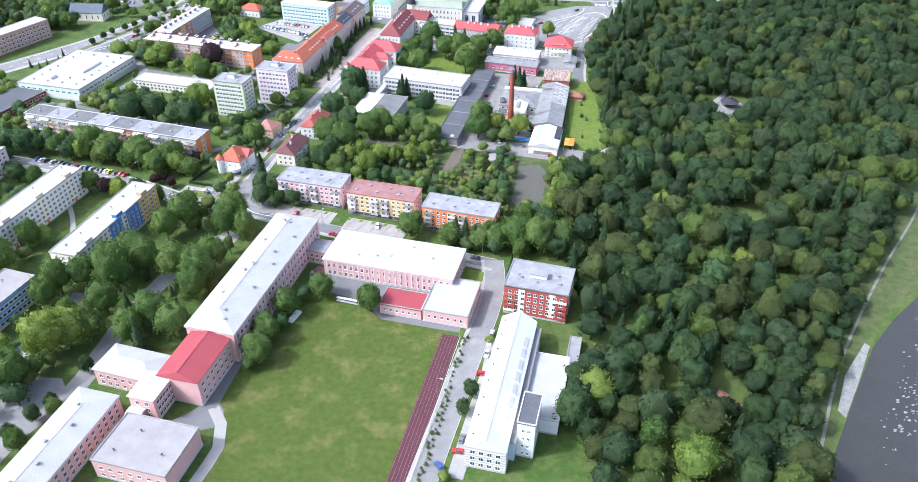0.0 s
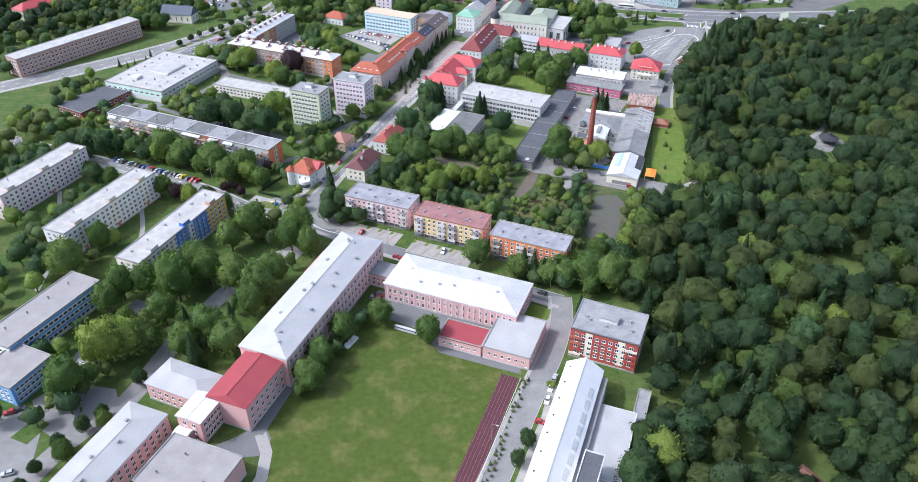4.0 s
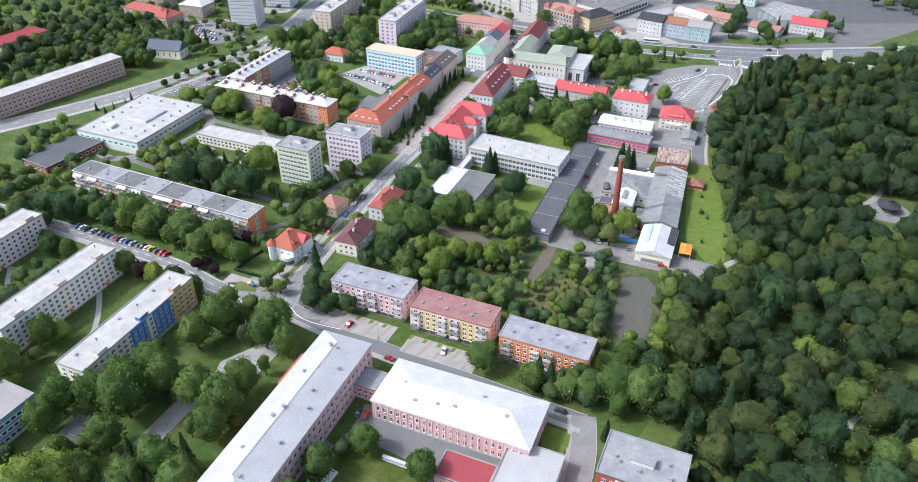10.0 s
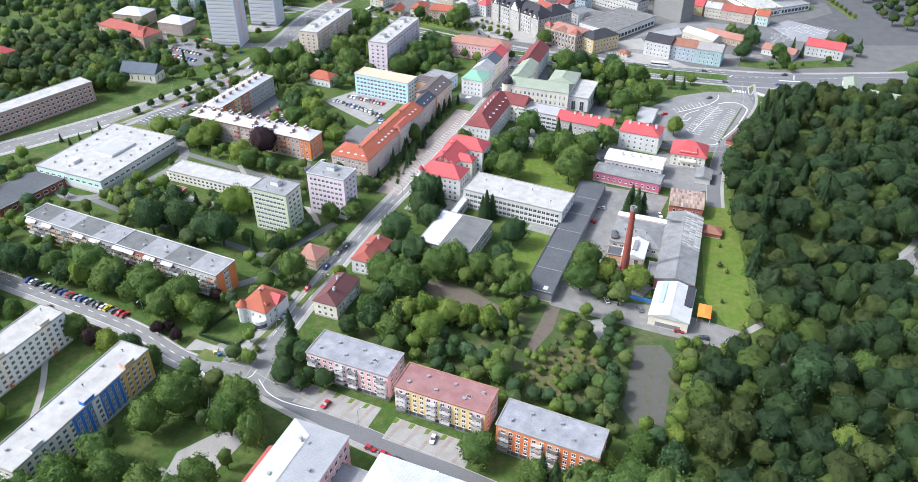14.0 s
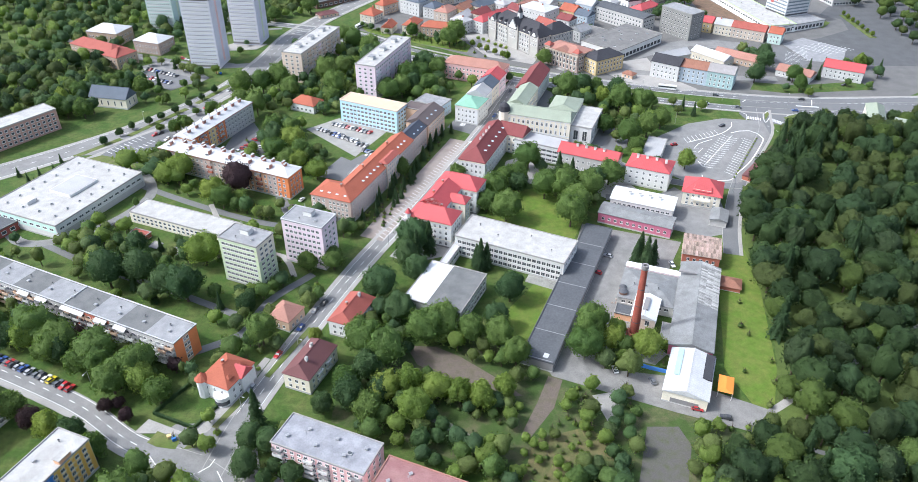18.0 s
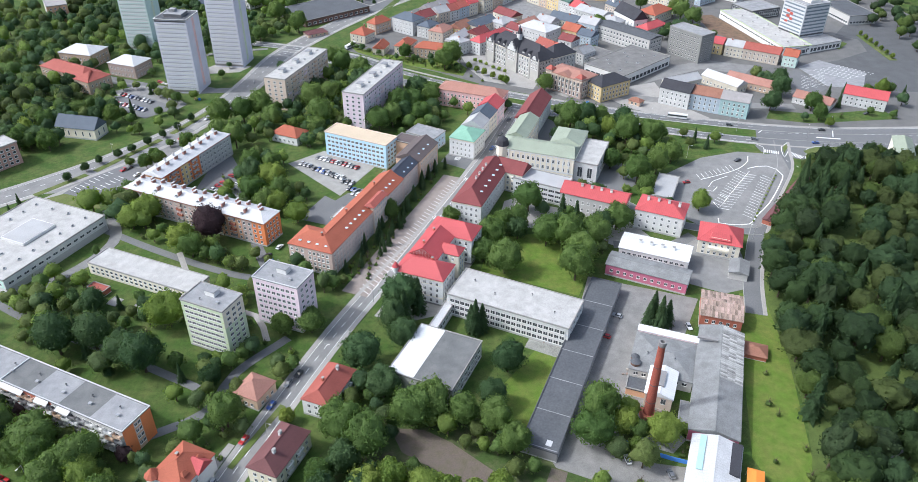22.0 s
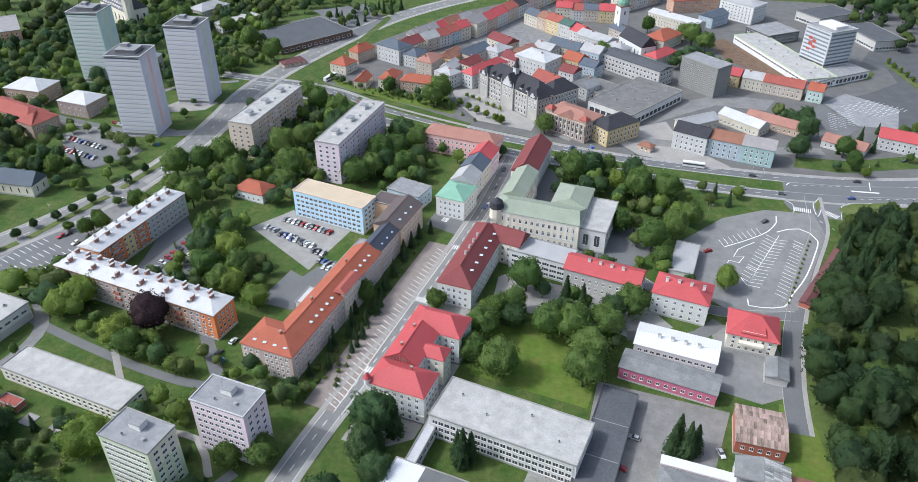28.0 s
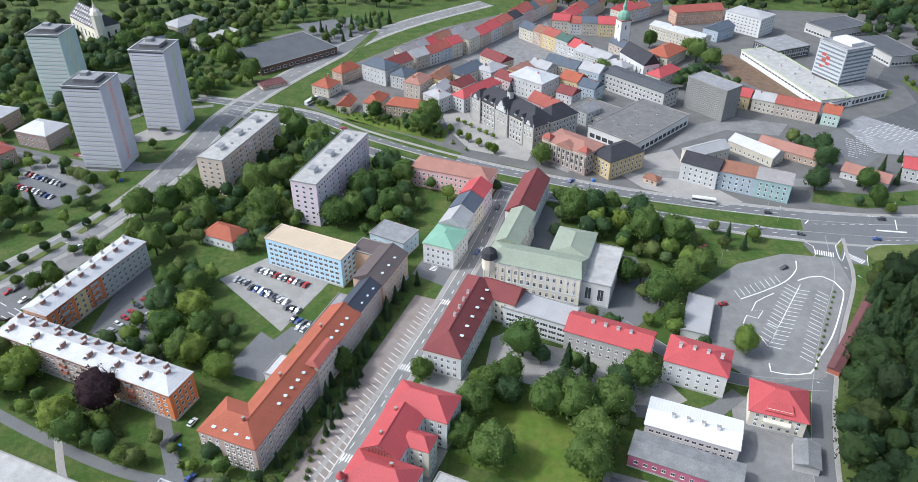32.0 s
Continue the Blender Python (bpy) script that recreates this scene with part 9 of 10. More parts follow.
plant("broad", ((33.9, 498.8, 2), (39.9, 510.4, 1.18), (95.2, 512.7, 1.66), (47, 513.3, 1.3), (14.4, 516.8, 0.87), (-15.7, 521.3, 1.11), (53.4, 529.3, 1.69), (116.4, 546.3, 1.34), (114.8, 559.8, 1.76), (127.5, 570, 1.56), (-154.8, 573.2, 1), (103.3, 576.7, 1.17), (-149, 577.3, 1), (-165.7, 577.5, 0.66), (138.8, 582.9, 1.35), (-154.6, 585.3, 0.66), (137.5, 587.5, 1.77), (-166.8, 590.9, 0.67), (-130.5, 592.8, 1.01), (-139.1, 597.6, 1.03), (-162, 597.9, 0.6), (-111.5, 599.7, 1.58), (132, 605.9, 2), (-155.1, 607, 0.69), (118, 608.1, 2), (-124.4, 609.7, 1.33), (-67.7, 616.8, 1.43), (-175.1, 617.9, 0.64), (-30.4, 624.4, 1.86), (-95.3, 625.1, 1.49)))
plant("broad", ((87.1, 627.5, 2), (-90.2, 627.7, 1.49), (-22.4, 629.8, 1.59), (-66.1, 630.2, 1.77), (-128.8, 630.9, 1.71), (106.3, 632.9, 2), (-5.2, 635.2, 1.6), (252.8, 635.4, 1.02), (-62.8, 635.8, 2), (-116, 636.4, 1.86), (246.7, 641.3, 1.02), (-105.8, 642.1, 1.87), (-19.6, 647.1, 1.8), (-131.7, 648.3, 2), (-10.9, 653.1, 1.97), (-75.4, 653.7, 2), (247.8, 656.6, 1.22), (0.8, 665.6, 2), (-65.5, 666.3, 2), (-126.9, 666.9, 1.99), (10.1, 672.1, 1.42), (3.1, 685.9, 1.94), (-42.9, 686.4, 1.97), (-159.5, 687.5, 1.42), (77.5, 688, 1.31), (-51, 708.5, 2), (-64.3, 716.4, 2), (-173.5, 721.5, 1.14), (8.5, 727.8, 1.59), (13.7, 736.2, 2)))
plant("broad", ((-74.9, 737.1, 1.83), (-21.7, 749.6, 1.11), (-37.5, 758.9, 0.94), (-99.7, 788.5, 1.42), (-139.1, 788.8, 1.87), (-112.2, 809.6, 1.69), (135.1, 818.5, 1.7), (-94.8, 826.2, 2), (217.5, 835.2, 2), (-135.4, 838.3, 2), (210.2, 847.5, 2), (207, 860.1, 2), (-183.1, 869.8, 2), (-162.5, 876.2, 2), (-221, 876.7, 2), (182.6, 880.1, 1.19), (-202.8, 897.1, 2), (-221.6, 919, 2)))
plant("fir", ((-90.9, 221.7, 1.15), (-88.2, 224.6, 1.15), (-80.1, 238.5, 1.04), (-97.8, 238.5, 0.98), (58, 251.2, 0.61), (0.3, 283.2, 1.01), (-54.5, 342.7, 1.15), (24.7, 435, 1.15), (97.3, 441.9, 1.15), (101.4, 444.1, 1.15), (1.3, 448.2, 1.15), (-114.2, 451.4, 1.15), (-142.9, 454.5, 1.15), (-120.5, 457, 1.15), (-20.4, 499.5, 0.61), (-14, 506.6, 0.53), (75.2, 513, 0.99), (-10.5, 514, 0.63), (-19.2, 514.1, 0.54), (68.8, 516.8, 1.09), (-7.6, 530, 0.65), (-5, 540.4, 0.67), (-1.3, 555.3, 0.7), (1.9, 563.1, 0.61), (5.2, 571.3, 0.62), (10.7, 575.5, 0.52)))
plant("purple", ((-99.2, 502.2, 1.83), (-152, 542.2, 0.86)))
plant("bush", ((16, 149, 1.24), (37.9, 185.6, 0.91), (41.7, 209.9, 0.85), (4.8, 308.3, 2), (13.5, 320.7, 1.91)))
for i in range(14):
    tree("bush", 165.5 + 2.15 * i, 520.5 + 3.65 * i, 0.36)
for x, y in ((31, 745), (35, 741), (39, 737), (44, 731), (48, 727), (52, 722)):
    tree("bush", x, y, 0.9)
for x, y, q in ((-110, 350, 0.62), (-101, 345.5, 0.6), (-106, 352, 0.5)):
    tree("purple", x, y, q)
# spruces of the park's corner, conifers of the yards, rows of young street trees
for x, y, q in ((191, 537, 1.1), (197, 531, 1.2), (203.5, 527, 1.15), (217, 541, 1.3), (229, 549, 1.2), (204, 558, 1.2), (213, 565, 1.15), (222, 560, 1.25), (209, 547, 1.3), (198, 545, 1.2), (206, 538, 1.35), (232, 562, 1.1), (186, 496, 1.1), (213, 532, 1.1),
                (95.5, 440, 1.0), (99.5, 438, 1.15), (103, 440, 1.0), (27.5, 436.5, 0.95), (23, 438.5, 0.9), (-4, 441, 1.1), (-7.5, 434, 1.05)):
    tree("fir", x, y, q)
for x, y in ((-187.7, 570.5), (-183.9, 579.9), (-176.1, 587.5), (-170.6, 594.3), (-164.8, 603.6), (-159.4, 613.9), (-193, 560), (-154, 625), (-149, 637)):
    tree("dark", x, y, 0.5)
for x, y, q in ((-126, 184, 0.55), (-130, 175, 0.5), (-131, 167, 0.5), (-117, 198, 0.5), (-121, 192, 0.55), (-109, 214, 0.6), (-112, 232, 1.2), (-121, 240, 1.1), (-137, 209, 0.9)):
    tree("dark" if q < 0.7 else "broad", x, y, q)
for i in range(7):
    tree("light", 349.5, 756 + 9 * i, 0.4)
# tall row before the long block, trees between the blocks, the courtyard and the villa garden
for i, k in enumerate(("dark", "broad", "dark", "light", "broad", "dark", "broad", "broad", "dark", "light", "broad")):
    tree(k, -178 + 8.6 * i, 392 - 3.7 * i + (2 if i % 2 else -1), (1.0, 1.25, 1.1, 1.3)[i % 4])
for x, y, k, q in ((-150, 351, "purple", 0.8), (-141, 347, "broad", 1.1), (-132, 342, "purple", 0.9), (-124, 338, "light", 1.0), (-114, 334, "dark", 1.1), (-105, 329, "broad", 1.0), (-99, 322, "dark", 1.0), (-170, 357, "broad", 1.0), (-181, 362, "dark", 1.0),
                   (-83, 352, "light", 1.15), (-24, 352, "dark", 1.2), (-17, 346, "broad", 1.2), (-26, 361, "broad", 1.1), (-13, 356, "dark", 1.1), (-19, 366, "dark", 1.2), (-33, 349, "dark", 0.9),
                   (-88, 541, "broad", 1.5), (-80, 553, "light", 1.5), (-92, 556, "dark", 1.4), (-74, 541, "broad", 1.5), (-72, 562, "dark", 1.2), (-84, 570, "broad", 1.3), (-96, 572, "broad", 1.3), (-66, 551, "light", 1.1), (-79, 528, "broad", 1.3), (-60, 536, "bush", 1.6),
                   (-219, 596, "broad", 1.2), (-228, 603, "dark", 1.3), (-236, 596, "broad", 1.2), (-238, 612, "light", 1.2), (-246, 604, "dark", 1.3), (-232, 622, "broad", 1.3), (-226, 634, "dark", 1.3), (-219, 640, "broad", 1.2), (-207, 634, "dark", 1.1), (-196, 633, "broad", 1.1)):
    if not blocked(x, y, 1.0):
        tree(k, x, y, q)
for x, y, k, q in ((30, 183, "dark", 0.62), (26, 175.5, "dark", 0.58), (40.5, 210.5, "bush", 0.7), (37, 276, "fir", 1.05), (41, 274, "fir", 1.0), (45, 272, "fir", 0.9), (53, 276, "broad", 1.0), (60, 271, "dark", 1.0), (66, 277, "broad", 1.1), (59, 281, "light", 0.9),
                   (74, 268, "dark", 1.1), (71, 287, "broad", 1.1), (80, 280, "dark", 1.2), (64, 262, "broad", 0.9), (84, 292, "light", 1.0)):
    tree(k, x, y, q)
PARK = [(72, 60), (112, 60), (140, 158), (174, 202), (216, 246), (300, 318), (420, 440), (470, 600), (300, 592), (222, 584), (192, 546), (170, 508), (154, 470), (147, 420), (140, 376), (126, 338), (98, 326), (90, 280), (76, 258), (84, 235), (78, 205), (66, 190), (60, 150)]
CLEAR = [(212, 516, 9), (219, 530, 8), (205, 500, 8), (172, 412, 8), (181, 410, 6), (138, 252, 9), (152, 268, 9), (161, 345, 8), (143, 331, 6), (218, 385, 13), (210, 372, 9), (100, 172, 7), (250, 420, 10), (262, 470, 12), (196, 470, 8), (224, 398, 17), (178, 276, 10), (166, 274, 8), (146, 352, 8), (240, 440, 9), (176, 440, 9), (205, 320, 8), (130, 232, 9), (120, 180, 7), (150, 330, 6), (204, 500, 9), (168, 400, 6)]
spots = scatter(PARK, 6.7, ["broad"] * 7 + ["dark"] * 5 + ["light"] * 3 + ["tall"] + ["fir"], (1.0, 1.75), 2.2, 4000, CLEAR, 4)
near = [q for q in spots if q[1] < 165 and q[2] < 330]
for k, x, y, s in near[:20]:
    tree(k, x, y, s)
rest = near[20:] + [q for q in spots if not (q[1] < 165 and q[2] < 330)]
rest += scatter([(108, 108), (141, 149), (157, 170), (179, 195), (217, 235), (262, 278), (254, 284), (208, 243), (170, 205), (148, 181), (130, 158), (102, 118)], 6.0, ["broad", "dark", "light", "broad"], (0.7, 1.2), 0.6, 60, (), 9)
wood("wood", "dense wooded park of mixed summer trees", rest, PARK_LEAVES, PARKS)
FARSPRAY = dict(lobes=18, tufts=40, size=(0.4, 0.7), sub=2)
FAR = {k: [crown_mesh("crown", i + j, "leaf", 4.4, 9.2, **FARSPRAY) for j in range(3)] for k, i in (("broad", 411), ("dark", 421), ("light", 431))}
far = scatter([(-520, 930), (-300, 900), (-180, 960), (-60, 965), (60, 1030), (420, 990), (460, 1120), (-620, 1120)], 9.5, ["broad", "dark", "light"], (1.0, 1.6), 3, 420, (), 9)
far += scatter([(372, 690), (470, 690), (470, 1000), (360, 1000), (350, 850), (372, 830)], 10, ["broad", "dark", "light"], (0.9, 1.4), 3, 130, (), 12)
far += scatter([(-330, 800), (-230, 850), (-120, 900), (-140, 960), (-330, 930)], 9, ["broad", "dark", "light"], (0.8, 1.3), 2.5, 110, (), 13)
far += scatter([(110, 985), (300, 965), (330, 1010), (80, 1030)], 9, ["broad", "dark", "light"], (0.7, 1.2), 2.5, 60, (), 14)
wood("wood", "distant woods beyond the town", far, PARK_LEAVES, FAR)
west = scatter([(-420, 560), (-330, 560), (-228, 628), (-240, 690), (-330, 690), (-420, 660)], 8.5, ["broad", "dark", "light"], (0.9, 1.4), 3, 400, (), 10)
wood("wood", "thick trees beside the small church", west, PARK_LEAVES, WOODS)

keep_free(16, 370, 46, 9, -31)
keep_free(6, 347, 24, 3, -35)
keep_free(82, 321, 42, 14, 66)
keep_free(46, 353, 28, 4, 63)
keep_free(68, 354, 12, 7, 60)
grove([(-128, 206), (-74, 236), (-60, 280), (-92, 318), (-106, 300), (-120, 262), (-146, 242)], 9, ["tall", "light", "tall", "dark", "fir"], (0.55, 0.9), 2.2, 14, [(-76, 282, 9), (-104, 262, 6)], 31)
grove([(-86, 300), (-66, 306), (-72, 318), (-92, 326)], 6, ["broad", "light"], (0.8, 1.2), 2, 10, (), 32)
grove([(-190, 402), (-78, 350), (-74, 366), (-186, 418)], 6.5, ["broad", "dark", "broad", "light", "purple"], (0.6, 0.85), 1.0, 40, (), 33)
grove([(-250, 385), (-190, 380), (-205, 420), (-250, 440)], 7, ["broad", "light"], (0.8, 1.2), 1.0, 30, (), 34)
grove([(-160, 430), (-72, 392), (-60, 410), (-96, 424), (-100, 452), (-165, 455)], 7.5, ["broad", "dark", "light", "fir"], (0.6, 1.0), 2.0, 22, (), 35)
grove([(-104, 532), (-62, 522), (-48, 548), (-80, 582), (-100, 590)], 7, ["broad", "light", "dark"], (0.7, 1.05), 2.0, 36, (), 36)
grove([(-100, 600), (-58, 602), (-44, 620), (-100, 660)], 7.5, ["broad", "dark", "light"], (0.7, 1.0), 2.0, 20, (), 37)
grove([(-66, 625), (-52, 625), (-40, 712), (-74, 716)], 7.5, ["broad", "dark", "light"], (0.8, 1.3), 1.0, 30, (), 38)
grove([(-22, 622), (2, 618), (6, 650), (-6, 690), (-14, 690)], 7.5, ["broad", "dark", "light"], (0.8, 1.3), 1.0, 25, (), 39)
grove([(84, 606), (130, 590), (132, 612), (104, 632)], 7.5, ["broad", "dark", "light"], (0.8, 1.25), 1.0, 25, (), 40)
grove([(126, 600), (175, 602), (172, 612), (130, 624)], 8, ["broad", "light", "fir"], (0.5, 0.9), 1.0, 14, (), 41)
grove([(18, 500), (30, 478), (36, 500), (60, 514), (84, 488), (80, 472), (94, 500), (70, 528), (40, 520)], 6.5, ["broad", "dark", "light"], (0.6, 0.9), 1.5, 10, (), 42)
grove([(-17.4, 368), (-3.9, 371), (13, 362.8), (37, 353.5), (38.4, 342), (30, 340.4), (17.5, 346), (0, 355), (-15, 355)], 3.7, ["light", "broad", "bush"], (0.42, 0.72), 0.2, 70, (), 43)
grove([(-21, 352), (-6.4, 353.5), (17.3, 336), (31.7, 335), (35, 322), (32, 309.6), (24.5, 309.6), (24.8, 317), (-7, 331), (-20, 340)], 5.2, ["broad", "dark", "dark", "broad", "light"], (0.6, 1.0), 0.6, 60, (), 44)
grove([(76, 363), (79, 352), (73, 322), (64.5, 322), (67, 343)], 4.4, ["broad", "dark", "bush"], (0.5, 0.8), 0.2, 26, (), 45)
grove([(53.7, 362), (64.7, 360), (66, 343), (65.8, 330), (59.7, 343), (44.6, 341)], 3.4, ["bush", "light", "bush"], (0.5, 0.8), 0.2, 34, (), 70)
grove([(57, 327), (71, 327), (69, 309.6), (60, 300), (40, 309), (34.5, 317), (48, 315)], 4.6, ["broad", "dark", "light", "broad"], (0.55, 0.9), 0.2, 44, (), 112)
grove([(36, 338), (60, 342), (72, 329), (57, 329), (48, 316), (34, 316)], 3.6, ["bush", "light"], (0.3, 0.55), 0.2, 46, (), 113)
grove([(-26, 396), (-16.6, 404), (18, 382), (30, 388), (48, 366), (46, 362), (36, 364), (6, 385), (-16.6, 375)], 5.4, ["dark", "broad", "broad", "light"], (0.6, 1.05), 0.4, 60, (), 114)
grove([(-66, 778), (-58, 768), (-36, 750), (-2, 732), (20, 720), (22, 732), (0, 747), (-38, 759)], 4.2, ["bush", "dark", "bush", "broad"], (0.3, 0.65), 0.2, 44, (), 115)
grove([(-78, 416), (-72, 398), (-60, 400), (-44, 412), (-46, 424), (-60, 424)], 4.6, ["broad", "dark", "light", "bush"], (0.45, 0.8), 0.3, 22, (), 116)
grove([(-100, 486), (-84, 470), (-70, 455), (-66, 462), (-84, 484)], 5.2, ["broad", "light", "dark"], (0.7, 1.0), 0.4, 16, (), 117)
grove([(-156, 470), (-138, 452), (-114, 436), (-102, 414), (-126, 424), (-150, 432)], 6.0, ["dark", "light", "bush", "broad"], (0.45, 0.85), 0.4, 26, (), 118)
grove([(225, 712), (240, 690), (246, 700), (232, 716)], 5.0, ["broad", "dark"], (0.8, 1.2), 0.2, 8, (), 119)
grove([(106, 752), (124, 768), (128, 764), (112, 748)], 4.0, ["broad", "dark"], (0.6, 0.9), 0.2, 8, (), 120)
grove([(88, 300), (98, 326), (126, 340), (108, 344), (96, 340), (86, 306)], 4.4, ["bush", "light", "light"], (0.6, 1.0), 0.5, 40, (), 46)
grove([(-52, 208), (-44, 232), (-30, 254), (-26, 250), (-42, 222), (-48, 204)], 5, ["broad", "dark"], (0.5, 0.7), 0.2, 8, (), 47)
grove([(-20, 326), (-46, 340), (-52, 324), (-44, 312)], 6, ["dark", "fir", "broad"], (0.7, 1.1), 0.4, 8, (), 48)
grove([(-170, 520), (-140, 500), (-126, 506), (-150, 545)], 8, ["light", "broad"], (1.1, 1.7), 1.0, 8, (), 49)
grove([(-64, 470), (-44, 456), (-30, 470), (-52, 490)], 6, ["broad", "light"], (0.6, 0.9), 0.5, 8, (), 50)
grove([(70, 372), (82, 366), (88, 384), (76, 392)], 5, ["broad", "light", "bush"], (0.7, 1.1), 0.5, 8, (), 51)

grove([(-84, 372), (-60, 372), (-50, 396), (-70, 410)], 5.5, ["broad", "dark", "bush"], (0.6, 1.0), 0.5, 14, (), 60)
grove([(-110, 440), (-60, 415), (-40, 440), (-66, 470), (-100, 468)], 6, ["broad", "light", "bush"], (0.5, 0.9), 0.6, 16, (), 61)
grove([(-176, 455), (-150, 440), (-104, 452), (-150, 470)], 6.5, ["broad", "light", "bush"], (0.6, 1.1), 0.6, 26, (), 62)
grove([(-230, 520), (-210, 505), (-150, 600), (-156, 612)], 9, ["broad", "fir"], (0.4, 0.7), 0.3, 22, (), 63)
grove([(-66, 330), (-56, 372), (-60, 376), (-84, 350), (-90, 340)], 5.5, ["broad", "light", "bush"], (0.5, 0.9), 0.3, 12, (), 64)
grove([(-196, 300), (-180, 290), (-160, 345), (-186, 352)], 6.5, ["broad", "dark"], (0.6, 0.9), 0.8, 16, (), 67)
grove([(-240, 330), (-226, 320), (-200, 390), (-226, 398)], 7, ["broad", "dark"], (0.8, 1.2), 0.8, 20, (), 68)
grove([(-170, 200), (-130, 190), (-124, 214), (-150, 240)], 7, ["broad", "light", "dark"], (0.8, 1.2), 0.8, 16, (), 69)
grove([(-260, 655), (-214, 640), (-196, 600), (-240, 600)], 7, ["broad", "dark"], (0.8, 1.3), 0.6, 24, (), 71)
grove([(-320, 720), (-240, 745), (-190, 738), (-190, 770), (-320, 800)], 8, ["broad", "dark", "light"], (0.8, 1.3), 0.6, 44, (), 72)
grove([(-200, 700), (-190, 640), (-160, 640), (-168, 672)], 8, ["broad", "fir"], (0.6, 0.9), 0.6, 14, (), 73)
grove([(-140, 800), (-110, 800), (-120, 850), (-190, 860), (-200, 830)], 7, ["broad", "dark", "light"], (0.6, 1.1), 0.6, 34, (), 74)
grove([(-60, 868), (-30, 905), (-10, 930), (-40, 960), (-90, 910)], 8, ["broad", "fir"], (0.6, 1.0), 0.6, 24, (), 75)
grove([(-20, 745), (20, 725), (40, 700), (26, 715), (-18, 752)], 6, ["broad", "bush"], (0.5, 0.8), 0.3, 12, (), 76)
grove([(230, 640), (300, 640), (330, 690), (270, 690)], 12, ["broad", "bush", "fir"], (0.5, 1.0), 0.6, 14, (), 77)
grove([(142, 452), (152, 468), (166, 500), (160, 500), (146, 470)], 4, ["bush", "light"], (0.6, 0.9), 0.0, 14, (), 79)
grove([(36, 268), (50, 275), (58, 290), (66, 276), (60, 262)], 6, ["broad", "light"], (0.7, 1.0), 0.3, 10, (), 80)
grove([(126, 350), (140, 380), (134, 380), (124, 356)], 5, ["bush"], (0.6, 0.9), 0.0, 3, (), 81)
grove([(-300, 840), (-210, 830), (-200, 870), (-230, 880), (-290, 880)], 7, ["broad", "dark"], (0.8, 1.2), 0.6, 50, (), 82)
grove([(-230, 880), (-130, 870), (-120, 920), (-60, 960), (-160, 980), (-240, 940)], 8, ["broad", "dark", "light"], (0.7, 1.2), 0.6, 70, (), 83)
grove([(-190, 770), (-150, 760), (-130, 800), (-180, 830), (-215, 800)], 7.5, ["broad", "dark", "light"], (0.7, 1.1), 0.6, 40, (), 84)
grove([(-250, 470), (-236, 500), (-190, 440), (-176, 420), (-230, 430)], 7, ["broad", "light"], (0.6, 1.0), 0.5, 26, (), 85)
grove([(-22, 470), (-34, 474), (-10, 540), (2, 575), (8, 572), (-4, 535)], 3.2, ["bush", "bush", "fir"], (0.45, 0.75), 0.0, 50, (), 86)
grove([(-150, 500), (-128, 492), (-60, 462), (-60, 480), (-124, 510)], 7, ["broad", "light", "bush"], (0.5, 0.9), 0.5, 20, (), 87)
grove([(180, 800), (205, 830), (225, 800), (205, 785)], 6, ["broad", "dark"], (0.7, 1.1), 0.3, 16, (), 88)
grove([(320, 600), (420, 600), (420, 626), (320, 622)], 9, ["broad", "light"], (0.6, 1.0), 0.5, 16, (), 89)
grove([(-262, 330), (-190, 300), (-60, 340), (-40, 440), (-40, 600), (-130, 600), (-150, 540), (-262, 430)], 8.5, ["broad", "light", "dark", "tall", "bush"], (0.5, 1.05), 1.2, 75, (), 101)
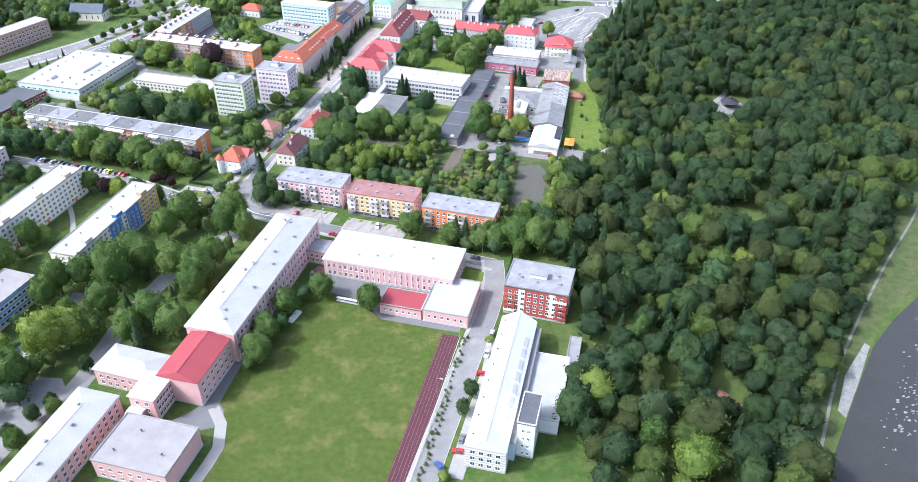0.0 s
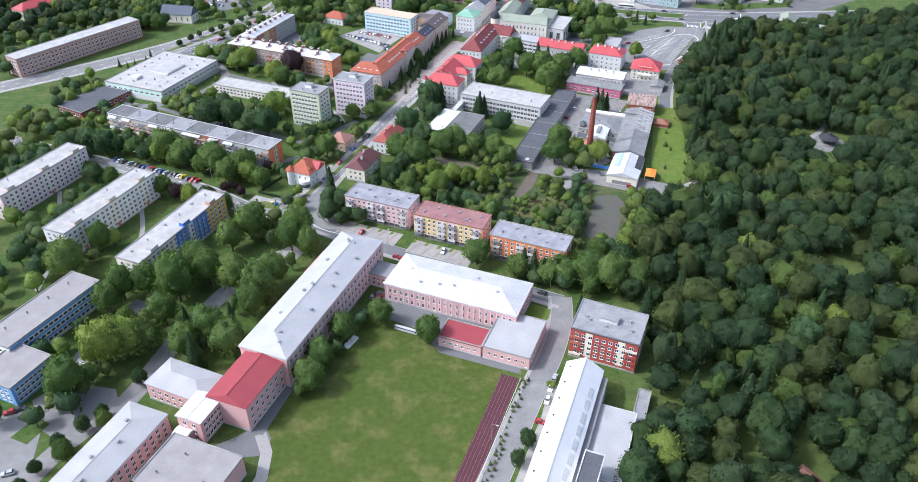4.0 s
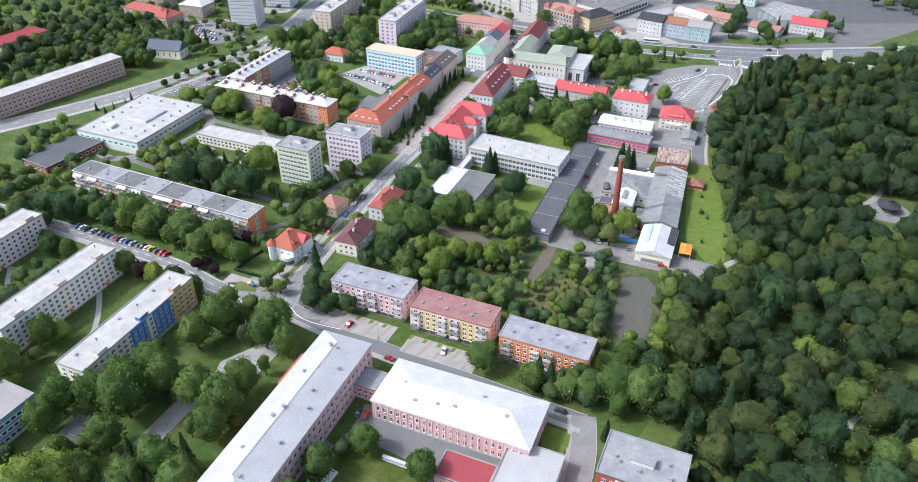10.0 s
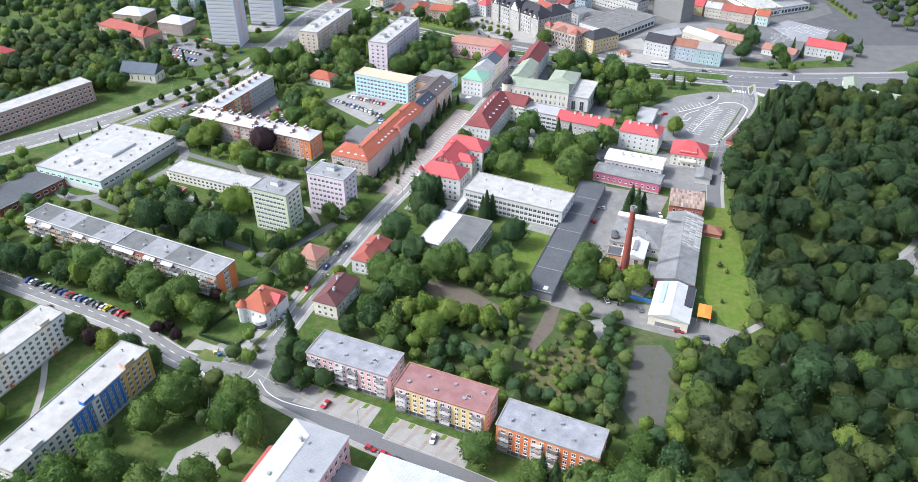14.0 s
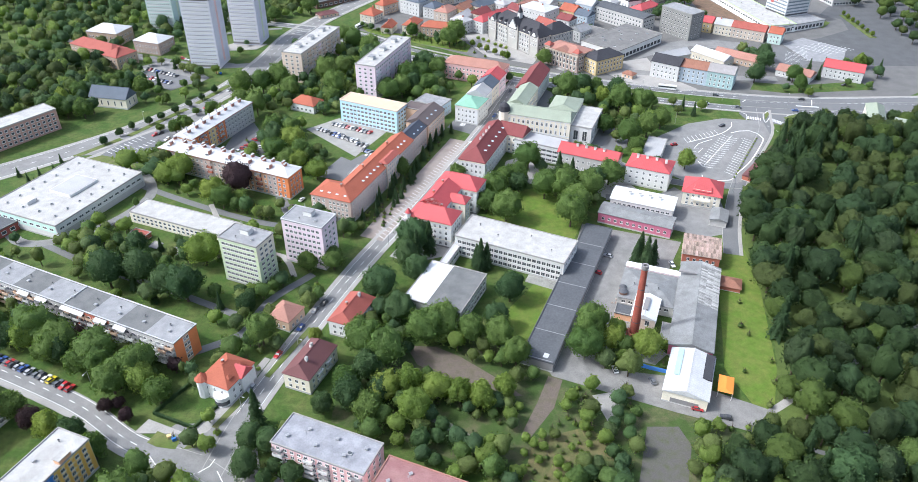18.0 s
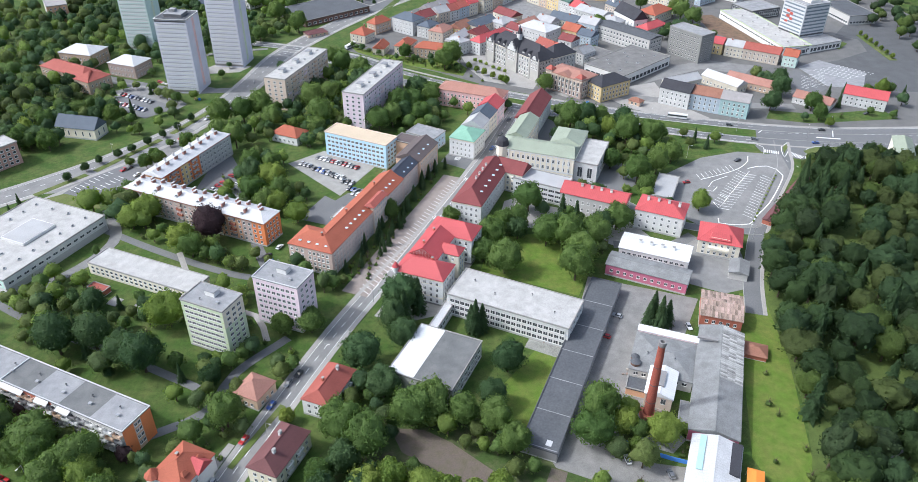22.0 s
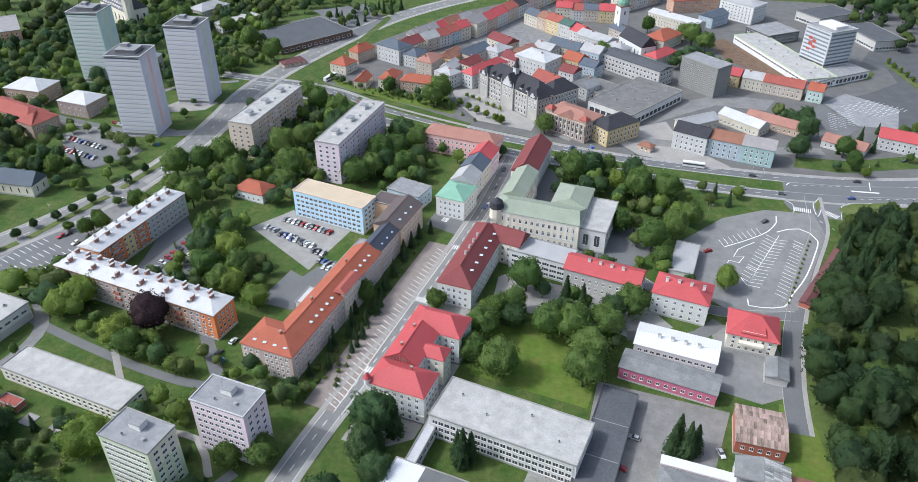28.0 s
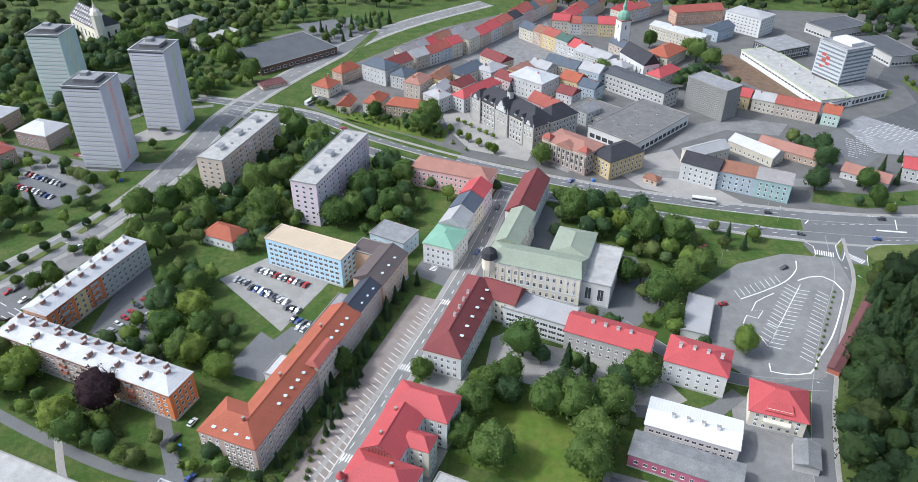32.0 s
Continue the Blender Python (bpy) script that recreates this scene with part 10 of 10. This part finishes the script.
grove([(-262, 240), (-160, 240), (-140, 330), (-200, 330), (-262, 330)], 8.0, ["broad", "light", "dark"], (0.6, 1.1), 1.4, 50, (), 102)
grove([(-420, 640), (-240, 640), (-230, 700), (-260, 760), (-420, 800)], 9.0, ["broad", "light", "dark"], (0.7, 1.3), 1.5, 110, (), 103)
grove([(-420, 440), (-300, 470), (-250, 560), (-330, 600), (-420, 600)], 9.5, ["broad", "light", "dark"], (0.7, 1.2), 1.5, 80, (), 104)
grove([(-240, 600), (-160, 620), (-140, 760), (-240, 760)], 10, ["broad", "light", "dark"], (0.5, 0.95), 1.4, 40, (), 105)
grove([(-110, 600), (-20, 600), (60, 660), (-30, 715), (-110, 730)], 8.5, ["broad", "light", "dark"], (0.6, 1.05), 1.2, 60, (), 106)
grove([(84, 520), (130, 510), (120, 560), (150, 600), (110, 640), (70, 650)], 8.5, ["broad", "light", "dark"], (0.6, 1.05), 1.2, 30, (), 107)
grove([(56, 300), (76, 290), (88, 300), (80, 302), (70, 318), (60, 312)], 4.2, ["broad", "light", "bush"], (0.5, 0.9), 0.5, 26, (), 52)
grove([(31.2, 214), (33.2, 213), (-3, 117), (-5, 118)], 2.0, ["bush"], (0.22, 0.45), -12.0, 60, (), 53)
grove([(126, 346), (136, 372), (146, 420), (149, 460), (142, 460), (132, 420), (122, 374)], 4.5, ["bush"], (0.4, 0.8), 0.1, 4, (), 54)
grove([(-300, 575), (-250, 575), (-225, 600), (-225, 640), (-190, 640), (-200, 690), (-300, 700)], 8, ["broad", "dark", "light"], (0.7, 1.2), 1.5, 60, [(-207, 614, 17)], 55)
grove([(92, 372), (108, 366), (112, 388), (98, 392)], 3.6, ["bush", "light", "broad"], (0.4, 0.7), 0.3, 16, (), 56)
grove([(-420, 770), (-250, 790), (-245, 850), (-300, 830), (-420, 900)], 8.5, ["broad", "dark", "light"], (0.8, 1.3), 1.2, 100, (), 111)
wood("wood", "trees and shrubs of yards and verges", GROVES, YARD_LEAVES, WOODS)
